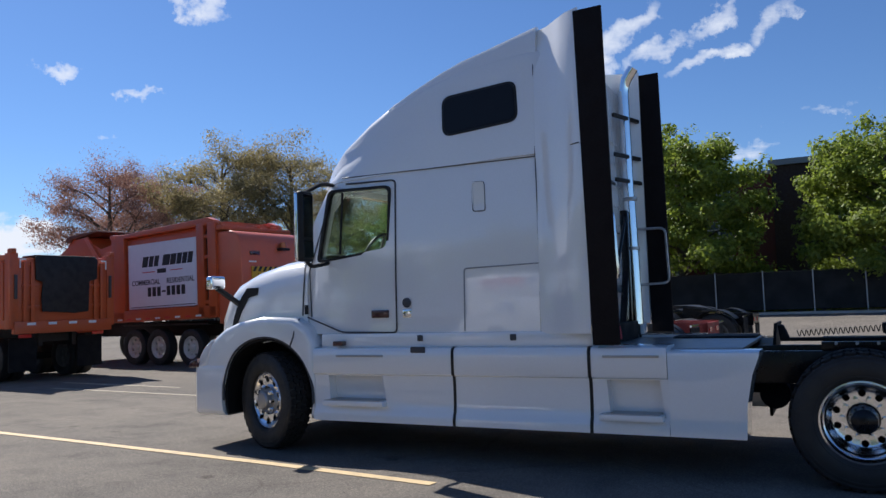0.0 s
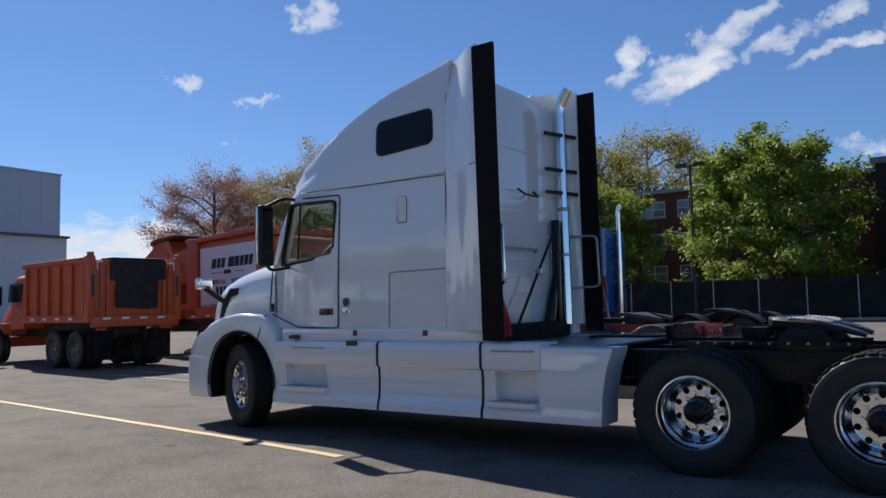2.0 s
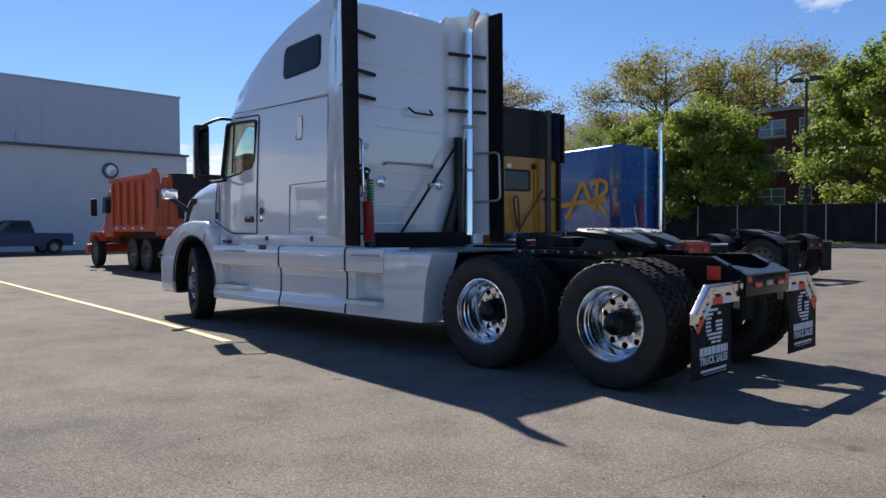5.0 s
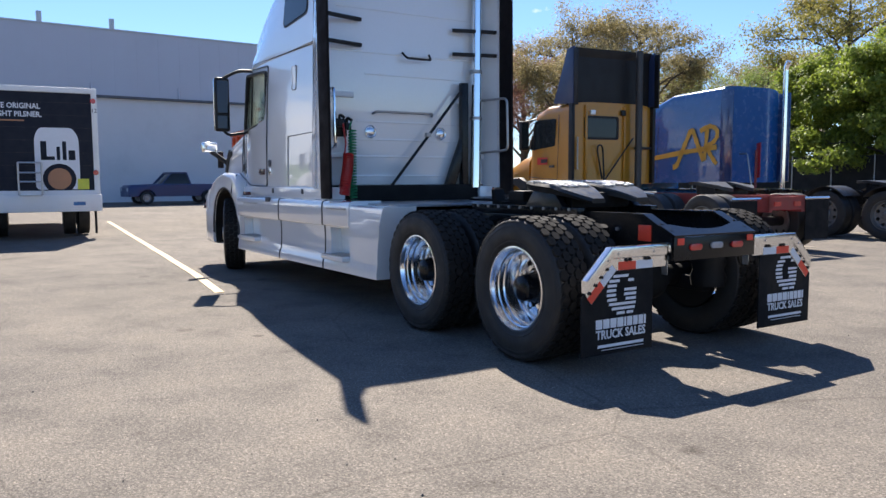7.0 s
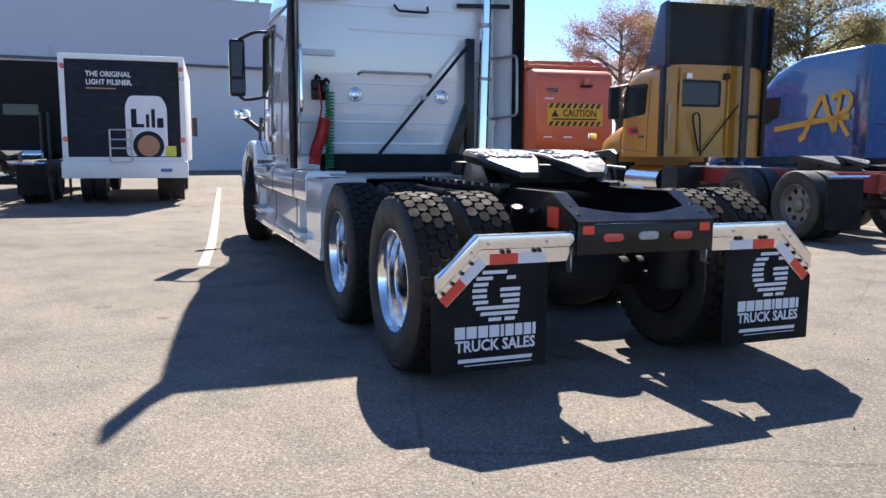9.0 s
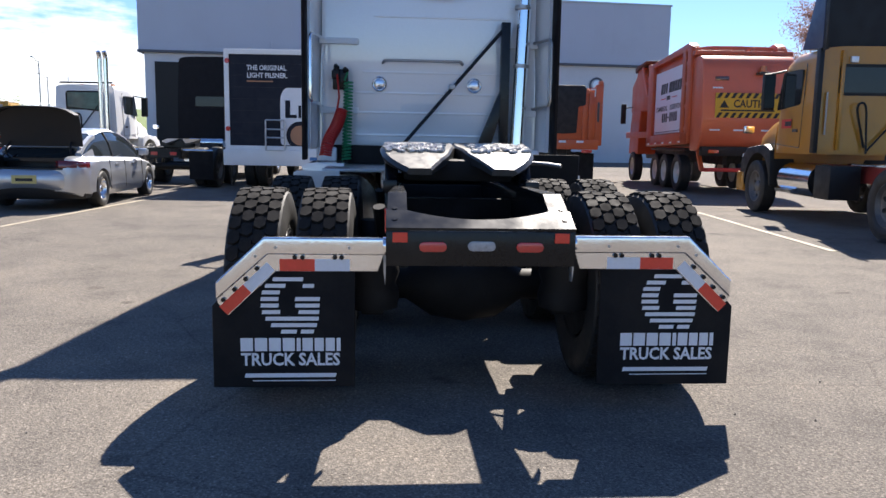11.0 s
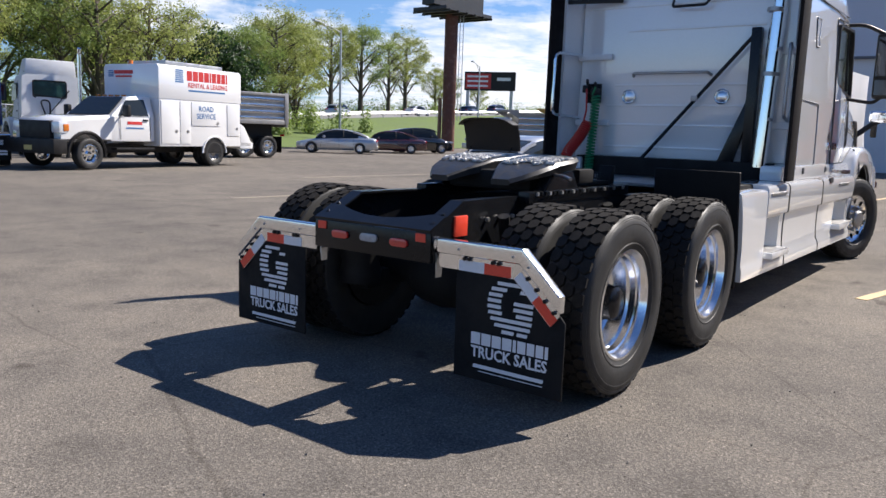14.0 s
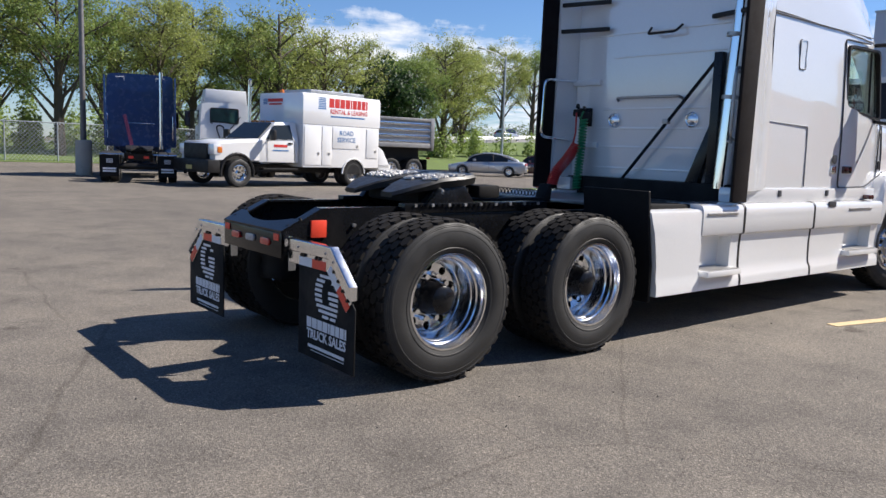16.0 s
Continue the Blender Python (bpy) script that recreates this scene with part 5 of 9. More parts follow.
LEAF_MAPLE = leaf_mat("maple_leaves", (0.21, 0.285, 0.045))
LEAF_SPRING = leaf_mat("spring_leaves", (0.27, 0.325, 0.095))
LEAF_OLIVE = leaf_mat("olive_leaves", (0.26, 0.25, 0.07))
LEAF_GREEN = leaf_mat("green_leaves", (0.20, 0.285, 0.08))
LEAF_RED = leaf_mat("red_buds", (0.25, 0.145, 0.12))
LEAF_DARK = leaf_mat("dark_conifer_leaves", (0.035, 0.075, 0.022))
LEAF_BRONZE = leaf_mat("bronze_buds", (0.27, 0.24, 0.12))


def tree_meshes(rng, height, spread, low, leaves, leaf_size, limbs=9, clump=0.8, droop=0.0, bare=0.0, full=False):
    """A tapered trunk with limbs and twigs, and a crown of small bent leaves gathered in clumps round the twigs. The crown fits the height and spread."""
    wood, crown_at = bmesh.new(), []
    top = Vector((rng.uniform(-0.3, 0.3), rng.uniform(-0.3, 0.3), height * 0.82))
    r0 = height * 0.018 + 0.05
    pts = [Vector((0, 0, -0.1)), Vector((rng.uniform(-0.1, 0.1), rng.uniform(-0.1, 0.1), height * 0.25)), Vector((top.x * 0.6, top.y * 0.6, height * 0.55)), top]
    tube(pts, [r0 * 1.25, r0, r0 * 0.6, r0 * 0.18], 8, wood)

    def on_trunk(z):
        for a, b in zip(pts, pts[1:]):
            if a.z <= z <= b.z:
                return a.lerp(b, (z - a.z) / (b.z - a.z))
        return pts[-1]

    for i in range(limbs):
        q = (i + rng.random() * 0.8) / limbs
        z = low * 0.75 + (height * 0.78 - low * 0.75) * q
        a = i * 2.39996 + rng.uniform(-0.4, 0.4)
        shape = math.sin(math.pi * (0.22 + 0.70 * q)) ** 0.8 if not full else 1.05 - 0.58 * q ** 1.8
        reach = spread * shape * rng.uniform(0.72, 1.05)
        base = on_trunk(z)
        rise = (height - z) * rng.uniform(0.22, 0.45) * (1.2 - 0.5 * q)
        if full:
            rise *= 0.12 + 1.0 * q
        tip = base + Vector((math.cos(a) * reach, math.sin(a) * reach, rise - droop * reach))
        mid = base.lerp(tip, 0.5) + Vector((rng.uniform(-0.2, 0.2), rng.uniform(-0.2, 0.2), 0.12 * reach))
        rl = r0 * (0.45 - 0.2 * q)
        tube([base, mid, tip], [rl, rl * 0.6, rl * 0.15], 6, wood)
        subs = 6
        for k in range(subs):
            f = 0.30 + 0.70 * (k + rng.random()) / subs
            s = base.lerp(mid, f * 2) if f < 0.5 else mid.lerp(tip, f * 2 - 1)
            b2 = a + rng.choice((-1, 1)) * rng.uniform(0.4, 1.3)
            ln = spread * rng.uniform(0.22, 0.42) * (1.1 - 0.4 * f)
            e = s + Vector((math.cos(b2) * ln, math.sin(b2) * ln, ln * rng.uniform(-0.1, 0.75) - droop * ln))
            e.z = min(e.z, height)
            m2 = s.lerp(e, 0.5) + Vector((0, 0, 0.08 * ln))
            tube([s, m2, e], [rl * 0.35, rl * 0.22, rl * 0.08], 4, wood)
            crown_at += [m2, e]
            for _ in range(2 if bare else 1):
                b3 = b2 + rng.uniform(-1.2, 1.2)
                e3 = m2 + Vector((math.cos(b3), math.sin(b3), rng.uniform(-0.2, 0.8))) * ln * 0.6
                tube([m2, e3], [rl * 0.16, rl * 0.05], 3, wood)
                crown_at.append(e3)
        crown_at.append(tip)
    for k in range(max(4, limbs // 2)):
        crown_at.append(top + Vector((rng.uniform(-0.5, 0.5) * spread * 0.5, rng.uniform(-0.5, 0.5) * spread * 0.5, rng.uniform(-0.1, 1.0) * height * 0.16)))
    verts, faces = [], []
    weights = [rng.uniform(0.3, 1.6) for _ in crown_at]
    total = sum(weights)
    for c, w in zip(crown_at, weights):
        n = int(leaves * w / total)
        cr = clump * rng.uniform(0.7, 1.35)
        for _ in range(n):
            d = Vector((rng.gauss(0, 1), rng.gauss(0, 1), rng.gauss(0, 0.75)))
            d = d.normalized() * cr * rng.random() ** 0.55
            p = c + d
            if p.z < low * 0.8:
                continue
            s = leaf_size * rng.uniform(0.6, 1.3)
            nrm = (d.normalized() + Vector((rng.gauss(0, 0.6), rng.gauss(0, 0.6), 0.5 + rng.gauss(0, 0.5)))).normalized()
            u = nrm.orthogonal().normalized()
            u = Matrix.Rotation(rng.uniform(0, math.tau), 3, nrm) @ u
            v = nrm.cross(u)
            k = len(verts)
            verts += [p - u * s * 0.5, p + v * s * 0.30 - nrm * s * 0.12, p + u * s * 0.55 - nrm * s * 0.1, p - v * s * 0.30 - nrm * s * 0.12]
            faces.append((k, k + 1, k + 2, k + 3))
    me = bpy.data.meshes.new("crown")
    me.from_pydata([tuple(v) for v in verts], [], faces)
    return wood, me


def tree_kind(name, label, seed, height, spread, low, leaves, leaf_size, leaf, **k):
    rng = random.Random(seed)
    wood, crown = tree_meshes(rng, height, spread, low, leaves, leaf_size, **k)
    t = thing("tree", label, "tree", "trees round the lot")
    part("trunk", wood, BARK, t)
    crown.materials.append(leaf)
    child("crown", crown, t)
    return t


def plant(kind, x, y, turn, s=1.0, z=0.0):
    """The first call moves the tree as made; later calls copy it."""
    m = pose(x, y, z, 0, 0, turn)
    if kind.get("used"):
        ob = copy_thing(kind["tree"], m)
    else:
        ob = kind["tree"]
        ob.matrix_world = m
        kind["used"] = True
    ob.scale = (s, s, s)
    return ob


MAPLE = {"tree": tree_kind("tree", "leafy green maple tree behind the dark fence", 3, 13.8, 6.0, 2.4, 46000, 0.30, LEAF_MAPLE, limbs=28, clump=0.82, full=True)}
MAPLE_B = {"tree": tree_kind("tree", "leafy green maple tree behind the dark fence", 8, 13.2, 5.6, 2.2, 44000, 0.30, LEAF_MAPLE, limbs=27, clump=0.82, full=True)}
RED_TREE = {"tree": tree_kind("tree", "thinly leaved tree with reddish spring buds", 11, 15.5, 5.6, 3.2, 46000, 0.135, LEAF_RED, limbs=20, clump=1.05, bare=1)}
OLIVE_TREE = {"tree": tree_kind("tree", "tall bronze-green spring tree with visible branches", 17, 15.8, 5.4, 3.0, 40000, 0.16, LEAF_BRONZE, limbs=20, clump=1.1, bare=1)}
WILLOW = {"tree": tree_kind("tree", "tall olive-yellow tree with drooping twigs", 21, 19.5, 7.4, 4.0, 30000, 0.24, LEAF_OLIVE, limbs=18, clump=1.4, droop=0.12, bare=1)}
SPRING = {"tree": tree_kind("tree", "fresh green spring tree at the edge of the woods", 29, 13.2, 3.9, 2.4, 15000, 0.155, LEAF_SPRING, limbs=20, clump=0.72, bare=1)}
SPRING_B = {"tree": tree_kind("tree", "fresh green spring tree at the edge of the woods", 33, 12.6, 3.7, 2.2, 15000, 0.155, LEAF_GREEN, limbs=20, clump=0.72, bare=1)}
THIN = {"tree": tree_kind("tree", "slender tree with bare branches and few leaves", 41, 12.5, 3.6, 2.2, 4500, 0.18, LEAF_SPRING, limbs=17, clump=0.7, bare=1)}
CONIFER = {"tree": tree_kind("tree", "dense dark green tree at the wood's edge", 47, 8.0, 2.5, 0.8, 9000, 0.28, LEAF_DARK, limbs=16, clump=0.75)}

plant(MAPLE, -11.0, 50.0, 20, 1.0)
plant(MAPLE_B, 2.2, 50.0, 140, 0.98)
plant(MAPLE_B, -23.8, 49.5, 250, 0.86)
plant(MAPLE, 15.0, 50.0, 80, 0.95)
plant(MAPLE, -29.5, 51.5, 300, 0.80)
plant(WILLOW, -37.5, 68.0, 0, 1.14)
plant(WILLOW, -28.5, 74.0, 130, 1.14)
plant(OLIVE_TREE, -45.5, 66.0, 60, 0.95)
plant(RED_TREE, -54.5, 36.5, 0, 0.98)
plant(OLIVE_TREE, -47.0, 41.5, 0, 1.06)
plant(OLIVE_TREE, -42.5, 45.5, 120, 1.08)
plant(RED_TREE, -60.5, 47.0, 100, 1.05)
plant(SPRING, -45.0, 56.0, 10, 1.02)
plant(SPRING_B, -37.0, 55.0, 80, 0.98)
plant(SPRING, -52.0, 60.0, 200, 1.1)

# ---- the pale building across the lot ----
def far_building():
    hub = Matrix.Translation((-46.0, 0, 0)) @ Matrix.Rotation(radians(4), 4, "Z")
    b = thing("warehouse", "large pale two-tone warehouse in shade behind the lot", "building", at=hub)
    y0, y1, mid, top = -15.4, 18.6, 6.40, 10.35
    part("wall", boxes((-22, -0.05, y0 + 0.3, y1 + 0.6, 0, mid - 0.06)), WALL_LOWER, b, "white painted lower wall")
    part("upper_wall", boxes((-22, 0.14, y0, y1, mid + 0.08, top)), WALL_UPPER, b, "pale blue-grey upper cladding")
    part("ledge", boxes((-22, 0.24, y0 - 0.05, y1 + 0.65, mid - 0.06, mid + 0.08)), ROOF_TRIM, b, "dark ledge line")
    part("roof_edge", boxes((-22, 0.20, y0 - 0.06, y1 + 0.06, top, top + 0.11)), POLE_STEEL, b)
    part("roof", boxes((-22, 0.1, y0, y1, top - 0.05, top - 0.003)), ROOF_TRIM, b)
    n = 26
    for k in range(1, n):
        y = y0 + (y1 - y0) * k / n
        part("cladding_seam", boxes((0.14, 0.15, y - 0.015, y + 0.015, mid + 0.1, top - 0.02)), WALL_UPPER, b)
    for y in (-7.5, -2.6, 2.8, 8.0):
        part("down_pipe_stub", cyl((0.20, y, mid + 0.1), (0.20, y, mid + 0.75), 0.06, 10), WALL_UPPER, b)
    for y in (-7.0, -3.5, 0.7, 4.9):
        part("roof_flue", cyl((-3, y, top), (-3, y, top + 1.3), 0.16, 12), POLE_STEEL, b)
    lamp = part("wall_lamp", lathe([(0.001, 0.30), (0.33, 0.28), (0.40, 0.16), (0.42, 0.0)], 24, center=(-0.05, 13.7, 5.10), axis="x"), CLEAR_LENS, b, "round wall lamp with a dark ring")
    part("lamp_ring", tube([(0.06, 13.7 + 0.46 * math.cos(a), 5.10 + 0.46 * math.sin(a)) for a in [math.tau * k / 24 for k in range(25)]], 0.07, 6), ROOF_TRIM, lamp)
    part("wall_box", boxes((-0.05, 0.12, -4.2, -3.9, 3.9, 4.2)), ROOF_TRIM, b)
    # the wall is uncut: a black slab stands for the shade inside the doorway
    part("dock_shade", boxes((-0.05, 0.04, -14.5, -9.4, 0.0, 5.8)), BLACK_PLASTIC, b, "open dock doorway, its inner shade a flat black slab")


far_building()


# ---- the brick house behind the trees ----
def sash(parent, x, y, z, w, h):
    win = part("window", boxes((x - w / 2, x + w / 2, y - 0.04, y + 0.10, z - h / 2, z + h / 2)), FRAME_WHITE, parent)
    k = max(1, round(w / 0.9))
    for i in range(k):
        a, c = x - w / 2 + w * i / k + 0.07, x - w / 2 + w * (i + 1) / k - 0.07
        for z0, z1 in ((z - h / 2 + 0.07, z - 0.03), (z + 0.03, z + h / 2 - 0.07)):
            part("pane", boxes((a, c, y - 0.052, y - 0.041, z0, z1)), PANE, win)
    part("sill", boxes((x - w / 2 - 0.08, x + w / 2 + 0.08, y - 0.12, y, z - h / 2 - 0.14, z - h / 2)), CONCRETE, win)
    return win


def brick_house():
    h = thing("brick_house", "three-storey red brick apartment house behind green trees", "building")
    part("wall", boxes((-27.5, -5.2, 58, 72, 0, 10.75)), BRICK, h)
    part("roof", boxes((-27.9, -5.0, 57.7, 72.3, 10.75, 11.05)), mat("roof_gravel", (0.33, 0.32, 0.31), 0.9), h, "pale flat roof edge")
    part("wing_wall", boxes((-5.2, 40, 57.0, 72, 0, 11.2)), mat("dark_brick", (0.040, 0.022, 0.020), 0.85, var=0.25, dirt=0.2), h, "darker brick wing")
    part("wing_roof", boxes((-5.4, 40.2, 56.7, 72.2, 11.2, 11.65)), mat("grey_fascia", (0.20, 0.21, 0.23), 0.6), h, "grey roof fascia")
    for z in (9.4, 6.6, 3.8):
        for x, w in ((-25.4, 2.0), (-22.4, 2.2), (-19.7, 1.0), (-16.8, 2.0), (-13.2, 2.2), (-9.4, 2.0)):
            sash(h, x, 58, z, w, 1.35)
    for z in (3.4, 6.4, 9.4):
        for x in (0, 6, 12, 18):
            sash(h, x, 57.0, z, 2.0, 1.3)
    part("porch", boxes((-23.5, -20.5, 57.0, 58, 2.4, 2.75)), CONCRETE, h)
    for x in (-18.2, -12.0):
        part("chimney", boxes((x, x + 0.8, 62, 62.8, 11.0, 12.2)), BRICK, h)


brick_house()


# ---- dark screened fence along the far side of the lot ----
def screened_fence():
    f = thing("fence", "dark screened chain-link fence with grey posts", "fence")
    part("screen", boxes((-60, 45, 47.5, 47.53, 0.30, 2.75)), SCREEN, f, "dark windscreen cloth")
    part("top_rail", tube([(-60, 47.44, 2.78), (45, 47.44, 2.78)], 0.025, 6), POLE_DARK, f)
    for k in range(36):
        part("post", cyl((-59.5 + 3.0 * k, 47.42, 0), (-59.5 + 3.0 * k, 47.42, 2.85), 0.04, 8), POLE_STEEL, f)
    kerb = single("kerb", softened(boxes((-62, 46, 46.6, 46.95, -0.1, 0.16)), 0.02), CONCRETE, "low weathered concrete kerb below the fence", "kerb", "structure")


screened_fence()
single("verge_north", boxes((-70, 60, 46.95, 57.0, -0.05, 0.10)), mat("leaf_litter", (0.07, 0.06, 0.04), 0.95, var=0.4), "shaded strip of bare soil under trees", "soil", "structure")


def lot_lamp(x, y, h, dark=True):
    l = thing("street_lamp", "dark lot lamp with two square heads on a tall pole", "street lamp", at=pose(x, y, 0))
    part("pole", tube([(0, 0, 0), (0, 0, h)], [0.12, 0.08], 10), POLE_DARK, l)
    for s in (-1, 1):
        part("arm", boxes((min(0, s * 0.45), max(0, s * 0.45), -0.04, 0.04, h - 0.18, h - 0.08)), POLE_DARK, l)
        part("lamp_head", softened(boxes((s * 0.62 - 0.34, s * 0.62 + 0.34, -0.3, 0.3, h - 0.12, h + 0.10)), 0.03), POLE_DARK, l)


lot_lamp(-15.3, 46.0, 10.9)

# ---- south side: grass, fence, rail, road, woods ----
def road_z(x):
    """The highway climbs towards the overpass."""
    return float(np.interp(-x, [-40, 20, 60, 82, 135, 240], [0.5, 1.0, 2.55, 3.7, 6.0, 9.0]))


ROAD_X = (-240, -190, -150, -120, -95, -75, -55, -35, -15, 10, 40)
single("grass_bank", loft([[(x, -42, 0.03), (x, -48, 0.06 + road_z(x) * 0.16), (x, -56, road_z(x) * 0.55), (x, -63, road_z(x) * 0.95), (x, -66, road_z(x)), (x, -66, -0.4), (x, -42, -0.4)] for x in ROAD_X]), GRASS, "sunlit mown grass bank rising from the lot to the highway", "grass", "structure")
single("highway", loft([[(x, -66, road_z(x) - 0.7), (x, -66, road_z(x) + 0.01), (x, -84, road_z(x) + 0.01), (x, -84, road_z(x) - 0.7)] for x in ROAD_X]), mat("pale_road", (0.22, 0.215, 0.21), 0.9, var=0.08, scale=0.3), "pale grey highway on top of the grass bank", "road", "structure")


single("grass_slope", loft([[(x, -84, road_z(x) - 0.02), (x, -100, road_z(x) * 0.9), (x, -112, 0.0), (x, -112, -0.4), (x, -84, -0.4)] for x in ROAD_X]), GRASS, "rough grass slope on the highway's far side", "grass", "structure")


def guard_rail(y, x0, x1):
    g = thing("guard_rail", "galvanised steel guard rail beside the highway", "guard rail")
    sec = [(0, 0), (0.05, 0.05), (0, 0.10), (0, 0.16), (0.05, 0.21), (0, 0.26), (-0.02, 0.26), (-0.02, 0)]
    n = int((x1 - x0) / 3.8)
    part("beam", loft([[(x, y + a, road_z(x) + 0.42 + b) for a, b in sec] for x in [x0 + (x1 - x0) * k / 24 for k in range(25)]]), POLE_STEEL, g)
    for k in range(n + 1):
        x = x0 + k * 3.8
        part("post", boxes((x - 0.06, x + 0.06, y - 0.16, y - 0.03, road_z(x) - 0.1, road_z(x) + 0.72)), POLE_STEEL, g)


guard_rail(-66.3, -160, -20)
guard_rail(-75.0, -180, -30)


def chain_fence():
    f = thing("fence", "galvanised chain-link fence beside the grass", "fence")
    y = -43.0
    x0, x1 = -16.0, 14.0
    wires = bmesh.new()
    h, step = 2.1, 0.22
    for k in range(int((x1 - x0 + h) / step)):
        for s in (1, -1):
            a = Vector((x0 + k * step - (h if s > 0 else 0), y, 0.08))
            b = Vector((a.x + s * h if s > 0 else a.x - h, y, 0.08 + h))
            if s < 0:
                a, b = Vector((x0 + k * step, y, 0.08)), Vector((x0 + k * step - h, y, 0.08 + h))
            tube([a, b], 0.010, 3, wires)
    part("wire_mesh", wires, POLE_STEEL, f)
    part("top_rail", tube([(x0 - 2, y, 2.2), (x1, y, 2.2)], 0.028, 6), POLE_STEEL, f)
    for k in range(13):
        part("post", cyl((x0 - 2 + 2.66 * k, y, 0), (x0 - 2 + 2.66 * k, y, 2.25), 0.04, 8), POLE_STEEL, f)


chain_fence()


def base_lamp(x, y):
    l = thing("street_lamp", "grey lamp pole on a round concrete base", "street lamp", at=pose(x, y, 0))
    part("base", softened(cyl((0, 0, 0), (0, 0, 1.35), 0.30, 20), 0.03), CONCRETE, l, "weathered concrete base")
    part("pole", tube([(0, 0, 1.35), (0, 0, 10)], [0.11, 0.08], 12), mat("weathered_pole", (0.16, 0.155, 0.15), 0.55, 0.4, var=0.2), l)
    part("lamp_head", softened(boxes((-0.5, 0.5, -0.2, 0.2, 10, 10.2)), 0.03), POLE_DARK, l)


base_lamp(-4.62, -27.0)


def arm_lamp(x, y, h, turn, arm=3.4):
    l = thing("street_lamp", "tall galvanised highway lamp with a curved arm", "street lamp", "highway lamps", at=pose(x, y, 0, 0, 0, turn))
    part("pole", tube([(0, 0, 0), (0, 0, h)], [0.14, 0.08], 10), POLE_STEEL, l)
    part("arm", tube(bend([(0, 0, h - 0.25), (arm * 0.5, 0, h + 0.12), (arm, 0, h + 0.3)], 0.5), 0.045, 6), POLE_STEEL, l)
    part("brace", tube([(0, 0, h - 1.0), (arm * 0.55, 0, h + 0.08)], 0.03, 6), POLE_STEEL, l)
    part("lamp_head", softened(boxes((arm - 0.1, arm + 0.8, -0.16, 0.16, h + 0.22, h + 0.38)), 0.05), POLE_STEEL, l)


for x, y, h, a in ((-48.3, -50.0, 10.6, 10), (-88, -62, 11, 20), (-150, -64, 12, 0), (-118, -52, 12, 10), (-165, -66, 13, 200), (-200, -50, 13, 0)):
    arm_lamp(x, y, h, a)


def billboard_pole():
    b = thing("billboard", "tall billboard on a rusty brown steel column", "billboard", at=pose(-45.5, -35.0, 0))
    part("column", tube([(0, 0, 0), (0, 0, 11.2)], 0.52, 24), RUST, b, "rust-stained steel column")
    part("timber_post", tube([(0.2, -0.75, 0), (0.2, -0.75, 4.2)], 0.16, 10), WOOD, b)
    part("ladder_rail", tube([(-0.3, 0.62, 2.4), (-0.3, 0.62, 11)], 0.03, 6), POLE_STEEL, b)
    part("ladder_rail", tube([(-0.3, 0.95, 2.4), (-0.3, 0.95, 11)], 0.03, 6), POLE_STEEL, b)
    for k in range(28):
        part("rung", tube([(-0.3, 0.62, 2.5 + 0.3 * k), (-0.3, 0.95, 2.5 + 0.3 * k)], 0.014, 5), POLE_STEEL, b)
    part("catwalk", boxes((-3.2, 2.8, -1.6, 1.6, 10.6, 10.85)), POLE_DARK, b)
    part("panel_frame", boxes((-3.4, 3.0, -0.6, 0.6, 11.0, 16.5)), POLE_DARK, b)
    for k in range(6):
        part("bracket", boxes((-3.0 + k * 1.1, -2.9 + k * 1.1, -1.8, 1.8, 10.45, 10.62)), POLE_DARK, b)


billboard_pole()


def far_billboard():
    b = thing("billboard", "far dark billboard with red panel and white bars", "billboard", at=pose(-102.0, -69.7, 0.9, 0, 0, 24))
    part("panel", boxes((-0.2, 0.2, -4.2, 4.2, 7.6, 10.6)), BLACK_PLASTIC, b)
    part("red_field", boxes((0.2, 0.22, -4.0, 0.2, 7.9, 10.3)), mat("red_poster", (0.45, 0.03, 0.03), 0.6), b)
    for k in range(3):
        part("print_bar", boxes((0.222, 0.23, -3.7, -0.3, 8.2 + 0.75 * k, 8.5 + 0.75 * k)), PRINT_WHITE, b)
    part("print_bar", boxes((0.21, 0.22, 1.2, 3.4, 9.2, 9.7)), PRINT_WHITE, b)
    for y in (-3.6, 3.6):
        part("post", boxes((-0.25, 0.25, y - 0.25, y + 0.25, -0.9, 7.6)), POLE_STEEL, b)


far_billboard()

CITY = mat("hazy_tower", (0.22, 0.27, 0.36), 0.9, var=0.1, scale=0.05)
for x, y, w, d, h in ((-415, -212, 9, 12, 27), (-424, -226, 8, 8, 21), (-430, -234, 8, 26, 11)):
    tower = thing("office_tower", "hazy blue-grey office block on the skyline", "building", "skyline", at=pose(x, y, 0))
    part("wall", boxes((-w / 2, w / 2, -d / 2, d / 2, 0, h)), CITY, tower)
    part("roof", boxes((-w / 4, w / 4, -d / 4, d / 4, h, h + 2)), CITY, tower)

woods = random.Random(5)
row = [(SPRING, 8, -49), (THIN, 3.5, -51), (SPRING_B, -1.5, -50), (SPRING, -5.5, -52), (SPRING_B, -9, -49.5), (THIN, -12.5, -51), (SPRING, -15.5, -50), (SPRING, -19, -53), (SPRING_B, -22.5, -51),
       (THIN, -24.5, -49.5), (SPRING, -26.5, -54), (THIN, -28.5, -50), (THIN, -31.5, -51.5), (CONIFER, -37.5, -54), (SPRING_B, -42.5, -57), (SPRING, -47.5, -58), (SPRING, -52, -60.5)]
for kind, x, y in row:
    plant(kind, x, y, woods.uniform(0, 360), woods.uniform(0.92, 1.08) * (1.02 if kind is not CONIFER else 1.15))
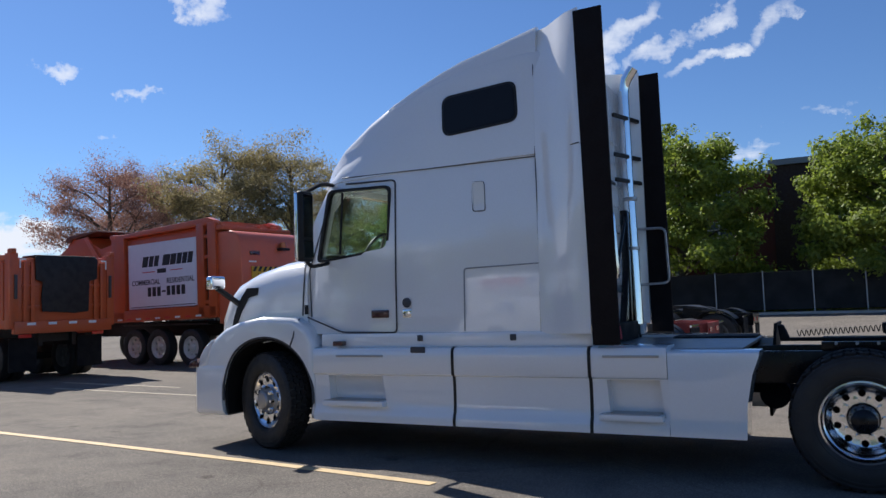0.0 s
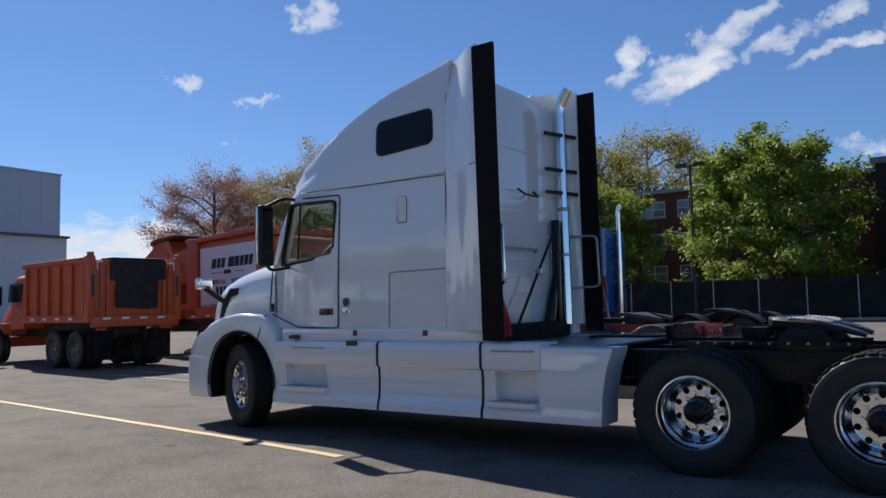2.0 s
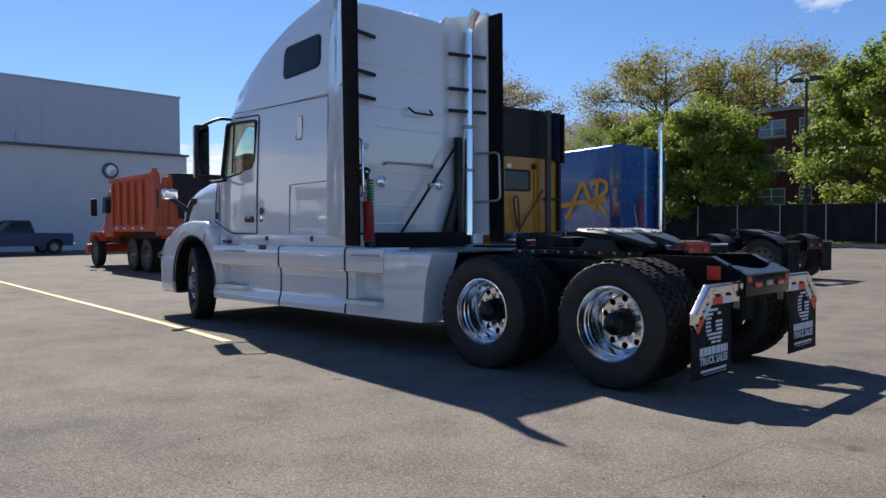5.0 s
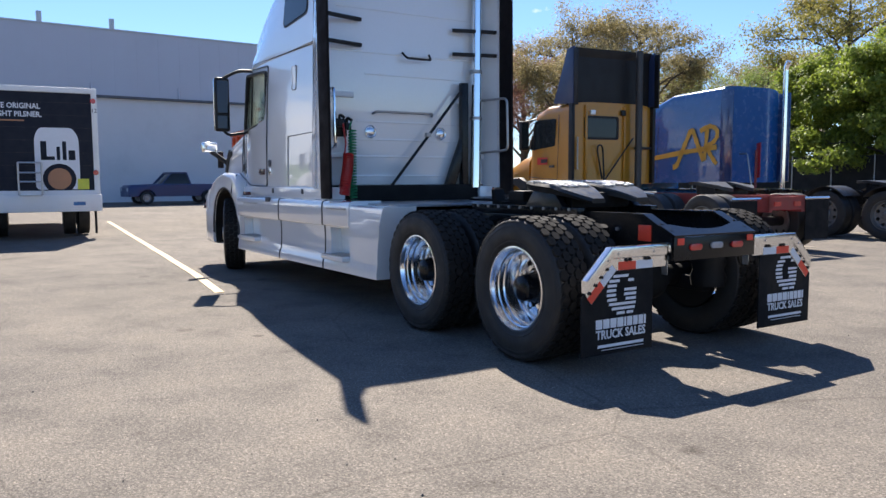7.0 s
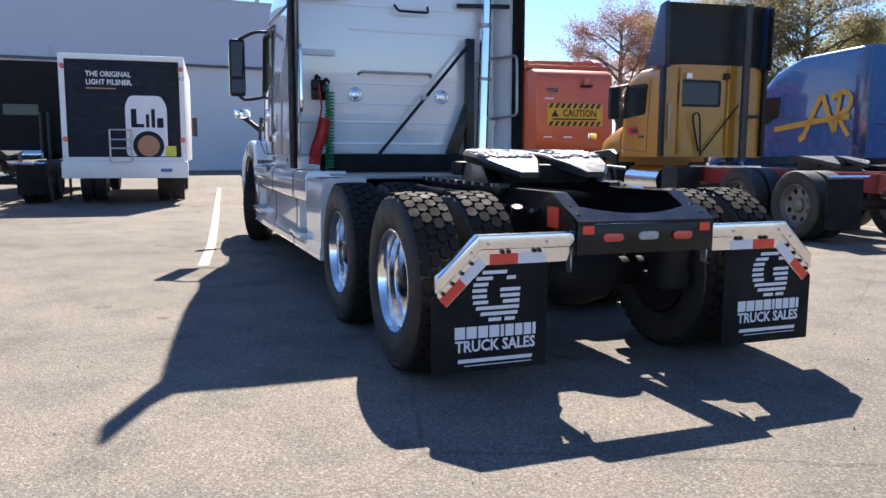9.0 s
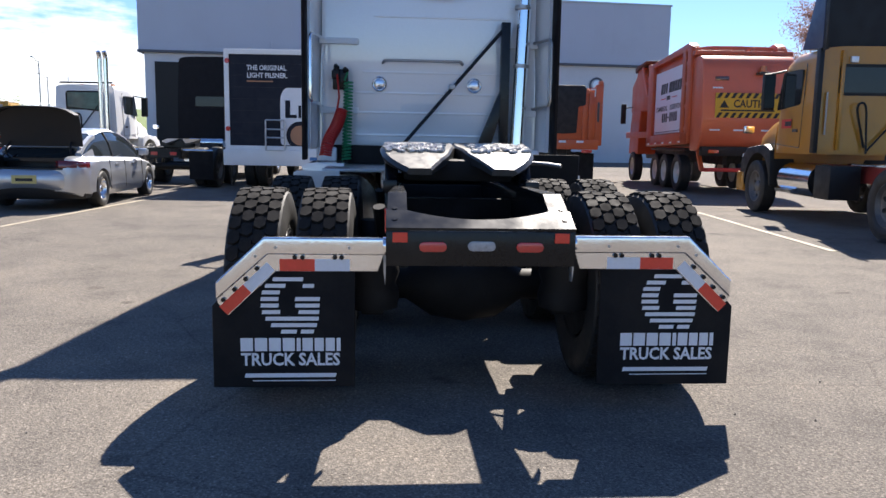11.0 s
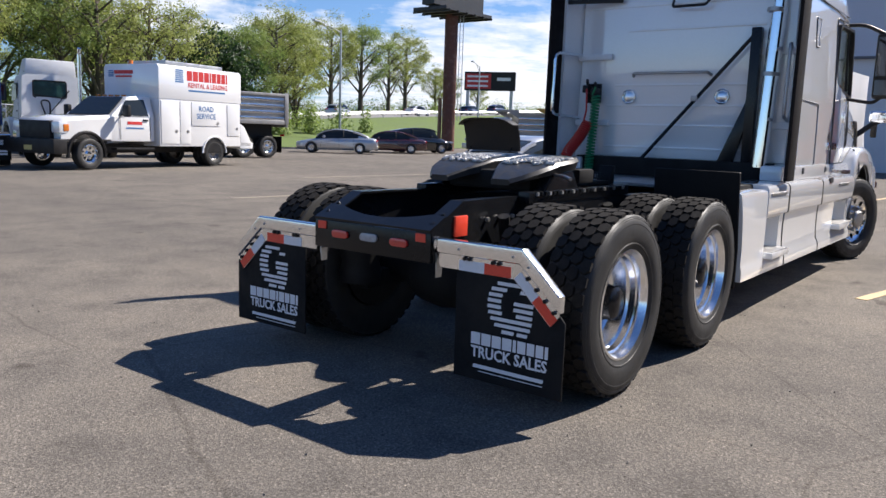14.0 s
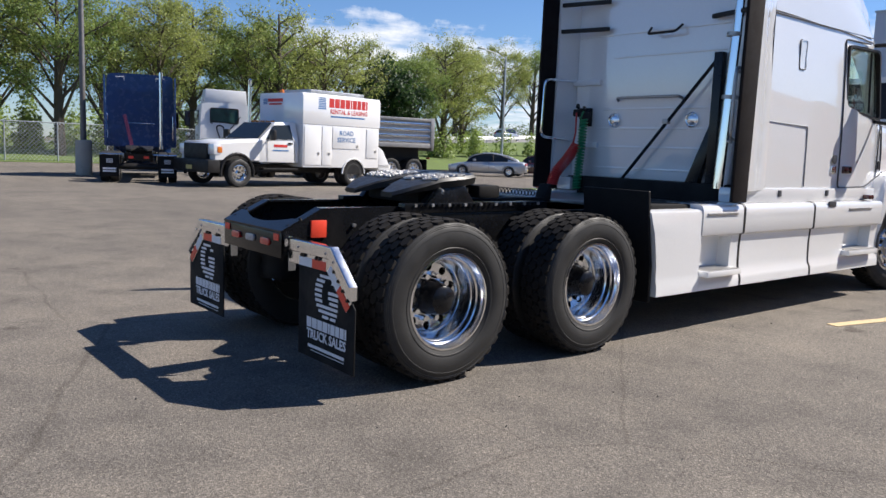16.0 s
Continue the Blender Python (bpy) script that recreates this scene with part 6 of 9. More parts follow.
for kind, x, y, s in ((SPRING_B, -74, -88, 1.3), (SPRING, -84, -88, 1.3), (SPRING_B, -93, -90, 1.4), (THIN, -100, -90, 1.2), (SPRING, -107, -92, 1.3), (SPRING_B, -66, -88, 1.15), (SPRING, -58, -88, 1.2), (SPRING, -116, -92, 0.8),
                      (SPRING_B, -125, -96, 0.8), (SPRING, -136, -96, 0.7), (SPRING_B, -50, -90, 1.2), (SPRING, -40, -88, 1.2), (SPRING, -30, -86, 1.2), (SPRING_B, -20, -80, 1.2), (SPRING, -10, -78, 1.2), (SPRING_B, 2, -76, 1.2), (SPRING, 14, -70, 1.2), (SPRING_B, -2, -62, 1.0)):
    plant(kind, x, y, woods.uniform(0, 360), s, road_z(x) * 0.9)


def scrub(name, label, leaf, x0, x1, y0, y1, h, count, seed, base=lambda x: 0.0):
    """Low bushes and undergrowth as one mass of leaves."""
    rng = random.Random(seed)
    verts, faces = [], []
    humps = [(rng.uniform(x0, x1), rng.uniform(y0, y1), rng.uniform(0.5, 1.0) * h, rng.uniform(0.9, 2.2)) for _ in range(int(abs(x1 - x0) * 1.3))]
    for _ in range(count):
        cx, cy, ch, cw = rng.choice(humps)
        d = Vector((rng.gauss(0, 1), rng.gauss(0, 1), abs(rng.gauss(0, 1)))).normalized() * rng.random() ** 0.4
        p = Vector((cx + d.x * cw, cy + d.y * cw, d.z * ch + 0.05 + base(cx)))
        s = rng.uniform(0.18, 0.42)
        n = (d + Vector((0, 0, 0.4)) + Vector((rng.gauss(0, 0.5), rng.gauss(0, 0.5), rng.gauss(0, 0.5)))).normalized()
        u = Matrix.Rotation(rng.uniform(0, 6.28), 3, n) @ n.orthogonal().normalized()
        v = n.cross(u)
        k = len(verts)
        verts += [p - u * s * 0.5, p + v * s * 0.3, p + u * s * 0.5, p - v * s * 0.3]
        faces.append((k, k + 1, k + 2, k + 3))
    me = bpy.data.meshes.new(name)
    me.from_pydata([tuple(v) for v in verts], [], faces)
    me.materials.append(leaf)
    return tagged(new(name, me), label, "bushes", "", "stuff")


scrub("undergrowth", "spring green undergrowth along the edge of the woods", LEAF_GREEN, -58, 22, -66, -54, 5.6, 70000, 61)
scrub("hedge", "green roadside scrub beyond the highway", LEAF_GREEN, -200, -30, -98, -87, 4.2, 34000, 62, lambda x: road_z(x) * 0.9)
scrub("far_scrub", "dark scrub under the trees behind the fence", LEAF_MAPLE, -60, 35, 50.5, 56, 4.2, 34000, 63)
scrub("far_hedge", "far green tree line beside the warehouse", LEAF_SPRING, -75, -50, 22, 33, 4.0, 9000, 64)

# ---- other vehicles; each faces -x in its own space, with its wheels on z = 0 ----
ORANGE = mat("orange_paint", (0.50, 0.085, 0.020), 0.42, var=0.12, dirt=0.28, scale=1.6, coat=0.15)
ORANGE_PALE = mat("faded_orange_paint", (0.58, 0.125, 0.055), 0.40, var=0.10, dirt=0.18, scale=1.6, coat=0.2)
YELLOW = mat("yellow_paint", (0.43, 0.19, 0.012), 0.36, var=0.12, coat=0.3, dirt=0.28, scale=2)
BLUE = mat("blue_paint", (0.012, 0.095, 0.30), 0.25, var=0.08, coat=0.6, dirt=0.05)
NAVY = mat("navy_paint", (0.014, 0.045, 0.15), 0.25, var=0.08, coat=0.6)
RED_FRAME = mat("red_chassis_paint", (0.28, 0.035, 0.028), 0.5, var=0.2, dirt=0.4, scale=4)
SILVER = mat("silver_car_paint", (0.50, 0.515, 0.54), 0.36, 0.75, var=0.02, coat=0.6)
BLACK_CAR = mat("black_car_paint", (0.012, 0.012, 0.014), 0.18, var=0.05, coat=0.9)
MAROON_CAR = mat("maroon_car_paint", (0.06, 0.012, 0.014), 0.2, var=0.05, coat=0.9)
BLUE_CAR = mat("blue_pickup_paint", (0.020, 0.040, 0.125), 0.4, var=0.08, coat=0.15)
CAR_GLASS = mat("car_glass", (0.018, 0.022, 0.024), 0.05, var=0.1, spec=0.4)
AMBER_PRINT = mat("yellow_marker_paint", (0.66, 0.36, 0.04), 0.55, var=0.1)
BLUE_PRINT = mat("blue_print", (0.05, 0.16, 0.36), 0.5)
RED_PRINT = mat("red_print", (0.55, 0.035, 0.03), 0.5)
BLACK_PRINT = mat("black_print", (0.012, 0.012, 0.014), 0.55)
NIGHT_BLUE = mat("night_blue_print", (0.006, 0.008, 0.018), 0.6, var=0.1, spec=0.3)
COPPER_PRINT = mat("copper_print", (0.42, 0.20, 0.10), 0.55)
HAZARD_YELLOW = mat("hazard_yellow", (0.60, 0.36, 0.02), 0.5)
PLATE = mat("plate_enamel", (0.55, 0.45, 0.16), 0.5)
# dirty dull steel, kept dark so that the colour also carries the wheels' shade
DULL_SHADED_RIM = mat("dull_shaded_wheel_steel", (0.16, 0.155, 0.15), 0.5, 0.5, var=0.25, dirt=0.4, scale=6)
WHEEL_CACHE = {}


def plain_wheel(parent, x, y, z, r, w, side, rim=STEEL, holes=8):
    key = (round(r, 3), round(w, 3), rim.name, holes)
    if key not in WHEEL_CACHE:
        WHEEL_CACHE[key] = (tyre_mesh(r, w, 0), rim_mesh(r, w * 0.36, w * 0.10, holes, r * 0.075, 0.70, r * 0.16, rim),
                            finish("hub", lathe([(r * 0.2, w * 0.1), (r * 0.2, w * 0.2), (r * 0.14, w * 0.3), (0.001, w * 0.32)], 18), rim))
    ty, ri, hb = WHEEL_CACHE[key]
    wh = child("wheel", ri, parent, pose(x, y, z, 0, 0, 180 if side < 0 else 0))
    child("tyre", ty, wh)
    child("hub", hb, wh)
    return wh


def tractor(at, name, label, paint, cab_back, cab_len, hood_len, roof, chassis, tail, day=True, half=1.06, seat=1.18, lift=0.0, stack_side=1, group=""):
    """A parked tractor unit. cab_back: x of the cab's rear wall; roof: z of the roof; tail: x of the frame's end; the drive axles stand before the tail."""
    t = thing(name, label, "truck", group, at=at)
    x1, x0 = cab_back, cab_back - cab_len
    nose = x0 - hood_len
    glass_z = min(roof - 0.25, 2.62)
    rings = [cab_ring(x0 - 0.30, half * 0.78, seat, 1.75, 1.95), cab_ring(x0 - 0.05, half * 0.93, seat, 2.2, 2.42), cab_ring(x0 + 0.18, half * 0.97, seat, min(roof - 0.2, 2.62), min(roof, 2.84)), cab_ring(x0 + 0.6, half, seat, roof - 0.22 if not day else 2.74, roof if not day else 2.95), cab_ring(x1, half, seat, roof - 0.2 if not day else 2.76, roof if not day else 2.95)]
    if not day:
        rings = rings[:3] + [cab_ring(x0 + 0.75, half, seat, (2.7 + roof) / 2 - 0.2, (2.84 + roof) / 2 + 0.08), cab_ring(x0 + 1.6, half, seat, roof - 0.28, roof - 0.06), cab_ring(x1, half, seat, roof - 0.2, roof)]
    part("cab", loft(rings), paint, t, smooth=38)
    part("windshield", loft([[(x0 - 0.26 + 0.12 * y * y, y, 1.98), (x0 - 0.24 + 0.12 * y * y, y, 1.98), (x0 + 0.10 + 0.12 * y * y, y, 2.62), (x0 + 0.08 + 0.12 * y * y, y, 2.62)] for y in [k / 6 * half * 0.84 for k in range(-6, 7)]]), CAR_GLASS, t)
    for s in (-1, 1):
        win = rounded([(x0 + 0.22, glass_z), (x0 + 1.0, glass_z), (x0 + 1.0, 2.02), (x0 + 0.02, 1.95)], 0.07)
        part("side_window", prism(win, *span(half * 0.90, half * 0.985, s)), CAR_GLASS, t)
        part("door_gap", tube(bend([(x0 - 0.05, s * half * 0.985, 1.35), (x0 + 1.12, s * half * 1.002, 1.28), (x0 + 1.12, s * half * 0.97, glass_z + 0.08)], 0.05), 0.008, 5), DARK_GREY, t)
        part("door_handle", boxes((x0 + 0.82, x0 + 1.0, *span(half * 0.99, half * 1.015, s), 1.55, 1.60)), DARK_GREY, t)
        mir = part("mirror", softened(boxes((x0 - 0.02, x0 + 0.10, s * 1.32 - 0.11, s * 1.32 + 0.11, 1.95, 2.62)), 0.04), BLACK_PLASTIC, t)
        part("mirror_glass", boxes((x0 + 0.10, x0 + 0.106, s * 1.32 - 0.09, s * 1.32 + 0.09, 2.0, 2.58)), MIRROR, mir)
        part("mirror_arm", tube([(x0 + 0.2, s * half * 0.93, 2.66), (x0 + 0.04, s * 1.32, 2.60)], 0.02, 6), BLACK_PLASTIC, t)
        fx = nose + hood_len * 0.55
        arch = cyl((fx, -2, 0.55), (fx, 2, 0.55), 0.62, 28)
        fend = prism([(nose + 0.05, 0.75), (nose + 0.1, 1.05), (nose + 0.4, 1.28), (fx + 0.3, 1.34), (x0 - 0.2, 1.24), (x0 - 0.12, 0.55), (nose + 0.4, 0.45)], *span(0.62, 1.12, s))
        part("fender", carve(softened(fend, 0.05, 2, 50), arch), paint if paint is not YELLOW else BLACK_PLASTIC, t)
        plain_wheel(t, fx, s * 1.02, 0.52, 0.52, 0.27, s, CHROME if paint is not YELLOW else DULL_SHADED_RIM)
        part("headlamp", softened(boxes((nose + 0.02, nose + 0.22, *span(0.72, 1.08, s), 0.95, 1.15)), 0.04), CLEAR_LENS, t)
        part("step", boxes((x0 + 0.15, x0 + 0.85, *span(0.85, 1.12, s), 0.48, 0.54)), ALUMINIUM, t)
        part("fuel_tank", tube([(x0 + 0.2, s * 0.82, 0.72), (x1 - 0.1, s * 0.82, 0.72)], 0.29, 18), ALUMINIUM, t)
        part("frame_rail", boxes((nose + 0.4, tail, *span(0.36, 0.44, s), 0.72, 1.0)), chassis, t)
        part("hood_mirror", softened(boxes((nose + 0.3, nose + 0.42, s * 1.1 - 0.1, s * 1.1 + 0.1, 1.55, 1.7)), 0.03), CHROME, t)
    part("hood", loft([[(x, y, z) for y, z in ([(w, 0.95)] + superround(w, 0.95 + (h - 0.95) * 0.5, h, 3.2, 6) + [(-a, b) for a, b in superround(w, 0.95 + (h - 0.95) * 0.5, h, 3.2, 6)[-2::-1]] + [(-w, 0.95)])]
                       for x, w, h in ((x0 - 0.18, half * 0.9, 1.98), (x0 - hood_len * 0.45, half * 0.82, 1.86), (nose + 0.35, half * 0.72, 1.66), (nose + 0.05, half * 0.62, 1.30))]), paint, t, smooth=45)
    part("grille", softened(boxes((nose, nose + 0.1, -0.52, 0.52, 0.7, 1.3)), 0.03), BLACK_PLASTIC, t)
    part("bumper", softened(boxes((nose - 0.08, nose + 0.32, -1.14, 1.14, 0.38, 0.78)), 0.06), paint, t)
    part("cross_member", boxes((tail - 0.08, tail, -0.44, 0.44, 0.76, 0.98)), chassis, t)
    part("deck_plate", boxes((cab_back + 0.1, cab_back + 0.9, -0.5, 0.5, 1.0, 1.03)), ALUMINIUM, t)
    for xa in (tail - 0.75, tail - 2.1):
        part("axle", cyl((xa, -0.9, 0.52), (xa, 0.9, 0.52), 0.09, 12), BLACK_PLASTIC, t)
        for s in (-1, 1):
            plain_wheel(t, xa, s * 1.07, 0.52, 0.52, 0.27, s, DULL_SHADED_RIM)
            plain_wheel(t, xa, s * 0.75, 0.52, 0.52, 0.27, s, STEEL)
    fw = prism(rounded([(-0.5, -0.36), (-0.2, -0.45), (0.35, -0.43), (0.5, -0.25), (0.1, -0.04), (0.1, 0.04), (0.5, 0.25), (0.35, 0.43), (-0.2, 0.45), (-0.5, 0.36)], 0.04, 2), 0, 0.06, "z")
    for v in fw.verts:
        if v.co.x > 0.1:
            v.co.z -= (v.co.x - 0.1) * 0.3
    part("fifth_wheel", moved(fw, pose(tail - 1.42, 0, 1.17)), GREASE, t)
    part("fifth_wheel_stand", boxes((tail - 1.65, tail - 1.2, -0.42, 0.42, 1.0, 1.17)), BLACK_GLOSS, t)
    for s in (-1, 1):
        part("flap_bar", tube([(tail - 0.1, s * 0.45, 0.95), (tail - 0.1, s * 1.2, 0.95)], 0.02, 6), ALUMINIUM, t)
        part("mud_flap", boxes((tail - 0.12, tail - 0.10, *span(0.6, 1.2, s), 0.22, 0.92)), RUBBER_FLAP, t)
        part("tail_lamp", boxes((tail, tail + 0.015, *span(0.16, 0.32, s), 0.82, 0.90)), RED_LENS, t)
    return t


def yellow_tractor():
    at = pose(-7.70, 7.80, 0, 0, 0, -5.3)
    t = tractor(at, "day_cab_truck", "yellow day-cab tractor with black roof fairing and red chassis", YELLOW, 0, 1.55, 1.75, 2.95, RED_FRAME, 4.6, half=1.15)
    # open-backed roof deflector
    for s in (-1, 1):
        part("deflector_side", softened(prism([(-0.62, 2.94), (-0.42, 3.35), (-0.12, 4.05), (0.10, 4.09), (0.12, 2.90), (0.0, 2.90)], *span(1.08, 1.14, s)), 0.01), mat("deep_blue_panel", (0.02, 0.035, 0.09), 0.4), t)
        part("deflector_edge", softened(boxes((0.10, 0.24, *span(1.09, 1.13, s), 2.86, 4.04)), 0.01), BLACK_PLASTIC, t)
    part("roof_deflector", loft([[(-0.60, y, 2.94), (-0.40, y, 3.38), (-0.12, y, 4.07), (0.0, y, 4.09), (0.0, y, 4.04), (-0.32, y, 3.33), (-0.50, y, 2.94)] for y in (-1.1, 0, 1.1)]), BLACK_PLASTIC, t, "black deflector, hollow behind")
    part("deflector_back", boxes((-0.10, -0.06, -1.1, 1.1, 2.94, 4.0)), BLACK_PLASTIC, t)
    part("rear_window", prism(rounded([(-0.72, 2.20), (-0.72, 2.61), (0.12, 2.61), (0.12, 2.20)], 0.06), -0.02, 0.012, "x"), CAR_GLASS, t)
    for s in (-1, 1):
        part("corner_strip", softened(boxes((-0.03, 0.10, *span(1.08, 1.155, s), 1.2, 2.9)), 0.01), BLACK_PLASTIC, t)
    part("stack_brace", tube([(0.06, 0.55, 2.2), (0.06, -0.25, 1.25)], 0.016, 6), BLACK_PLASTIC, t)
    part("battery_box", softened(boxes((0.0, 0.55, -1.05, -0.55, 0.45, 1.0)), 0.02), BLACK_PLASTIC, t)
    part("rear_window_frame", carve(prism(rounded([(-0.77, 2.15), (-0.77, 2.66), (0.17, 2.66), (0.17, 2.15)], 0.07), -0.02, 0.02, "x"), prism(rounded([(-0.72, 2.20), (-0.72, 2.61), (0.12, 2.61), (0.12, 2.20)], 0.06), -0.1, 0.1, "x")), BLACK_PLASTIC, t)
    part("exhaust_pipe", tube([(0.20, 0.58, 1.1), (0.20, 0.58, 4.08)], 0.075, 14), POLE_DARK, t)
    part("rear_rib", softened(boxes((-0.01, 0.05, 0.30, 0.36, 1.25, 2.88)), 0.01), YELLOW, t)
    part("rear_rib", softened(boxes((-0.01, 0.05, -0.76, -0.70, 1.25, 2.88)), 0.01), YELLOW, t)
    part("back_shelf", softened(boxes((0.0, 0.16, 0.62, 1.0, 1.95, 2.0)), 0.01), BLACK_PLASTIC, t)
    part("cab_lamp", softened(boxes((0.0, 0.06, -0.62, -0.50, 2.68, 2.78)), 0.01), CLEAR_LENS, t)
    part("cab_lamp", softened(boxes((0.0, 0.06, 0.22, 0.34, 2.68, 2.80)), 0.01), BLACK_PLASTIC, t)
    part("air_hose", tube(bend([(0.05, -0.30, 1.3), (0.12, -0.52, 2.0), (0.12, -0.35, 2.05), (0.10, -0.28, 1.2)], 0.2), 0.02, 6), BLACK_PLASTIC, t)
    part("grab_rail", tube([(0.04, -0.96, 1.5), (0.04, -0.96, 2.2)], 0.016, 6), STEEL, t)
    part("door_mark", boxes((-1.20, -0.80, -1.162, -1.155, 1.62, 1.78)), RED_PRINT, t)
    part("door_mark_bar", boxes((-1.05, -0.80, -1.165, -1.162, 1.66, 1.74)), BLACK_PRINT, t)
    return t


def blue_tractor():
    at = pose(-7.9, 12.9, 0, 0, 0, -3)
    t = tractor(at, "sleeper_truck", "dusty blue sleeper tractor with yellow letters on its side", BLUE, 0, 3.3, 1.7, 3.62, BLACK_GLOSS, 5.05, day=False, half=1.10)
    for s in (-1, 1):
        part("side_extender", softened(boxes((-0.02, 0.34, *span(1.06, 1.10, s), 1.2, 3.5)), 0.01), NAVY, t)
    def stroke(path, w):
        """A loose brush stroke on the truck's side."""
        path = bend([(x, -1.116, z) for x, z in path], 0.18, 6)
        bm = bmesh.new()
        rows = []
        for i, q in enumerate(path):
            d = (path[min(i + 1, len(path) - 1)] - path[max(i - 1, 0)]).normalized()
            n = Vector((d.z, 0, -d.x)) * w * (0.5 + 0.08 * math.sin(i * 1.7))
            rows.append([q + n, q - n, q - n + Vector((0, 0.006, 0)), q + n + Vector((0, 0.006, 0))])
        part("painted_stroke", loft(rows, bm), AMBER_PRINT, t, "loose yellow brush stroke")

    stroke([(-1.58, 1.60), (-1.45, 1.60), (-1.2, 2.13), (-0.93, 2.62), (-0.74, 2.17), (-0.53, 1.74)], 0.13)
    stroke([(-2.41, 1.84), (-1.14, 1.99), (-0.12, 2.08)], 0.12)
    stroke([(-0.42, 2.62), (-0.46, 2.16), (-0.51, 1.76)], 0.11)
    stroke([(-0.66, 2.50), (-0.36, 2.64), (-0.09, 2.52), (-0.12, 2.26), (-0.45, 2.10), (-0.28, 1.85), (-0.11, 1.65)], 0.11)
    part("exhaust_pipe", tube(bend([(0.22, 1.02, 1.0), (0.22, 1.02, 4.15), (0.30, 1.02, 4.3)], 0.1), 0.07, 14), CHROME, t)
    part("rack", tube(bend([(0.7, -0.75, 1.0), (0.5, -0.72, 1.9), (0.25, -0.7, 1.9)], 0.05), 0.02, 6), STEEL, t)
    part("ladder_rail", tube([(0.35, -0.2, 1.0), (0.35, -0.2, 2.0)], 0.03, 6), RED_FRAME, t)
    for xa in (5.05 - 0.75, 5.05 - 2.1):
        for s in (-1, 1):
            part("quarter_fender", loft([[(xa + 0.60 * math.cos(a), s * 0.62, 0.52 + 0.60 * math.sin(a)), (xa + 0.60 * math.cos(a), s * 1.22, 0.52 + 0.60 * math.sin(a)), (xa + 0.58 * math.cos(a), s * 1.22, 0.52 + 0.58 * math.sin(a)), (xa + 0.58 * math.cos(a), s * 0.62, 0.52 + 0.58 * math.sin(a))] for a in [radians(40 + 100 * k / 10) for k in range(11)]]), BLACK_PLASTIC, t)
    part("air_hose", tube([(0.1 + 0.05 * math.cos(k), 0.2 + 0.05 * math.sin(k), 2.2 - 0.006 * k) for k in range(0, 150, 1)], 0.012, 4), RED_HOSE, t)
    return t


def navy_tractor():
    at = pose(-5.76, -23.97, 0, 0, 0, 71)
    t = tractor(at, "sleeper_truck", "navy blue sleeper tractor seen from behind, near a lamp pole", NAVY, -1.2, 3.2, 1.7, 3.86, BLACK_GLOSS, 2.6, day=False, half=1.22)
    for s in (-1, 1):
        part("side_extender", softened(boxes((-1.22, -0.86, *span(1.19, 1.25, s), 1.2, 3.76)), 0.01), NAVY, t)
        part("grab_rail", tube(bend([(-1.18, s * 1.12, 1.45), (-1.05, s * 1.14, 1.47), (-1.05, s * 1.14, 2.35), (-1.18, s * 1.12, 2.37)], 0.04), 0.018, 6), CHROME, t)
        part("roof_bracket", tube(bend([(-1.17, s * 0.55, 3.60), (-1.15, s * 0.55, 3.72), (-1.15, s * 0.85, 3.72)], 0.02), 0.012, 5), WHITE_DULL, t)
        for k in range(5):
            part("print_stripe", boxes((2.50, 2.505, s * 0.9 - 0.1, s * 0.9 + 0.1, 0.66 + 0.03 * k, 0.675 + 0.03 * k)), PRINT_WHITE, t)
        part("print_bar", boxes((2.50, 2.505, s * 0.9 - 0.2, s * 0.9 + 0.2, 0.44, 0.50)), PRINT_WHITE, t)
        part("print_bar", boxes((2.50, 2.505, s * 0.9 - 0.2, s * 0.9 + 0.2, 0.36, 0.41)), PRINT_WHITE, t)
    part("exhaust_pipe", tube([(-1.0, 0.72, 1.1), (-1.0, 0.72, 3.95)], 0.07, 14), CHROME, t)
    part("air_hose", tube([(-1.05 + 0.05 * math.cos(k * 0.8), -0.55 + 0.0016 * k + 0.06 * math.sin(k * 0.8), 2.35 - 0.0075 * k) for k in range(0, 150)], 0.014, 4), mat("pink_hose", (0.5, 0.10, 0.16), 0.4), t)
    part("step_rail", tube([(-1.16, -0.45, 2.05), (-1.16, 0.50, 2.05)], 0.014, 6), CHROME, t)
    for z in (3.25, 2.9, 2.6, 2.3, 1.7):
        part("pressed_rib", boxes((-1.2, -1.185, -0.8, 0.55, z - 0.015, z + 0.015)), NAVY, t)
    return t


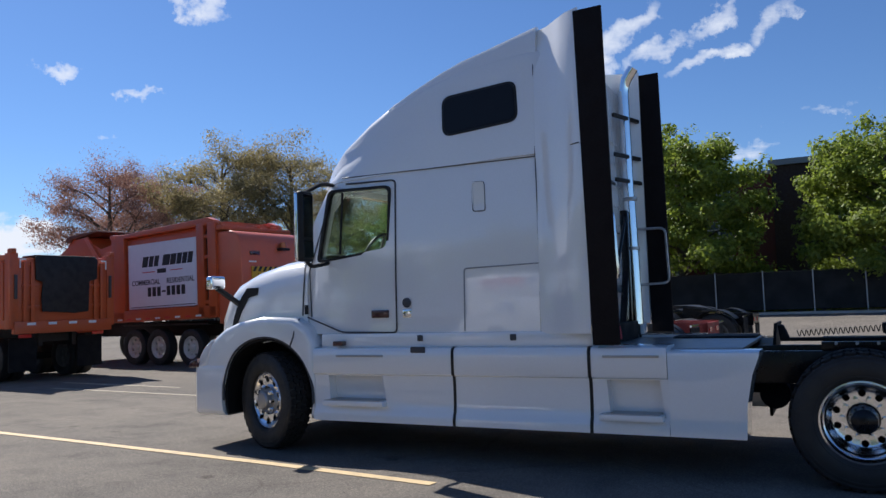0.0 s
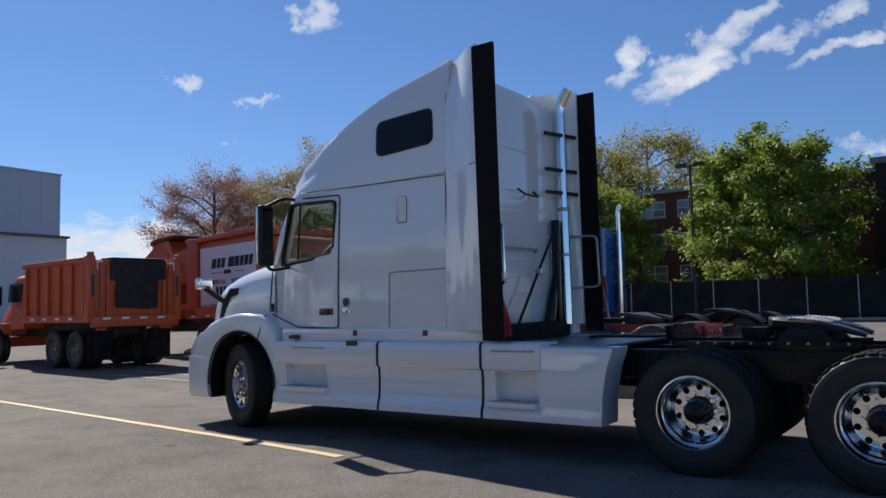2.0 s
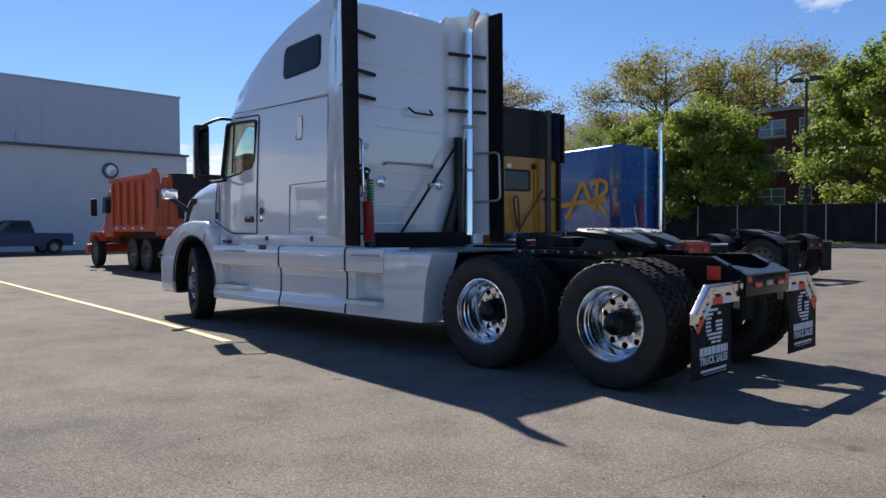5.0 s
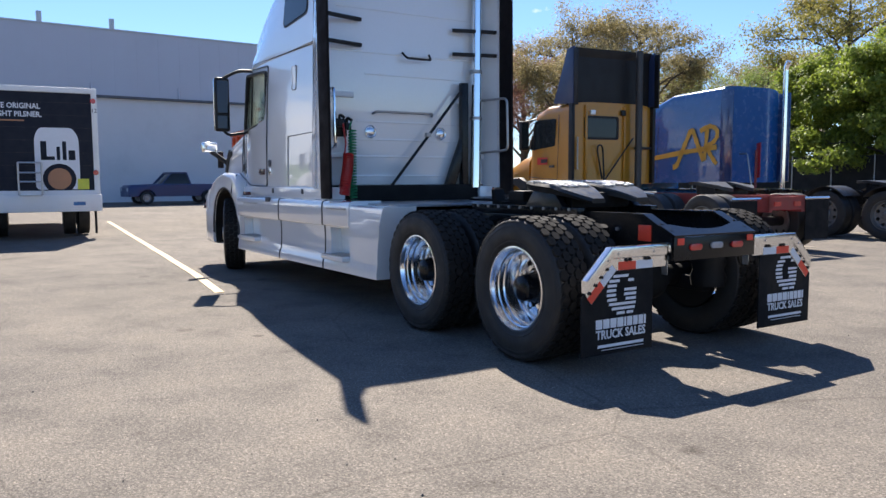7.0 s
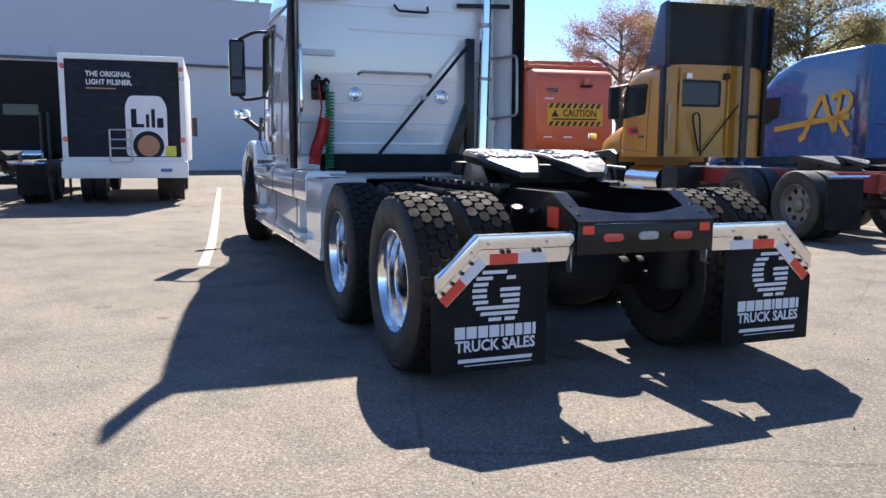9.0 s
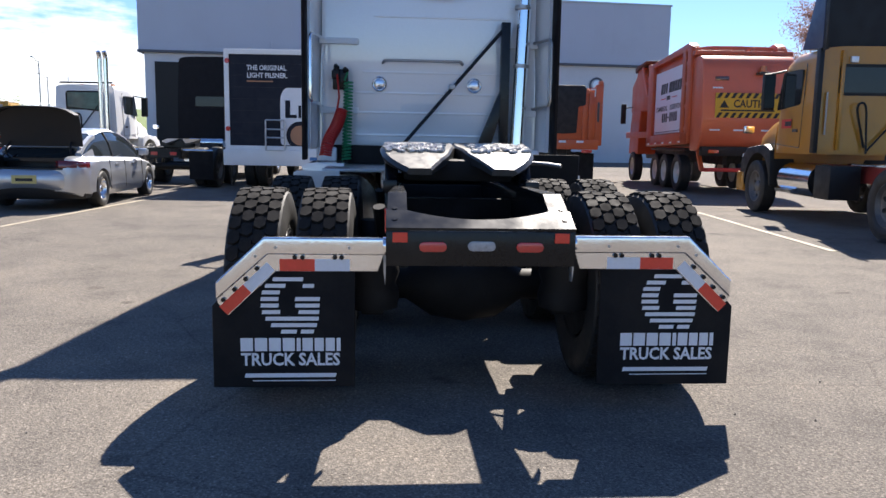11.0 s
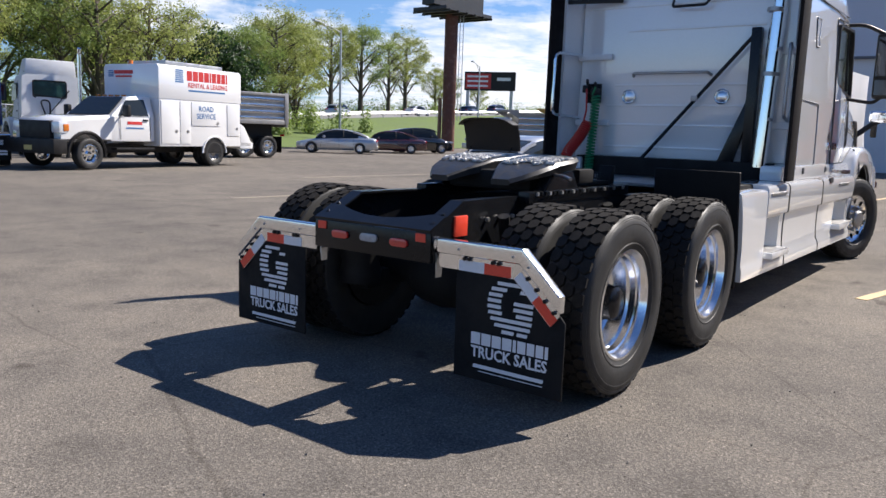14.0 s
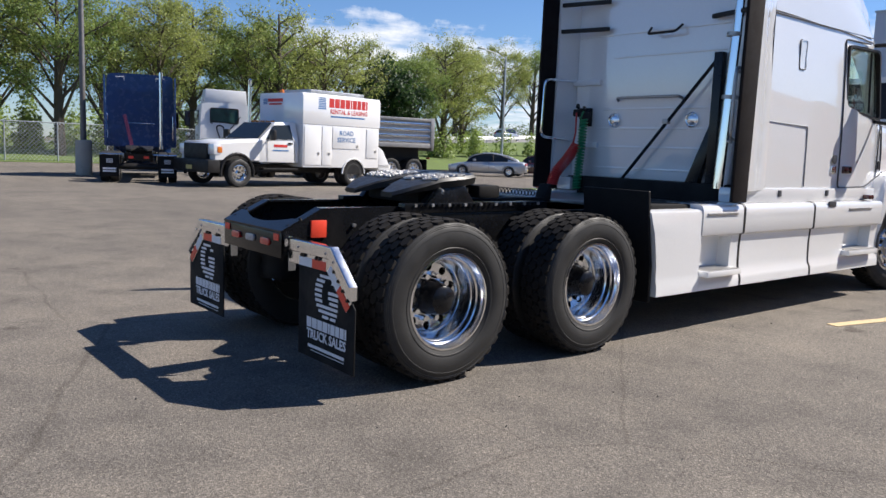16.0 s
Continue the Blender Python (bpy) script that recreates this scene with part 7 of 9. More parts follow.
def white_day_cab(at, label, tail, roof_cap=True):
    t = tractor(at, "day_cab_truck", label, WHITE_DULL, 0, 1.6, 1.7, 2.95, BLACK_GLOSS, tail)
    part("rear_window", prism(rounded([(-0.62, 2.12), (-0.62, 2.70), (0.50, 2.70), (0.50, 2.12)], 0.08), -0.02, 0.012, "x"), mat("green_glass", (0.03, 0.075, 0.06), 0.06, var=0.6, scale=2.5), t, "greenish rear window")
    part("window_seal", tube([(0.014, y, z) for y, z in rounded([(-0.64, 2.10), (-0.64, 2.72), (0.52, 2.72), (0.52, 2.10)], 0.09)] + [(0.014, -0.64, 2.19)], 0.025, 6), BLACK_PLASTIC, t)
    for y in ((0.86, 0.66) if not roof_cap else (0.95,)):
        part("exhaust_pipe", tube(bend([(0.22, y, 1.0), (0.22, y, 3.85), (0.30, y, 4.0)], 0.1), 0.075, 12), CHROME, t)
    part("brace", tube([(0.1, 0.6, 2.4), (0.1, -0.3, 1.3)], 0.02, 6), BLACK_PLASTIC, t)
    part("air_hose", tube(bend([(0.05, -0.2, 1.3), (0.12, -0.45, 2.0), (0.12, -0.1, 2.0), (0.10, -0.1, 1.2)], 0.2), 0.03, 6), BLACK_PLASTIC, t)
    part("roof_rail", tube([(-0.1, -0.9, 3.02), (-0.1, 0.9, 3.02)], 0.03, 6), BLACK_PLASTIC, t)
    if roof_cap:
        part("roof_cap", softened(loft([[(-1.4, -0.8, 2.9), (-1.4, 0.8, 2.9), (-1.4, 0.8, 3.0), (-1.4, -0.8, 3.0)], [(-0.5, -0.9, 2.9), (-0.5, 0.9, 2.9), (-0.5, 0.85, 3.5), (-0.5, -0.85, 3.5)], [(0.0, -0.9, 2.9), (0.0, 0.9, 2.9), (0.0, 0.85, 3.5), (0.0, -0.85, 3.5)]]), 0.05, 2), WHITE_DULL, t)
    for s in (-1, 1):
        part("clearance_lamp", boxes((-0.9, -0.8, *span(0.5, 0.6, s), 2.96, 3.02)), AMBER_LENS, t)
    return t


yellow_tractor()
blue_tractor()
navy_tractor()
white_day_cab(pose(-22.4, -10.4, 0, 0, 0, -8), "white day-cab tractor with twin chrome stacks", 4.2, False)
white_day_cab(pose(-11.9, -30.6, 0, 0, 0, 78) @ Matrix.Scale(1.12, 4), "white day-cab tractor with a roof cap", 4.0)


def dump_truck(at, label, paint, bed_paint, length=3.9, corrugated=False, z0=1.22, z1=2.92):
    """Origin under the tailgate's middle."""
    t = thing("dump_truck", label, "dump truck", at=at)
    hw = 1.20
    front = -length
    outer = prism([(-hw, z0), (-hw, z1), (hw, z1), (hw, z0)], front, 0, "x")
    part("bed", carve(outer, boxes((front + 0.08, -0.08, -hw + 0.08, hw - 0.08, z0 + 0.10, z1 + 0.5))), bed_paint, t)
    for s in (-1, 1):
        if corrugated:
            for k in range(4):
                part("side_rib", softened(boxes((front, 0, *span(hw, hw + 0.07, s), z0 + 0.10 + (z1 - z0 - 0.1) / 4 * k, z0 + 0.24 + (z1 - z0 - 0.1) / 4 * k)), 0.02), ALUMINIUM, t)
        else:
            for k in range(6):
                x = front + 0.25 + (length - 0.5) * k / 5
                part("side_rib", softened(prism([(x - 0.06, z0 + 0.1), (x - 0.045, z1 - 0.1), (x + 0.045, z1 - 0.1), (x + 0.06, z0 + 0.1)], *span(hw, hw + 0.08, s)), 0.015), bed_paint, t)
        part("top_rail", softened(boxes((front, 0.02, *span(hw - 0.06, hw + 0.09, s), z1 - 0.06, z1 + 0.07)), 0.02), bed_paint, t)
        part("lower_rail", softened(boxes((front, 0.02, *span(hw - 0.06, hw + 0.09, s), z0 - 0.10, z0 + 0.10)), 0.02), bed_paint, t)
        if not corrugated:
            for k in range(9):
                part("marker_tape", boxes((front + 0.3 + 0.4 * k, front + 0.5 + 0.4 * k, *span(hw + 0.09, hw + 0.094, s), z0 - 0.03, z0 + 0.03)), PRINT_WHITE if k % 2 else RED_PRINT, t)
        part("gate_post", softened(boxes((-0.12, 0.10, *span(hw - 0.10, hw + 0.10, s), z0 - 0.1, z1 + 0.10)), 0.02), bed_paint, t)
        if corrugated:
            part("cab_shield_side", prism([(front - 0.9, z1 + 0.15), (front, z1 + 0.25), (front, z1 - 0.3), (front - 0.05, z1 - 0.3)], *span(hw - 0.1, hw, s)), bed_paint, t)
        for k, xa in enumerate((-0.95, -2.25)):
            # the orange truck's wheels lie in shadow: darker rims imitate it
            plain_wheel(t, xa, s * 1.02, 0.52, 0.52, 0.28, s, ALUMINIUM if corrugated else DULL_SHADED_RIM)
            plain_wheel(t, xa, s * 0.70, 0.52, 0.52, 0.28, s, DULL_SHADED_RIM)
        plain_wheel(t, front - 2.3, s * 1.0, 0.52, 0.52, 0.28, s, DULL_SHADED_RIM)
        part("frame_rail", boxes((front - 3.0, -0.2, *span(0.36, 0.46, s), 0.8, 1.1)), BLACK_PLASTIC, t)
        part("mud_flap", boxes((-0.22, -0.2, *span(0.5, 1.15, s), 0.25, 1.0)), RUBBER_FLAP, t)
        part("tail_lamp", boxes((0.0, 0.02, *span(0.75, 1.05, s), 1.02, 1.10)), RED_LENS, t)
        part("fender", softened(prism([(front - 2.95, 0.9), (front - 2.7, 1.2), (front - 1.9, 1.22), (front - 1.65, 0.9), (front - 1.75, 1.0), (front - 2.0, 1.12), (front - 2.6, 1.12), (front - 2.85, 0.85)], *span(0.7, 1.15, s)), 0.02), paint, t)
        part("mirror", softened(boxes((front - 1.75, front - 1.65, s * 1.30 - 0.1, s * 1.30 + 0.1, 1.75, 2.35)), 0.03), BLACK_PLASTIC, t)
        part("side_window", prism(rounded([(front - 1.5, 2.4), (front - 0.7, 2.4), (front - 0.7, 1.85), (front - 1.62, 1.85)], 0.06), *span(0.95, 1.06, s)), CAR_GLASS, t)
        part("headlamp", boxes((front - 3.25, front - 3.2, *span(0.6, 0.95, s), 0.95, 1.15)), CLEAR_LENS, t)
    # tailgate with its frame and a hanging tarpaulin
    part("tailgate", softened(boxes((-0.02, 0.07, -hw + 0.1, hw - 0.1, z0 + 0.02, z1 - 0.02)), 0.01), bed_paint, t)
    for y in (-0.95, -0.78, 0.78, 0.95):
        part("gate_rib", softened(boxes((0.07, 0.13, y - 0.045, y + 0.045, z0 + 0.05, z1 - 0.1)), 0.012), bed_paint, t)
    part("gate_sill", softened(boxes((0.0, 0.14, -hw, hw, z0 - 0.22, z0 + 0.06)), 0.02), bed_paint, t)
    if not corrugated:
        # the sheet lies over the gate's top and hangs narrower below
        part("tarpaulin", softened(prism([(-0.58, 1.60), (-0.60, 1.95), (-0.57, 2.28), (-0.73, 2.33), (-0.75, z1), (-0.70, z1 + 0.06), (0.76, z1 + 0.05), (0.81, z1 - 0.02), (0.80, 2.36), (0.60, 2.31), (0.585, 1.9), (0.57, 1.58), (0.2, 1.55), (-0.2, 1.58)], 0.13, 0.17, "x"), 0.02), mat("black_tarp", (0.012, 0.011, 0.012), 0.7, bump=0.5, bump_scale=6), t, "black tarpaulin hung over the tailgate")
        part("tarp_roll", softened(boxes((-0.45, 0.16, -0.72, 0.78, z1 + 0.02, z1 + 0.07)), 0.025, 2), mat("black_tarp_top", (0.014, 0.013, 0.014), 0.7, bump=0.5, bump_scale=6), t)
        for k in range(4):
            part("marker_tape", boxes((0.142, 0.146, -0.92 + 0.5 * k, -0.72 + 0.5 * k, z0 - 0.03, z0 + 0.03)), PRINT_WHITE, t)
        for s in (-1, 1):
            part("corner_tape", boxes((0.108, 0.112, *span(0.93, 1.08, s), z1 - 0.06, z1 - 0.02)), PRINT_WHITE, t)
            part("corner_tape", boxes((0.108, 0.112, *span(1.05, 1.08, s), z1 - 0.24, z1 - 0.06)), PRINT_WHITE, t)
            part("gate_hinge", softened(boxes((-0.04, 0.14, *span(1.16, 1.28, s), z1 + 0.08, z1 + 0.20)), 0.02), bed_paint, t)
            part("gate_latch", softened(boxes((0.10, 0.15, *span(1.14, 1.20, s), 1.9, 2.45)), 0.012), DARK_GREY, t)
        for k in range(3):
            part("gate_strut", softened(boxes((0.07, 0.11, -1.02, 1.02, z0 + 0.36 + 0.48 * k, z0 + 0.42 + 0.48 * k)), 0.012), bed_paint, t)
    if corrugated:
        part("cab_shield", softened(boxes((front - 0.95, front, -hw, hw, z1 + 0.15, z1 + 0.25)), 0.02), bed_paint, t)
    part("cab", loft([cab_ring(front - 1.85, 0.85, 1.05, 1.7, 1.9), cab_ring(front - 1.55, 1.0, 1.05, 2.3, 2.5), cab_ring(front - 1.2, 1.04, 1.05, 2.45, 2.66), cab_ring(front - 0.45, 1.04, 1.05, 2.45, 2.66)]), paint, t, smooth=38)
    part("windshield", boxes((front - 1.78, front - 1.70, -0.8, 0.8, 1.85, 2.38), ), CAR_GLASS, t)
    part("hood", softened(loft([[(x, -w, 0.9), (x, w, 0.9), (x, w * 0.8, h), (x, -w * 0.8, h)] for x, w, h in ((front - 1.7, 0.95, 1.85), (front - 2.6, 0.85, 1.72), (front - 3.2, 0.72, 1.5))]), 0.06, 2), paint, t)
    part("grille", boxes((front - 3.26, front - 3.19, -0.55, 0.55, 0.8, 1.42)), CHROME if not corrugated else BLACK_PLASTIC, t)
    part("bumper", softened(boxes((front - 3.4, front - 3.15, -1.15, 1.15, 0.45, 0.78)), 0.04), paint, t)
    part("axle", cyl((-1.6, -0.9, 0.52), (-1.6, 0.9, 0.52), 0.1, 10), BLACK_PLASTIC, t)
    part("sub_frame", boxes((front, -0.3, -0.5, 0.5, 0.9, z0 + 0.02)), BLACK_PLASTIC, t)
    return t


dump_truck(pose(-17.41, 4.47, 0, 0, 0, -5.6), "orange dump truck with a black tarpaulin over its tailgate", ORANGE, ORANGE, 4.1, False, 1.33, 2.84)
dump_truck(pose(-20.6, -26.9, 0, 0, 0, 176), "silver dump truck with a ribbed aluminium body", WHITE_DULL, mat("weathered_aluminium", (0.36, 0.35, 0.34), 0.45, 0.5, var=0.2, dirt=0.3), 3.8, True, 1.66)
dump_truck(pose(-58.0, -28.9, 0.0, 0, 0, 98), "yellow dump truck standing far behind the others", WHITE_DULL, mat("yellow_bed", (0.50, 0.30, 0.06), 0.55, dirt=0.3), 3.6, True, 1.6, 3.6)
dump_truck(pose(-45.6, -24.6, 0, 0, 0, 142), "white and grey dump truck beside the grass", WHITE_DULL, mat("grey_bed", (0.35, 0.34, 0.32), 0.5, dirt=0.3), 3.9, True)


def garbage_truck():
    """Origin between the tandem and the tail, on the ground."""
    t = thing("garbage_truck", "orange refuse truck with a white firm's sign", "garbage truck", at=pose(-14.665, 8.763, 0, 0, 0, -5.2))
    hw = 1.12
    nose_down = Matrix.Rotation(radians(-1.26), 4, "Y")
    rust = mat("dark_rust_edge", (0.12, 0.045, 0.03), 0.7)
    pale = mat("pale_wheel", (0.6, 0.58, 0.54), 0.5, dirt=0.2)

    def body_part(name, bm, material, label="", smooth=40):
        return part(name, moved(bm, nose_down), material, t, label, smooth)

    def ring(x, w, zb, zs, zt, n):
        top = superround(w, zs, zt, n, 7)
        return [(x, y, z) for y, z in [(w, zb)] + top + [(-a, b) for a, b in top[-2::-1]] + [(-w, zb)]]

    body_part("body", loft([ring(x, hw, 1.35, 3.55, zt, 5) for x, zt in ((-5.2, 3.80), (-3.5, 3.86), (-0.9, 3.92))]), ORANGE)
    gate = [(-0.72, 1.15), (-0.72, 3.58)] + [(-0.28 + 0.42 * math.sin(a), 3.16 + 0.42 * math.cos(a)) for a in [radians(9 * k) for k in range(11)]] + [(0.16, 2.6), (0.20, 2.0), (0.17, 1.6), (0.05, 1.30), (-0.15, 1.15)]
    body_part("tailgate", softened(prism(gate, -1.17, 1.17), 0.05, 3, 50), ORANGE_PALE, "paler rounded tailgate", 50)
    body_part("gate_bar", softened(boxes((-0.75, -0.42, -1.22, 1.30, 3.62, 3.74)), 0.02), ORANGE, "flat bar across the tailgate's top")
    for y in (-1.12, 0.30, 1.0):
        body_part("gate_lug", softened(boxes((-0.95, -0.55, y - 0.07, y + 0.07, 3.72, 3.84)), 0.02), ORANGE)
    body_part("gate_recess", softened(boxes((0.12, 0.175, -0.86, -0.52, 2.92, 3.02)), 0.01), MAROON_LENS)
    body_part("gate_mark", boxes((0.17, 0.185, -0.92, -0.66, 2.72, 2.76)), PRINT_WHITE)
    for y in (-0.95, -0.35, 0.35):
        body_part("gate_tape", boxes((0.195, 0.20, y, y + 0.26, 1.66, 1.70)), PRINT_WHITE)
    body_part("lamp_beam", softened(boxes((-0.05, 0.16, -1.12, 1.12, 1.02, 1.26)), 0.03), BLACK_PLASTIC)
    body_part("rear_sill", softened(boxes((-0.3, 0.12, -1.0, 1.0, 0.62, 0.72)), 0.02), RED_PRINT)
    for s in (-1, 1):
        body_part("sill_stay", softened(prism([(-0.5, 1.2), (-0.35, 1.2), (0.05, 0.66), (-0.1, 0.66)], *span(0.98, 1.08, s)), 0.01), ORANGE)
    # caution panel: a row of slanted bars above and below the word
    face = facing((0.205, 0.0, 2.30), (0, 1, 0), (0, 0, 1))
    caution = body_part("caution_panel", moved(boxes((-0.84, 0.84, -0.31, 0.31, -0.03, 0.0)), face), HAZARD_YELLOW, "yellow and black caution panel")
    for zr in (-0.31, 0.18):
        for k in range(9):
            x = -0.82 + 0.18 * k
            part("hazard_stripe", moved(moved(prism([(x, zr), (x + 0.09, zr), (x + 0.17, zr + 0.13), (x + 0.08, zr + 0.13)], 0.0, 0.004, "z"), face), nose_down), BLACK_PRINT, caution)
    writing("caution_word", "CAUTION", 0.27, nose_down @ face @ Matrix.Translation((0.13, 0.035, 0.003)), BLACK_PRINT, caution, bold=0.006, width=1.02)
    part("caution_sign", moved(moved(prism([(-0.74, -0.06), (-0.50, -0.06), (-0.62, 0.13)], 0.0, 0.004, "z"), face), nose_down), BLACK_PRINT, caution)
    part("print_bar", moved(moved(boxes((-0.70, 0.66, -0.145, -0.105, 0.0, 0.004)), face), nose_down), BLACK_PRINT, caution)
    body_part("top_hatch", softened(boxes((-5.0, -1.6, -0.8, 0.8, 3.82, 3.93)), 0.03), ORANGE)
    part("packer_hood", softened(prism([(-8.35, 3.30), (-7.72, 3.62), (-7.60, 3.82), (-6.75, 3.86), (-6.55, 3.72), (-6.05, 3.45), (-5.2, 3.60), (-5.2, 2.4), (-8.35, 2.4)], -1.05, 1.05), 0.04), ORANGE, t, "raised packer hood behind the cab")
    part("hood_lip", softened(prism([(-7.72, 3.74), (-7.70, 3.90), (-7.35, 3.96), (-6.15, 4.03), (-6.10, 3.98), (-6.70, 3.90), (-7.42, 3.84), (-7.50, 3.74)], -1.12, 1.12), 0.02), rust, t, "rusty lip of the hopper")
    for s in (-1, 1):
        part("hood_arm", softened(prism([(-6.80, 3.84), (-6.62, 3.86), (-5.75, 2.9), (-5.95, 2.85)], *span(1.05, 1.13, s)), 0.02), ORANGE_PALE, t)
        # the side: a recessed field between heavy posts and rails, with the sign in it
        for x0, x1 in ((-5.15, -4.56), (-1.46, -1.16), (-1.02, -0.70)):
            body_part("body_post", softened(boxes((x0, x1, *span(hw - 0.02, hw + 0.13, s), 1.34, 3.86)), 0.03), ORANGE)
        body_part("latch_slot", boxes((-1.16, -1.02, *span(hw, hw + 0.03, s), 1.6, 3.7)), BLACK_PLASTIC)
        for z in (1.75, 2.35, 2.95, 3.5):
            body_part("latch_lug", softened(boxes((-1.20, -0.98, *span(hw + 0.03, hw + 0.11, s), z - 0.05, z + 0.05)), 0.015), ORANGE)
        body_part("side_rail", softened(boxes((-5.15, -0.72, *span(hw - 0.02, hw + 0.13, s), 1.33, 1.655)), 0.025), ORANGE)
        body_part("top_rail", softened(prism([(-5.2, 3.74), (-5.1, 3.86), (-1.0, 4.0), (-0.75, 3.9), (-0.75, 3.80)], *span(hw - 0.10, hw + 0.12, s)), 0.02), ORANGE)
        body_part("rail_cap", softened(boxes((-5.20, -4.95, *span(hw - 0.06, hw + 0.14, s), 3.78, 3.90)), 0.03), ORANGE_PALE)
        sign = body_part("sign_panel", softened(boxes((-4.47, -1.55, *span(hw + 0.02, hw + 0.05, s), 1.684, 3.539)), 0.006, 1), mat("white_sign", (0.72, 0.73, 0.78), 0.5, var=0.06), "white sign panel")
        if s < 0:
            y = -(hw + 0.0515)

            def inked(name, bm, ink):
                part(name, moved(bm, nose_down), ink, sign)

            for a, w in ((-3.86, 0.25), (-3.57, 0.19), (-3.34, 0.19), (-2.98, 0.31), (-2.65, 0.24), (-2.38, 0.20), (-2.15, 0.19), (-1.93, 0.20)):
                inked("print_block", prism([(a, 2.86), (a + w, 2.86), (a + w + 0.07, 3.16), (a + 0.07, 3.16)], y, y + 0.002), BLACK_PRINT)
            inked("print_bar", boxes((-3.19, -2.81, y, y + 0.002, 2.66, 2.78)), BLACK_PRINT)
            for a, b in ((-3.85, -3.30), (-2.65, -2.12)):
                inked("print_line", boxes((a, b, y, y + 0.002, 2.70, 2.725)), RED_PRINT)
            for word, x in (("COMMERCIAL", -3.70), ("RESIDENTIAL", -2.22)):
                writing("lettering", word, 0.20, nose_down @ facing((x, y, 2.42), (1, 0, 0), (0, 0, 1)), BLACK_PRINT, sign, bold=0.004, squeeze=0.98)
            for k in range(8):
                x = -3.62 + 0.205 * k
                inked("print_block", boxes((x, x + 0.155, y, y + 0.002, *((2.02, 2.28) if k != 3 else (2.12, 2.17)))), BLACK_PRINT)
            inked("print_line", boxes((-4.40, -1.62, y, y + 0.002, 1.73, 1.75)), BLACK_PRINT)
            for k in range(9):
                inked("marker_tape", boxes((-4.9 + 0.42 * k, -4.68 + 0.42 * k, -(hw + 0.135), -(hw + 0.131), 1.38, 1.43)), RED_PRINT if k % 2 else PRINT_WHITE)
        for xa in (-1.9, -3.25, -4.3):
            plain_wheel(t, xa, s * 1.02, 0.52, 0.52, 0.30, s, pale)
        plain_wheel(t, -7.4, s * 1.02, 0.52, 0.52, 0.30, s, STEEL)
        part("frame_rail", boxes((-8.2, -0.1, *span(0.38, 0.48, s), 0.8, 1.2)), BLACK_PLASTIC, t)
        part("mud_guard", softened(boxes((-4.9, -1.2, *span(0.6, 1.14, s), 1.12, 1.18)), 0.02), BLACK_PLASTIC, t)
        part("lift_arm", softened(boxes((-8.4, -5.2, *span(1.06, 1.2, s), 1.5, 1.7)), 0.03), ORANGE, t)
        part("mirror", softened(boxes((-8.3, -8.2, s * 1.35 - 0.09, s * 1.35 + 0.09, 2.0, 2.7)), 0.03), BLACK_PLASTIC, t)
        part("mirror_arm", tube([(-8.1, s * 1.0, 2.6), (-8.25, s * 1.35, 2.55)], 0.02, 6), BLACK_PLASTIC, t)
        part("tail_lamp", boxes((0.15, 0.20, *span(0.7, 0.95, s), 1.10, 1.18)), RED_LENS, t)
    part("cab", softened(loft([cab_ring(-8.5, 1.0, 0.95, 2.5, 2.75), cab_ring(-8.2, 1.1, 0.95, 2.6, 2.85), cab_ring(-6.9, 1.1, 0.95, 2.6, 2.85)]), 0.02, 1), ORANGE, t)
    part("windshield", boxes((-8.53, -8.48, -0.9, 0.9, 1.75, 2.5)), CAR_GLASS, t)
    body_part("beacon_base", softened(boxes((0.08, 0.34, 0.16, 0.46, 3.06, 3.13)), 0.02), BLACK_PLASTIC)
    body_part("beacon", lathe([(0.001, 0.16), (0.07, 0.15), (0.09, 0.0)], 16, center=(0.22, 0.31, 3.13), axis="z"), AMBER_LENS, "amber warning beacon")
    return t


garbage_truck()


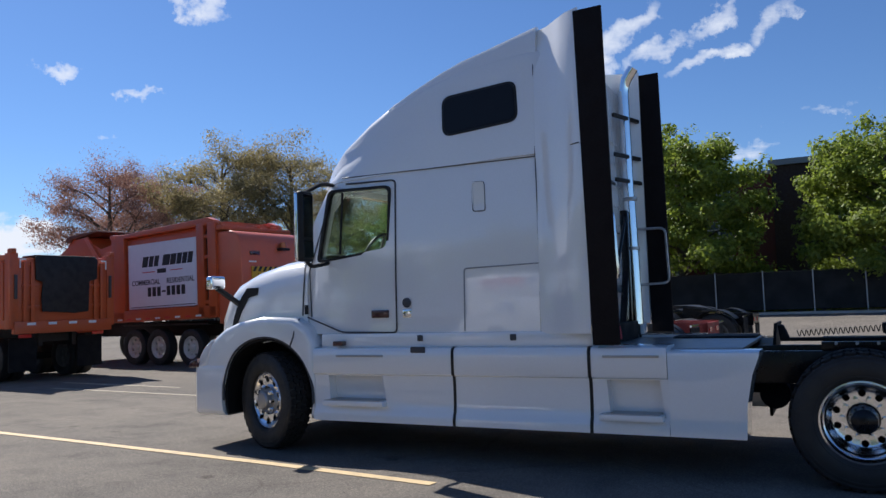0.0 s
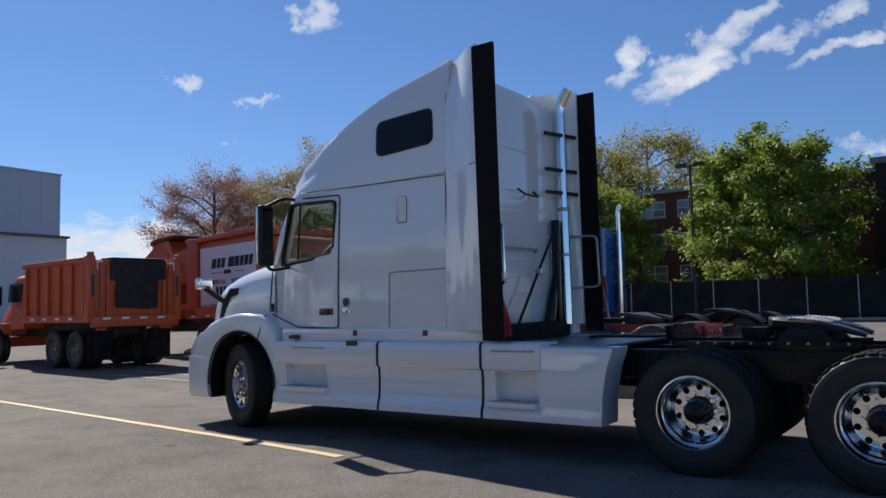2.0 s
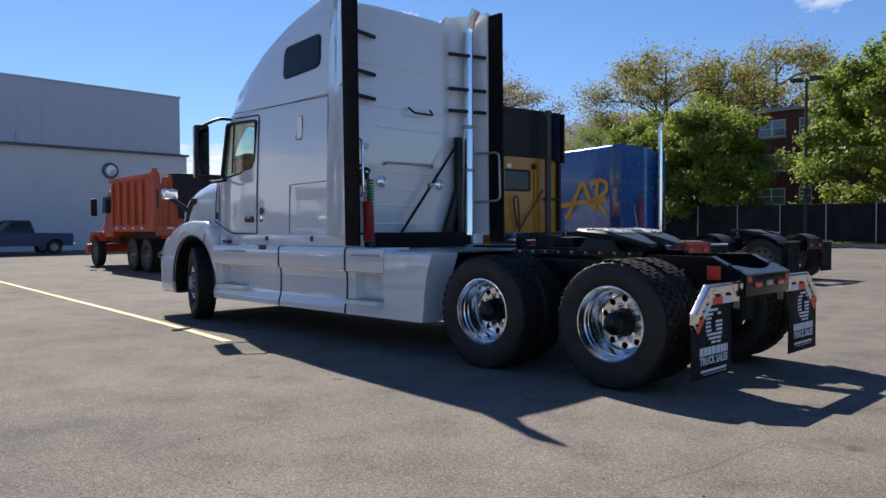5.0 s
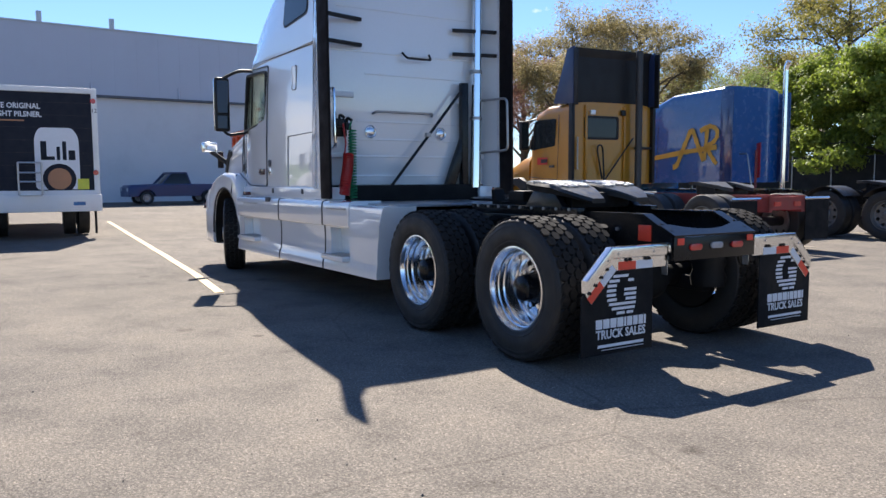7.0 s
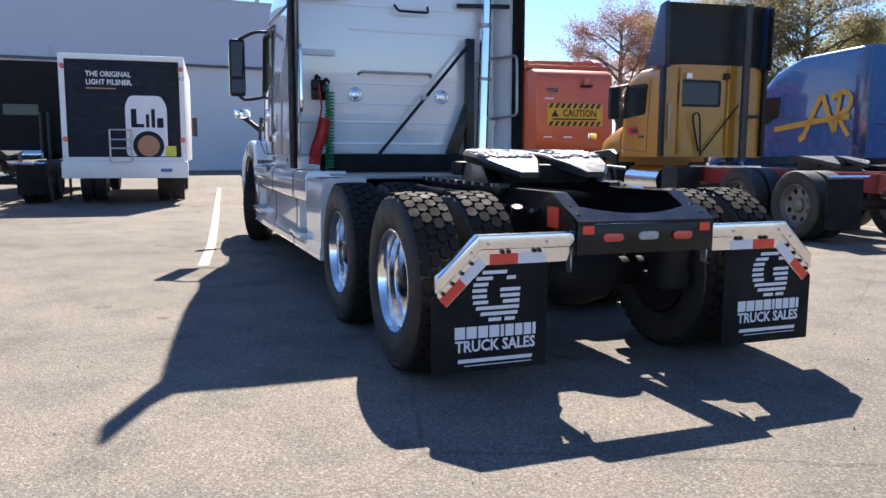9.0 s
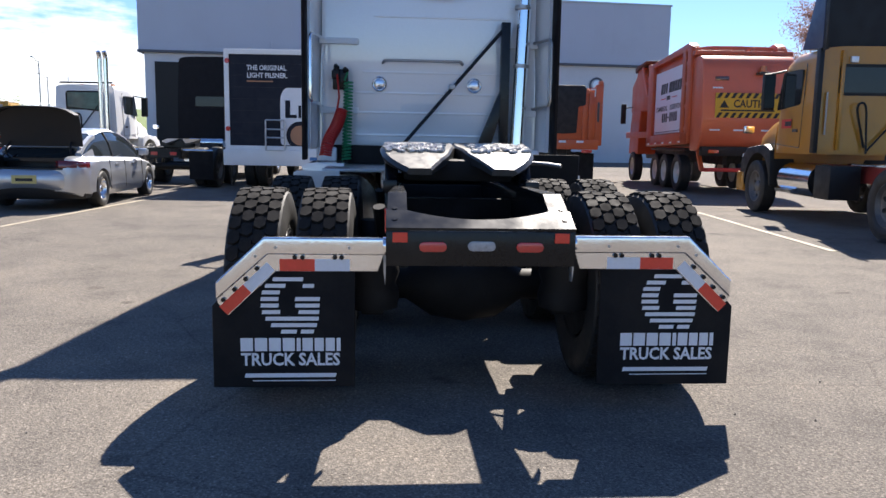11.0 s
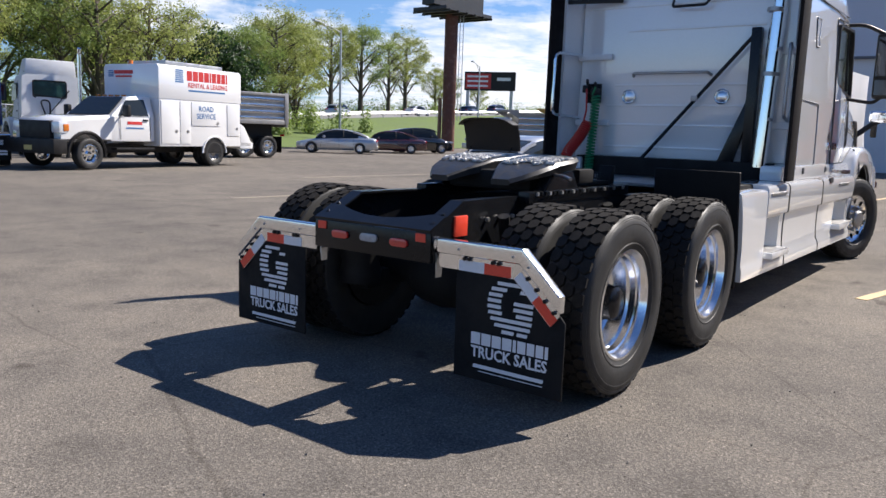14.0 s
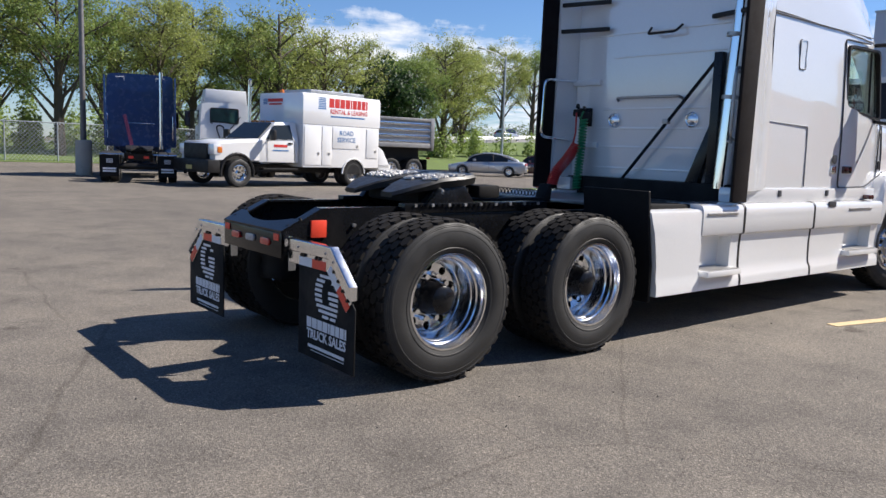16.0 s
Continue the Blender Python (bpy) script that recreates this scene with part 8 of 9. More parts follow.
def box_truck(at, label):
    t = thing("box_truck", label, "box truck", at=at)
    hw, z0, z1 = 1.33, 0.98, 3.40
    shell = carve(boxes((-6.2, 0, -hw, hw, z0, z1)), boxes((-5.9, 0.2, -hw + 0.12, hw - 0.12, z0 + 0.12, z1 - 0.12)))
    part("box", softened(shell, 0.02, 2), WHITE_DULL, t)
    door = part("rear_door", boxes((-0.10, -0.03, -hw + 0.12, hw - 0.12, z0 + 0.12, z1 - 0.12)), NIGHT_BLUE, t, "dark printed roll-up door")
    for k in range(7):
        part("door_joint", boxes((-0.03, -0.026, -hw + 0.13, hw - 0.13, z0 + 0.4 + 0.28 * k, z0 + 0.406 + 0.28 * k)), BLACK_PRINT, door)
    x = -0.024
    for word, z in (("THE ORIGINAL", 2.96), ("LIGHT PILSNER.", 2.78)):
        writing("lettering", word, 0.165, facing((x, -0.78, z), (0, 1, 0), (0, 0, 1)), PRINT_WHITE, door, align="LEFT", bold=0.004, squeeze=0.86)
    part("print_bar", boxes((x, x + 0.002, -0.78, -0.15, 2.63, 2.66)), COPPER_PRINT, door)
    can = rounded([(0.02, 1.12), (0.02, 2.28), (0.12, 2.50), (0.80, 2.50), (0.92, 2.28), (0.92, 1.12)], 0.10)
    part("print_can", prism(can, x, x + 0.002, "x"), PRINT_WHITE, door, "pale printed can shape")
    part("print_mark", boxes((x + 0.003, x + 0.005, 0.14, 0.26, 1.78, 2.2), (x + 0.003, x + 0.005, 0.14, 0.42, 1.78, 1.86), (x + 0.003, x + 0.005, 0.46, 0.53, 1.78, 2.08), (x + 0.003, x + 0.005, 0.58, 0.66, 1.78, 2.2), (x + 0.003, x + 0.005, 0.70, 0.84, 1.78, 2.0)), NIGHT_BLUE, door)
    disc = lambda r, a: lathe([(0.001, a), (r, a), (r, a - 0.001), (0.001, a - 0.001)], 28, center=(0, 0.50, 1.36), axis="x")
    part("print_ring", disc(0.34, x + 0.006), NIGHT_BLUE, door)
    part("print_disc", disc(0.24, x + 0.008), COPPER_PRINT, door)
    writing("unit_number", "12", 0.125, facing((0.003, hw - 0.066, 2.90), (0, 1, 0), (0, 0, 1)), BLACK_PRINT, t)
    part("yellow_sticker", boxes((x, x + 0.004, 0.86, 1.10, 1.12, 1.36)), mat("yellow_sticker", (0.62, 0.62, 0.06), 0.5), door)
    # hand truck hung on the back
    rack = thing("hand_truck", "grey tubular hand truck hung on a truck's rear", "hand truck", at=at @ pose(0.09, 0, 0))
    for y in (-0.32, 0.14):
        part("upright", tube([(0, y, 1.0), (0, y, 1.72)], 0.022, 6), POLE_STEEL, rack)
    for z in (1.30, 1.50, 1.72):
        part("cross_bar", tube([(0, -0.32, z), (0, 0.14, z)], 0.02, 6), POLE_STEEL, rack)
    part("toe_plate", boxes((-0.02, 0.10, -0.32, 0.14, 0.98, 1.0)), POLE_STEEL, rack)
    for y in (-0.36, 0.18):
        part("hook", tube([(-0.12, y * 0.9, 1.08), (0.0, y * 0.9, 1.06)], 0.015, 5), POLE_STEEL, rack)
    for s in (-1, 1):
        for z in (3.12, 1.5):
            part("tail_lamp", lathe([(0.001, 0.02), (0.055, 0.02), (0.06, 0.0)], 14, center=(0, s * (hw - 0.08), z), axis="x"), RED_LENS, t)
        part("rear_lamp", boxes((0.0, 0.02, *span(hw - 0.14, hw - 0.02, s), 0.72, 0.92)), RED_LENS, t)
        plain_wheel(t, -1.6, s * 1.03, 0.50, 0.50, 0.27, s, STEEL)
        plain_wheel(t, -1.6, s * 0.72, 0.50, 0.50, 0.27, s, STEEL)
        plain_wheel(t, -7.2, s * 1.02, 0.50, 0.50, 0.27, s, STEEL)
        part("frame_rail", boxes((-8.0, -0.1, *span(0.36, 0.46, s), 0.72, 0.98)), BLACK_PLASTIC, t)
        part("mirror", softened(boxes((-7.0, -6.9, s * 1.42 - 0.08, s * 1.42 + 0.08, 1.7, 2.3)), 0.03), BLACK_PLASTIC, t)
        part("mirror_arm", tube([(-7.0, s * 1.0, 2.0), (-6.95, s * 1.4, 2.0)], 0.02, 6), BLACK_PLASTIC, t)
        part("prop_leg", tube([(-0.15, s * 1.22, 0.1), (-0.15, s * 1.22, 1.0)], 0.03, 6), BLACK_PLASTIC, t)
    part("rear_sill", softened(boxes((-0.3, 0.12, -hw - 0.02, hw + 0.02, 0.62, 1.0)), 0.02), WHITE_DULL, t, "dented pale rear step bumper")
    part("sill_print", boxes((0.12, 0.123, 0.75, 1.0, 0.76, 0.84)), BLUE_PRINT, t)
    part("cab", softened(loft([cab_ring(-8.4, 0.9, 0.7, 1.7, 1.9), cab_ring(-7.6, 1.0, 0.7, 2.2, 2.45), cab_ring(-6.3, 1.0, 0.7, 2.25, 2.5)]), 0.02, 1), WHITE_DULL, t)
    return t


box_truck(pose(-14.6, -2.98, 0, 0, 0, -4), "white delivery box truck with a dark printed rear door")
dark = tractor(pose(-20.0, -5.62, 0, 0, 0, -4), "sleeper_truck", "very dark sleeper tractor parked beside the delivery truck", mat("dark_truck_paint", (0.014, 0.012, 0.013), 0.7, var=0.3, dirt=0.2, spec=0.2, dirt_color=(0.03, 0.025, 0.02)), 0, 3.0, 1.7, 3.72, BLACK_GLOSS, 4.7, day=False, half=1.18)
part("rear_window", prism(rounded([(-0.62, 2.22), (-0.62, 2.52), (0.28, 2.52), (0.28, 2.22)], 0.05), -0.02, 0.014, "x"), CAR_GLASS, dark)
part("air_tank", cyl((1.0, -0.5, 1.12), (1.0, 0.5, 1.12), 0.14, 14), ALUMINIUM, dark)
for y in (0.35, 0.55):
    part("exhaust_pipe", tube([(0.2, y, 1.0), (0.2, y, 2.3)], 0.05, 10), POLE_DARK, dark)


# ---- cars ----
def car(at, name, label, paint, length=4.75, width=1.82, height=1.42, kind="sedan", open_boot=False, rims=None, category="car"):
    """A road car; x runs from the nose (-) to the tail (+)."""
    t = thing(name, label, category, at=at)
    L, hw, H = length / 2, width / 2, height
    wr = 0.33 if kind != "suv" else 0.37
    xf, xr = -L + length * 0.19, L - length * 0.21
    belt = 0.62 * H + (0.03 if kind == "suv" else 0)

    def ring(x, w, z0, zt, n=5):
        half = [(w * 0.90, z0), (w, z0 + (zt - z0) * 0.25)] + superround(w, z0 + (zt - z0) * 0.62, zt, n, 5)
        return [(x, y, z) for y, z in half + [(-a, b) for a, b in half[::-1][1:]]]

    tail_top = belt + (0.06 if kind != "suv" else 0.02)
    prof = [(-L, 0.70, 0.30, 0.55), (-L + 0.12, 0.86, 0.22, 0.68), (-L + 0.7, 0.97, 0.20, belt - 0.10), (-L + length * 0.28, 1.0, 0.20, belt), (0, 1.0, 0.20, belt + 0.03), (L - length * 0.22, 1.0, 0.20, tail_top), (L - 0.25, 0.965, 0.24, tail_top), *(((L - 0.10, 0.88, 0.30, tail_top - 0.04), (L - 0.02, 0.74, 0.34, tail_top - 0.12)) if open_boot else ((L - 0.06, 0.90, 0.30, tail_top - 0.06), (L, 0.84, 0.36, tail_top - 0.20)))]
    body = loft([ring(x, hw * w, z0, zt) for x, w, z0, zt in prof])
    cuts = [cyl((x, -2, wr), (x, 2, wr), wr * 1.13, 26) for x in (xf, xr)]
    cuts = [carve(c, boxes((-9, 9, -hw * 0.66, hw * 0.66, -1, 3))) for c in cuts]
    if open_boot:
        cuts.append(boxes((L - 0.62, L + 0.4, -hw * 0.64, hw * 0.64, 0.70, 1.6)))
    body = carve(body, *cuts)
    part("body", body, paint, t, smooth=42)
    end = L - length * 0.10 if kind != "suv" else L - 0.10
    start = -L + length * 0.24

    def arch(u):
        """The roof line: half width and top along the glasshouse."""
        top = math.sin(math.pi * min(1, u ** (0.80 if kind != "suv" else 0.62))) ** (0.62 if kind != "suv" else 0.35)
        return start + (end - start) * u, hw * (0.80 - 0.08 * u), belt + 0.01 + (H - belt - 0.01) * top

    def glass_ring(u, grow=0.0):
        x, w, zt = arch(u)
        z0 = belt - 0.05
        lean = 1 - 0.20 * (zt - belt) / (H - belt)
        return [(x, w * 1.10 + grow, z0), (x, w * (1.10 + lean) / 2 + 0.02 + grow, z0 + (zt - z0) * 0.55), (x, w * lean + grow, zt - 0.045), (x, w * lean * 0.86, zt + grow), (x, -w * lean * 0.86, zt + grow), (x, -w * lean - grow, zt - 0.045), (x, -w * (1.10 + lean) / 2 - 0.02 - grow, z0 + (zt - z0) * 0.55), (x, -w * 1.10 - grow, z0)]

    us = [k / 14 for k in range(15)]
    part("window_band", loft([glass_ring(u) for u in us]), CAR_GLASS, t, "dark window band", smooth=50)
    # roof skin over the middle, and the pillars that carry it
    lo, hi = (0.30, 0.70) if kind != "suv" else (0.22, 0.90)
    skin = []
    for k in range(9):
        r = glass_ring(lo + (hi - lo) * k / 8, 0.012)
        skin.append([r[2], r[3], r[4], r[5]] + [(p[0], p[1] * 0.97, p[2] - 0.03) for p in (r[5], r[4], r[3], r[2])])
    part("roof", loft(skin), paint, t, smooth=50)
    for s in (-1, 1):
        side = lambda u, k: Vector(glass_ring(u, 0.010)[k if s > 0 else 7 - k])
        for u0, u1, wide in ((0.02, lo, 0.030), (hi, 0.97, 0.060)):
            n = 7
            part("pillar", tube([side(u0 + (u1 - u0) * k / n, 2) - Vector((0, 0, 0.01)) for k in range(n + 1)], wide, 6), paint, t)
        part("pillar", tube([side(0.52, 0), side(0.52, 1), side(0.51, 2)], 0.012 if open_boot else 0.03, 6), BLACK_PLASTIC, t)
        if kind != "suv":
            quarter = bmesh.new()
            loft([[side(u, 0), side(u, 1), side(u, 1) - Vector((0, s * 0.03, 0)), side(u, 0) - Vector((0, s * 0.03, 0))] for u in (0.80, 0.86, 0.92, 0.97)], quarter)
            part("rear_quarter", quarter, paint, t)
        for x in (xf, xr):
            plain_wheel(t, x, s * (hw - 0.12), wr, wr, 0.22, s, rims or ALUMINIUM, 10)
        part("door_mirror", softened(boxes((start + 0.45, start + 0.62, s * (hw + 0.10) - 0.09, s * (hw + 0.10) + 0.09, belt + 0.02, belt + 0.16)), 0.04), paint, t)
        for x in (0.55, -0.45):
            part("door_handle", softened(boxes((x, x + 0.2, *span(hw * 0.985, hw * 1.015, s), belt - 0.14, belt - 0.10)), 0.01), paint, t)
        for x in (0.14, 1.0, -0.95):
            part("door_gap", tube([(x, s * hw * 0.99, 0.30), (x + 0.02, s * hw * 1.003, belt * 0.6), (x + 0.03, s * hw * 0.985, belt - 0.02)], 0.006, 4), BLACK_PLASTIC, t)
        if open_boot:
            lens = [(0.56, -0.01), (0.66, -0.02), (0.76, -0.05), (0.84, -0.10), (0.90, -0.17), (0.945, -0.27), (0.968, -0.40)]
            part("tail_lamp", loft([[(L + x + 0.012, s * hw * (y + 0.012), tail_top - 0.20), (L + x + 0.018, s * hw * (y + 0.016), tail_top - 0.14), (L + x - 0.01, s * hw * y, tail_top - 0.075 - 0.03 * (y - 0.56)), (L + x - 0.08, s * hw * (y - 0.07), tail_top - 0.09), (L + x - 0.08, s * hw * (y - 0.07), tail_top - 0.20)] for y, x in lens]), mat("deep_red_lens", (0.13, 0.010, 0.014), 0.12, var=0.1, coat=0.6), t, "wide dark red tail lamp")
            part("boot_hinge", tube(bend([(L - 0.60, s * hw * 0.58, tail_top - 0.12), (L - 0.52, s * hw * 0.58, tail_top + 0.10), (L - 0.66, s * hw * 0.55, tail_top + 0.22)], 0.06), 0.018, 6), BLACK_PLASTIC, t)
        else:
            part("tail_lamp", softened(boxes((L - 0.34, L + 0.004, *span(hw * 0.5, hw * 0.875, s), tail_top - 0.25, tail_top - 0.11)), 0.04, 3), RED_LENS, t)
        part("headlamp", softened(boxes((-L + 0.02, -L + 0.32, *span(hw * 0.5, hw * 0.86, s), belt - 0.36, belt - 0.24)), 0.03), CLEAR_LENS, t)
    bow = lambda y: L + 0.06 - (0.46 * abs(y / hw) ** 3.6 if open_boot else 0.34 * abs(y / hw) ** 5)
    if open_boot:
        # a deep smooth bumper with a dark arched valance under it
        low = lambda y: 0.30 + 0.10 * max(0.0, 1 - abs(y / hw) ** 2 * 1.6)
        part("rear_bumper", loft([[(bow(y) - 0.3, y, low(y)), (bow(y) - 0.03, y, low(y)), (bow(y) + 0.01, y, low(y) + 0.05), (bow(y) + 0.025, y, 0.52), (bow(y) + 0.02, y, 0.60), (bow(y) - 0.01, y, 0.66), (bow(y) - 0.05, y, 0.70), (bow(y) - 0.3, y, 0.715)] for y in [hw * 0.975 * k / 14 for k in range(-14, 15)]]), paint, t, smooth=50)
        part("rear_valance", loft([[(bow(y) - 0.35, y, 0.20), (bow(y) - 0.10, y, 0.20), (bow(y) - 0.05, y, 0.26), (bow(y) - 0.045, y, low(y) + 0.01), (bow(y) - 0.35, y, low(y) + 0.01)] for y in [hw * 0.90 * k / 10 for k in range(-10, 11)]]), BLACK_PLASTIC, t, smooth=40)
        part("number_plate", boxes((L + 0.080, L + 0.090, -0.2, 0.2, 0.47, 0.61)), PLATE, t)
        part("plate_print", boxes((L + 0.090, L + 0.092, -0.14, 0.14, 0.51, 0.56)), BLACK_PRINT, t)
        for y in (-0.5, 0.5):
            part("bumper_crease", tube([(bow(y) + 0.018, y - 0.2, 0.62), (bow(y) + 0.018, y + 0.2, 0.62)], 0.005, 4), paint, t)
    else:
        part("rear_bumper", loft([[(bow(y) - 0.2, y, 0.27), (bow(y) - 0.05, y, 0.27), (bow(y) + 0.0, y, 0.36), (bow(y) + 0.01, y, 0.50), (bow(y) - 0.03, y, 0.58), (bow(y) - 0.2, y, 0.60)] for y in [hw * 0.965 * k / 10 for k in range(-10, 11)]]), paint, t, smooth=40)
        part("rear_valance", softened(boxes((L - 0.10, L + 0.02, -hw * 0.75, hw * 0.75, 0.22, 0.32)), 0.02), BLACK_PLASTIC, t)
        part("number_plate", boxes((L + 0.066, L + 0.074, -0.2, 0.2, 0.39, 0.50)), PLATE, t)
    part("grille", softened(boxes((-L - 0.01, -L + 0.06, -0.45, 0.45, 0.42, 0.60)), 0.02), BLACK_PLASTIC, t)
    if open_boot:
        w = hw * 0.74
        lid = loft([[(-0.05, y, 0.0), (0.40 * q, y, 0.06 * q), (0.80 * q, y, 0.05 * q), (0.90 * q, y, -0.22 * q), (0.87 * q, y, -0.22 * q), (0.77 * q, y, 0.02 * q), (0.40 * q, y, 0.03 * q), (-0.05, y, -0.03)]
                    for y, q in [(w * k / 8, 1 - 0.22 * abs(k / 8) ** 4) for k in range(-8, 9)]])
        part("boot_lid", moved(lid, pose(L - 0.72, 0, tail_top + 0.20, 0, -72, 0) @ Matrix.Diagonal((0.82, 1.0, 1.0, 1.0))), BLACK_PLASTIC, t, "raised boot lid, dark underside", smooth=40)
        part("boot_liner", boxes((L - 0.60, L - 0.04, -hw * 0.63, hw * 0.63, 0.702, 0.725)), BLACK_PLASTIC, t)
        part("boot_wall", boxes((L - 0.615, L - 0.59, -hw * 0.63, hw * 0.63, 0.71, tail_top - 0.02), (L - 0.60, L - 0.14, -hw * 0.638, -hw * 0.615, 0.71, tail_top - 0.03), (L - 0.60, L - 0.14, hw * 0.615, hw * 0.638, 0.71, tail_top - 0.03)), BLACK_PLASTIC, t)
    return t


car(pose(-11.2, -6.45, 0, 0, 0, 0.5), "car", "silver four-door coupe with its boot lid raised", SILVER, 4.8, 1.86, 1.41, open_boot=True)
car(pose(-29.56, -31.34, 0, 0, 0, 130), "car", "silver sedan parked beside the grass", SILVER, 4.85, 1.85, 1.46)
car(pose(-34.3, -31.3, 0, 0, 0, 132), "car", "dark maroon sedan parked among other cars", MAROON_CAR, 4.8, 1.85, 1.46)
car(pose(-37.6, -31.6, 0, 0, 0, -35), "car", "black sport utility car parked by the grass", BLACK_CAR, 4.7, 1.9, 1.72, "suv")
car(pose(-70, -72, road_z(-70) + 0.01, 0, 0, 20), "car", "silver van-like car on the highway", SILVER, 4.8, 1.85, 1.75, "suv")
car(pose(-84, -70, road_z(-84) + 0.01, 0, 0, 5), "car", "white sedan on the highway", WHITE, 4.7, 1.8, 1.45)
car(pose(-100, -72, road_z(-100) + 0.01, 0, 0, 5), "car", "dark blue sedan on the highway", BLUE_CAR, 4.7, 1.8, 1.5, "suv")
car(pose(-108, -72, road_z(-108) + 0.01, 0, 0, 5), "car", "dark blue utility car on the highway", BLUE_CAR, 4.7, 1.8, 1.7, "suv")


def pickup():
    t = thing("pickup_truck", "blue pickup truck in the shade of a wall", "pickup truck", at=pose(-40.4, 6.1, 0, 0, 0, 94))
    hw = 0.95
    body = loft([[(x, -w, 0.45), (x, w, 0.45), (x, w, zt - 0.06), (x, w * 0.93, zt), (x, -w * 0.93, zt), (x, -w, zt - 0.06)] for x, w, zt in ((-2.7, 0.82, 0.95), (-2.5, 0.93, 1.08), (-0.9, 0.95, 1.14), (0.6, 0.95, 1.14), (2.6, 0.95, 1.10))])
    cuts = [carve(cyl((x, -2, 0.38), (x, 2, 0.38), 0.46, 24), boxes((-9, 9, -0.6, 0.6, -1, 3))) for x in (-1.75, 1.65)]
    part("body", carve(body, boxes((0.75, 2.5, -0.82, 0.82, 0.7, 2)), *cuts), BLUE_CAR, t)
    part("cab", softened(loft([[(-0.95, -0.85, 1.1), (-0.95, 0.85, 1.1), (-0.35, 0.74, 1.72), (-0.35, -0.74, 1.72)], [(0.65, -0.85, 1.1), (0.65, 0.85, 1.1), (0.45, 0.74, 1.74), (0.45, -0.74, 1.74)]]), 0.04, 2), CAR_GLASS, t)
    part("roof", softened(boxes((-0.38, 0.5, -0.74, 0.74, 1.70, 1.79)), 0.03), BLUE_CAR, t)
    for s in (-1, 1):
        for x in (-1.75, 1.65):
            plain_wheel(t, x, s * 0.82, 0.38, 0.38, 0.24, s, STEEL)
        part("pillar", tube([(0.68, s * 0.84, 1.1), (0.48, s * 0.74, 1.74)], 0.04, 6), BLUE_CAR, t)
        part("pillar", tube([(-0.95, s * 0.84, 1.1), (-0.36, s * 0.74, 1.73)], 0.035, 6), BLUE_CAR, t)
        part("tail_lamp", boxes((2.58, 2.62, *span(0.75, 0.93, s), 0.75, 1.05)), RED_LENS, t)
        part("headlamp", boxes((-2.72, -2.66, *span(0.5, 0.8, s), 0.75, 0.92)), CLEAR_LENS, t)
    part("rear_bumper", softened(boxes((2.58, 2.75, -0.9, 0.9, 0.45, 0.62)), 0.02), CHROME, t)


pickup()


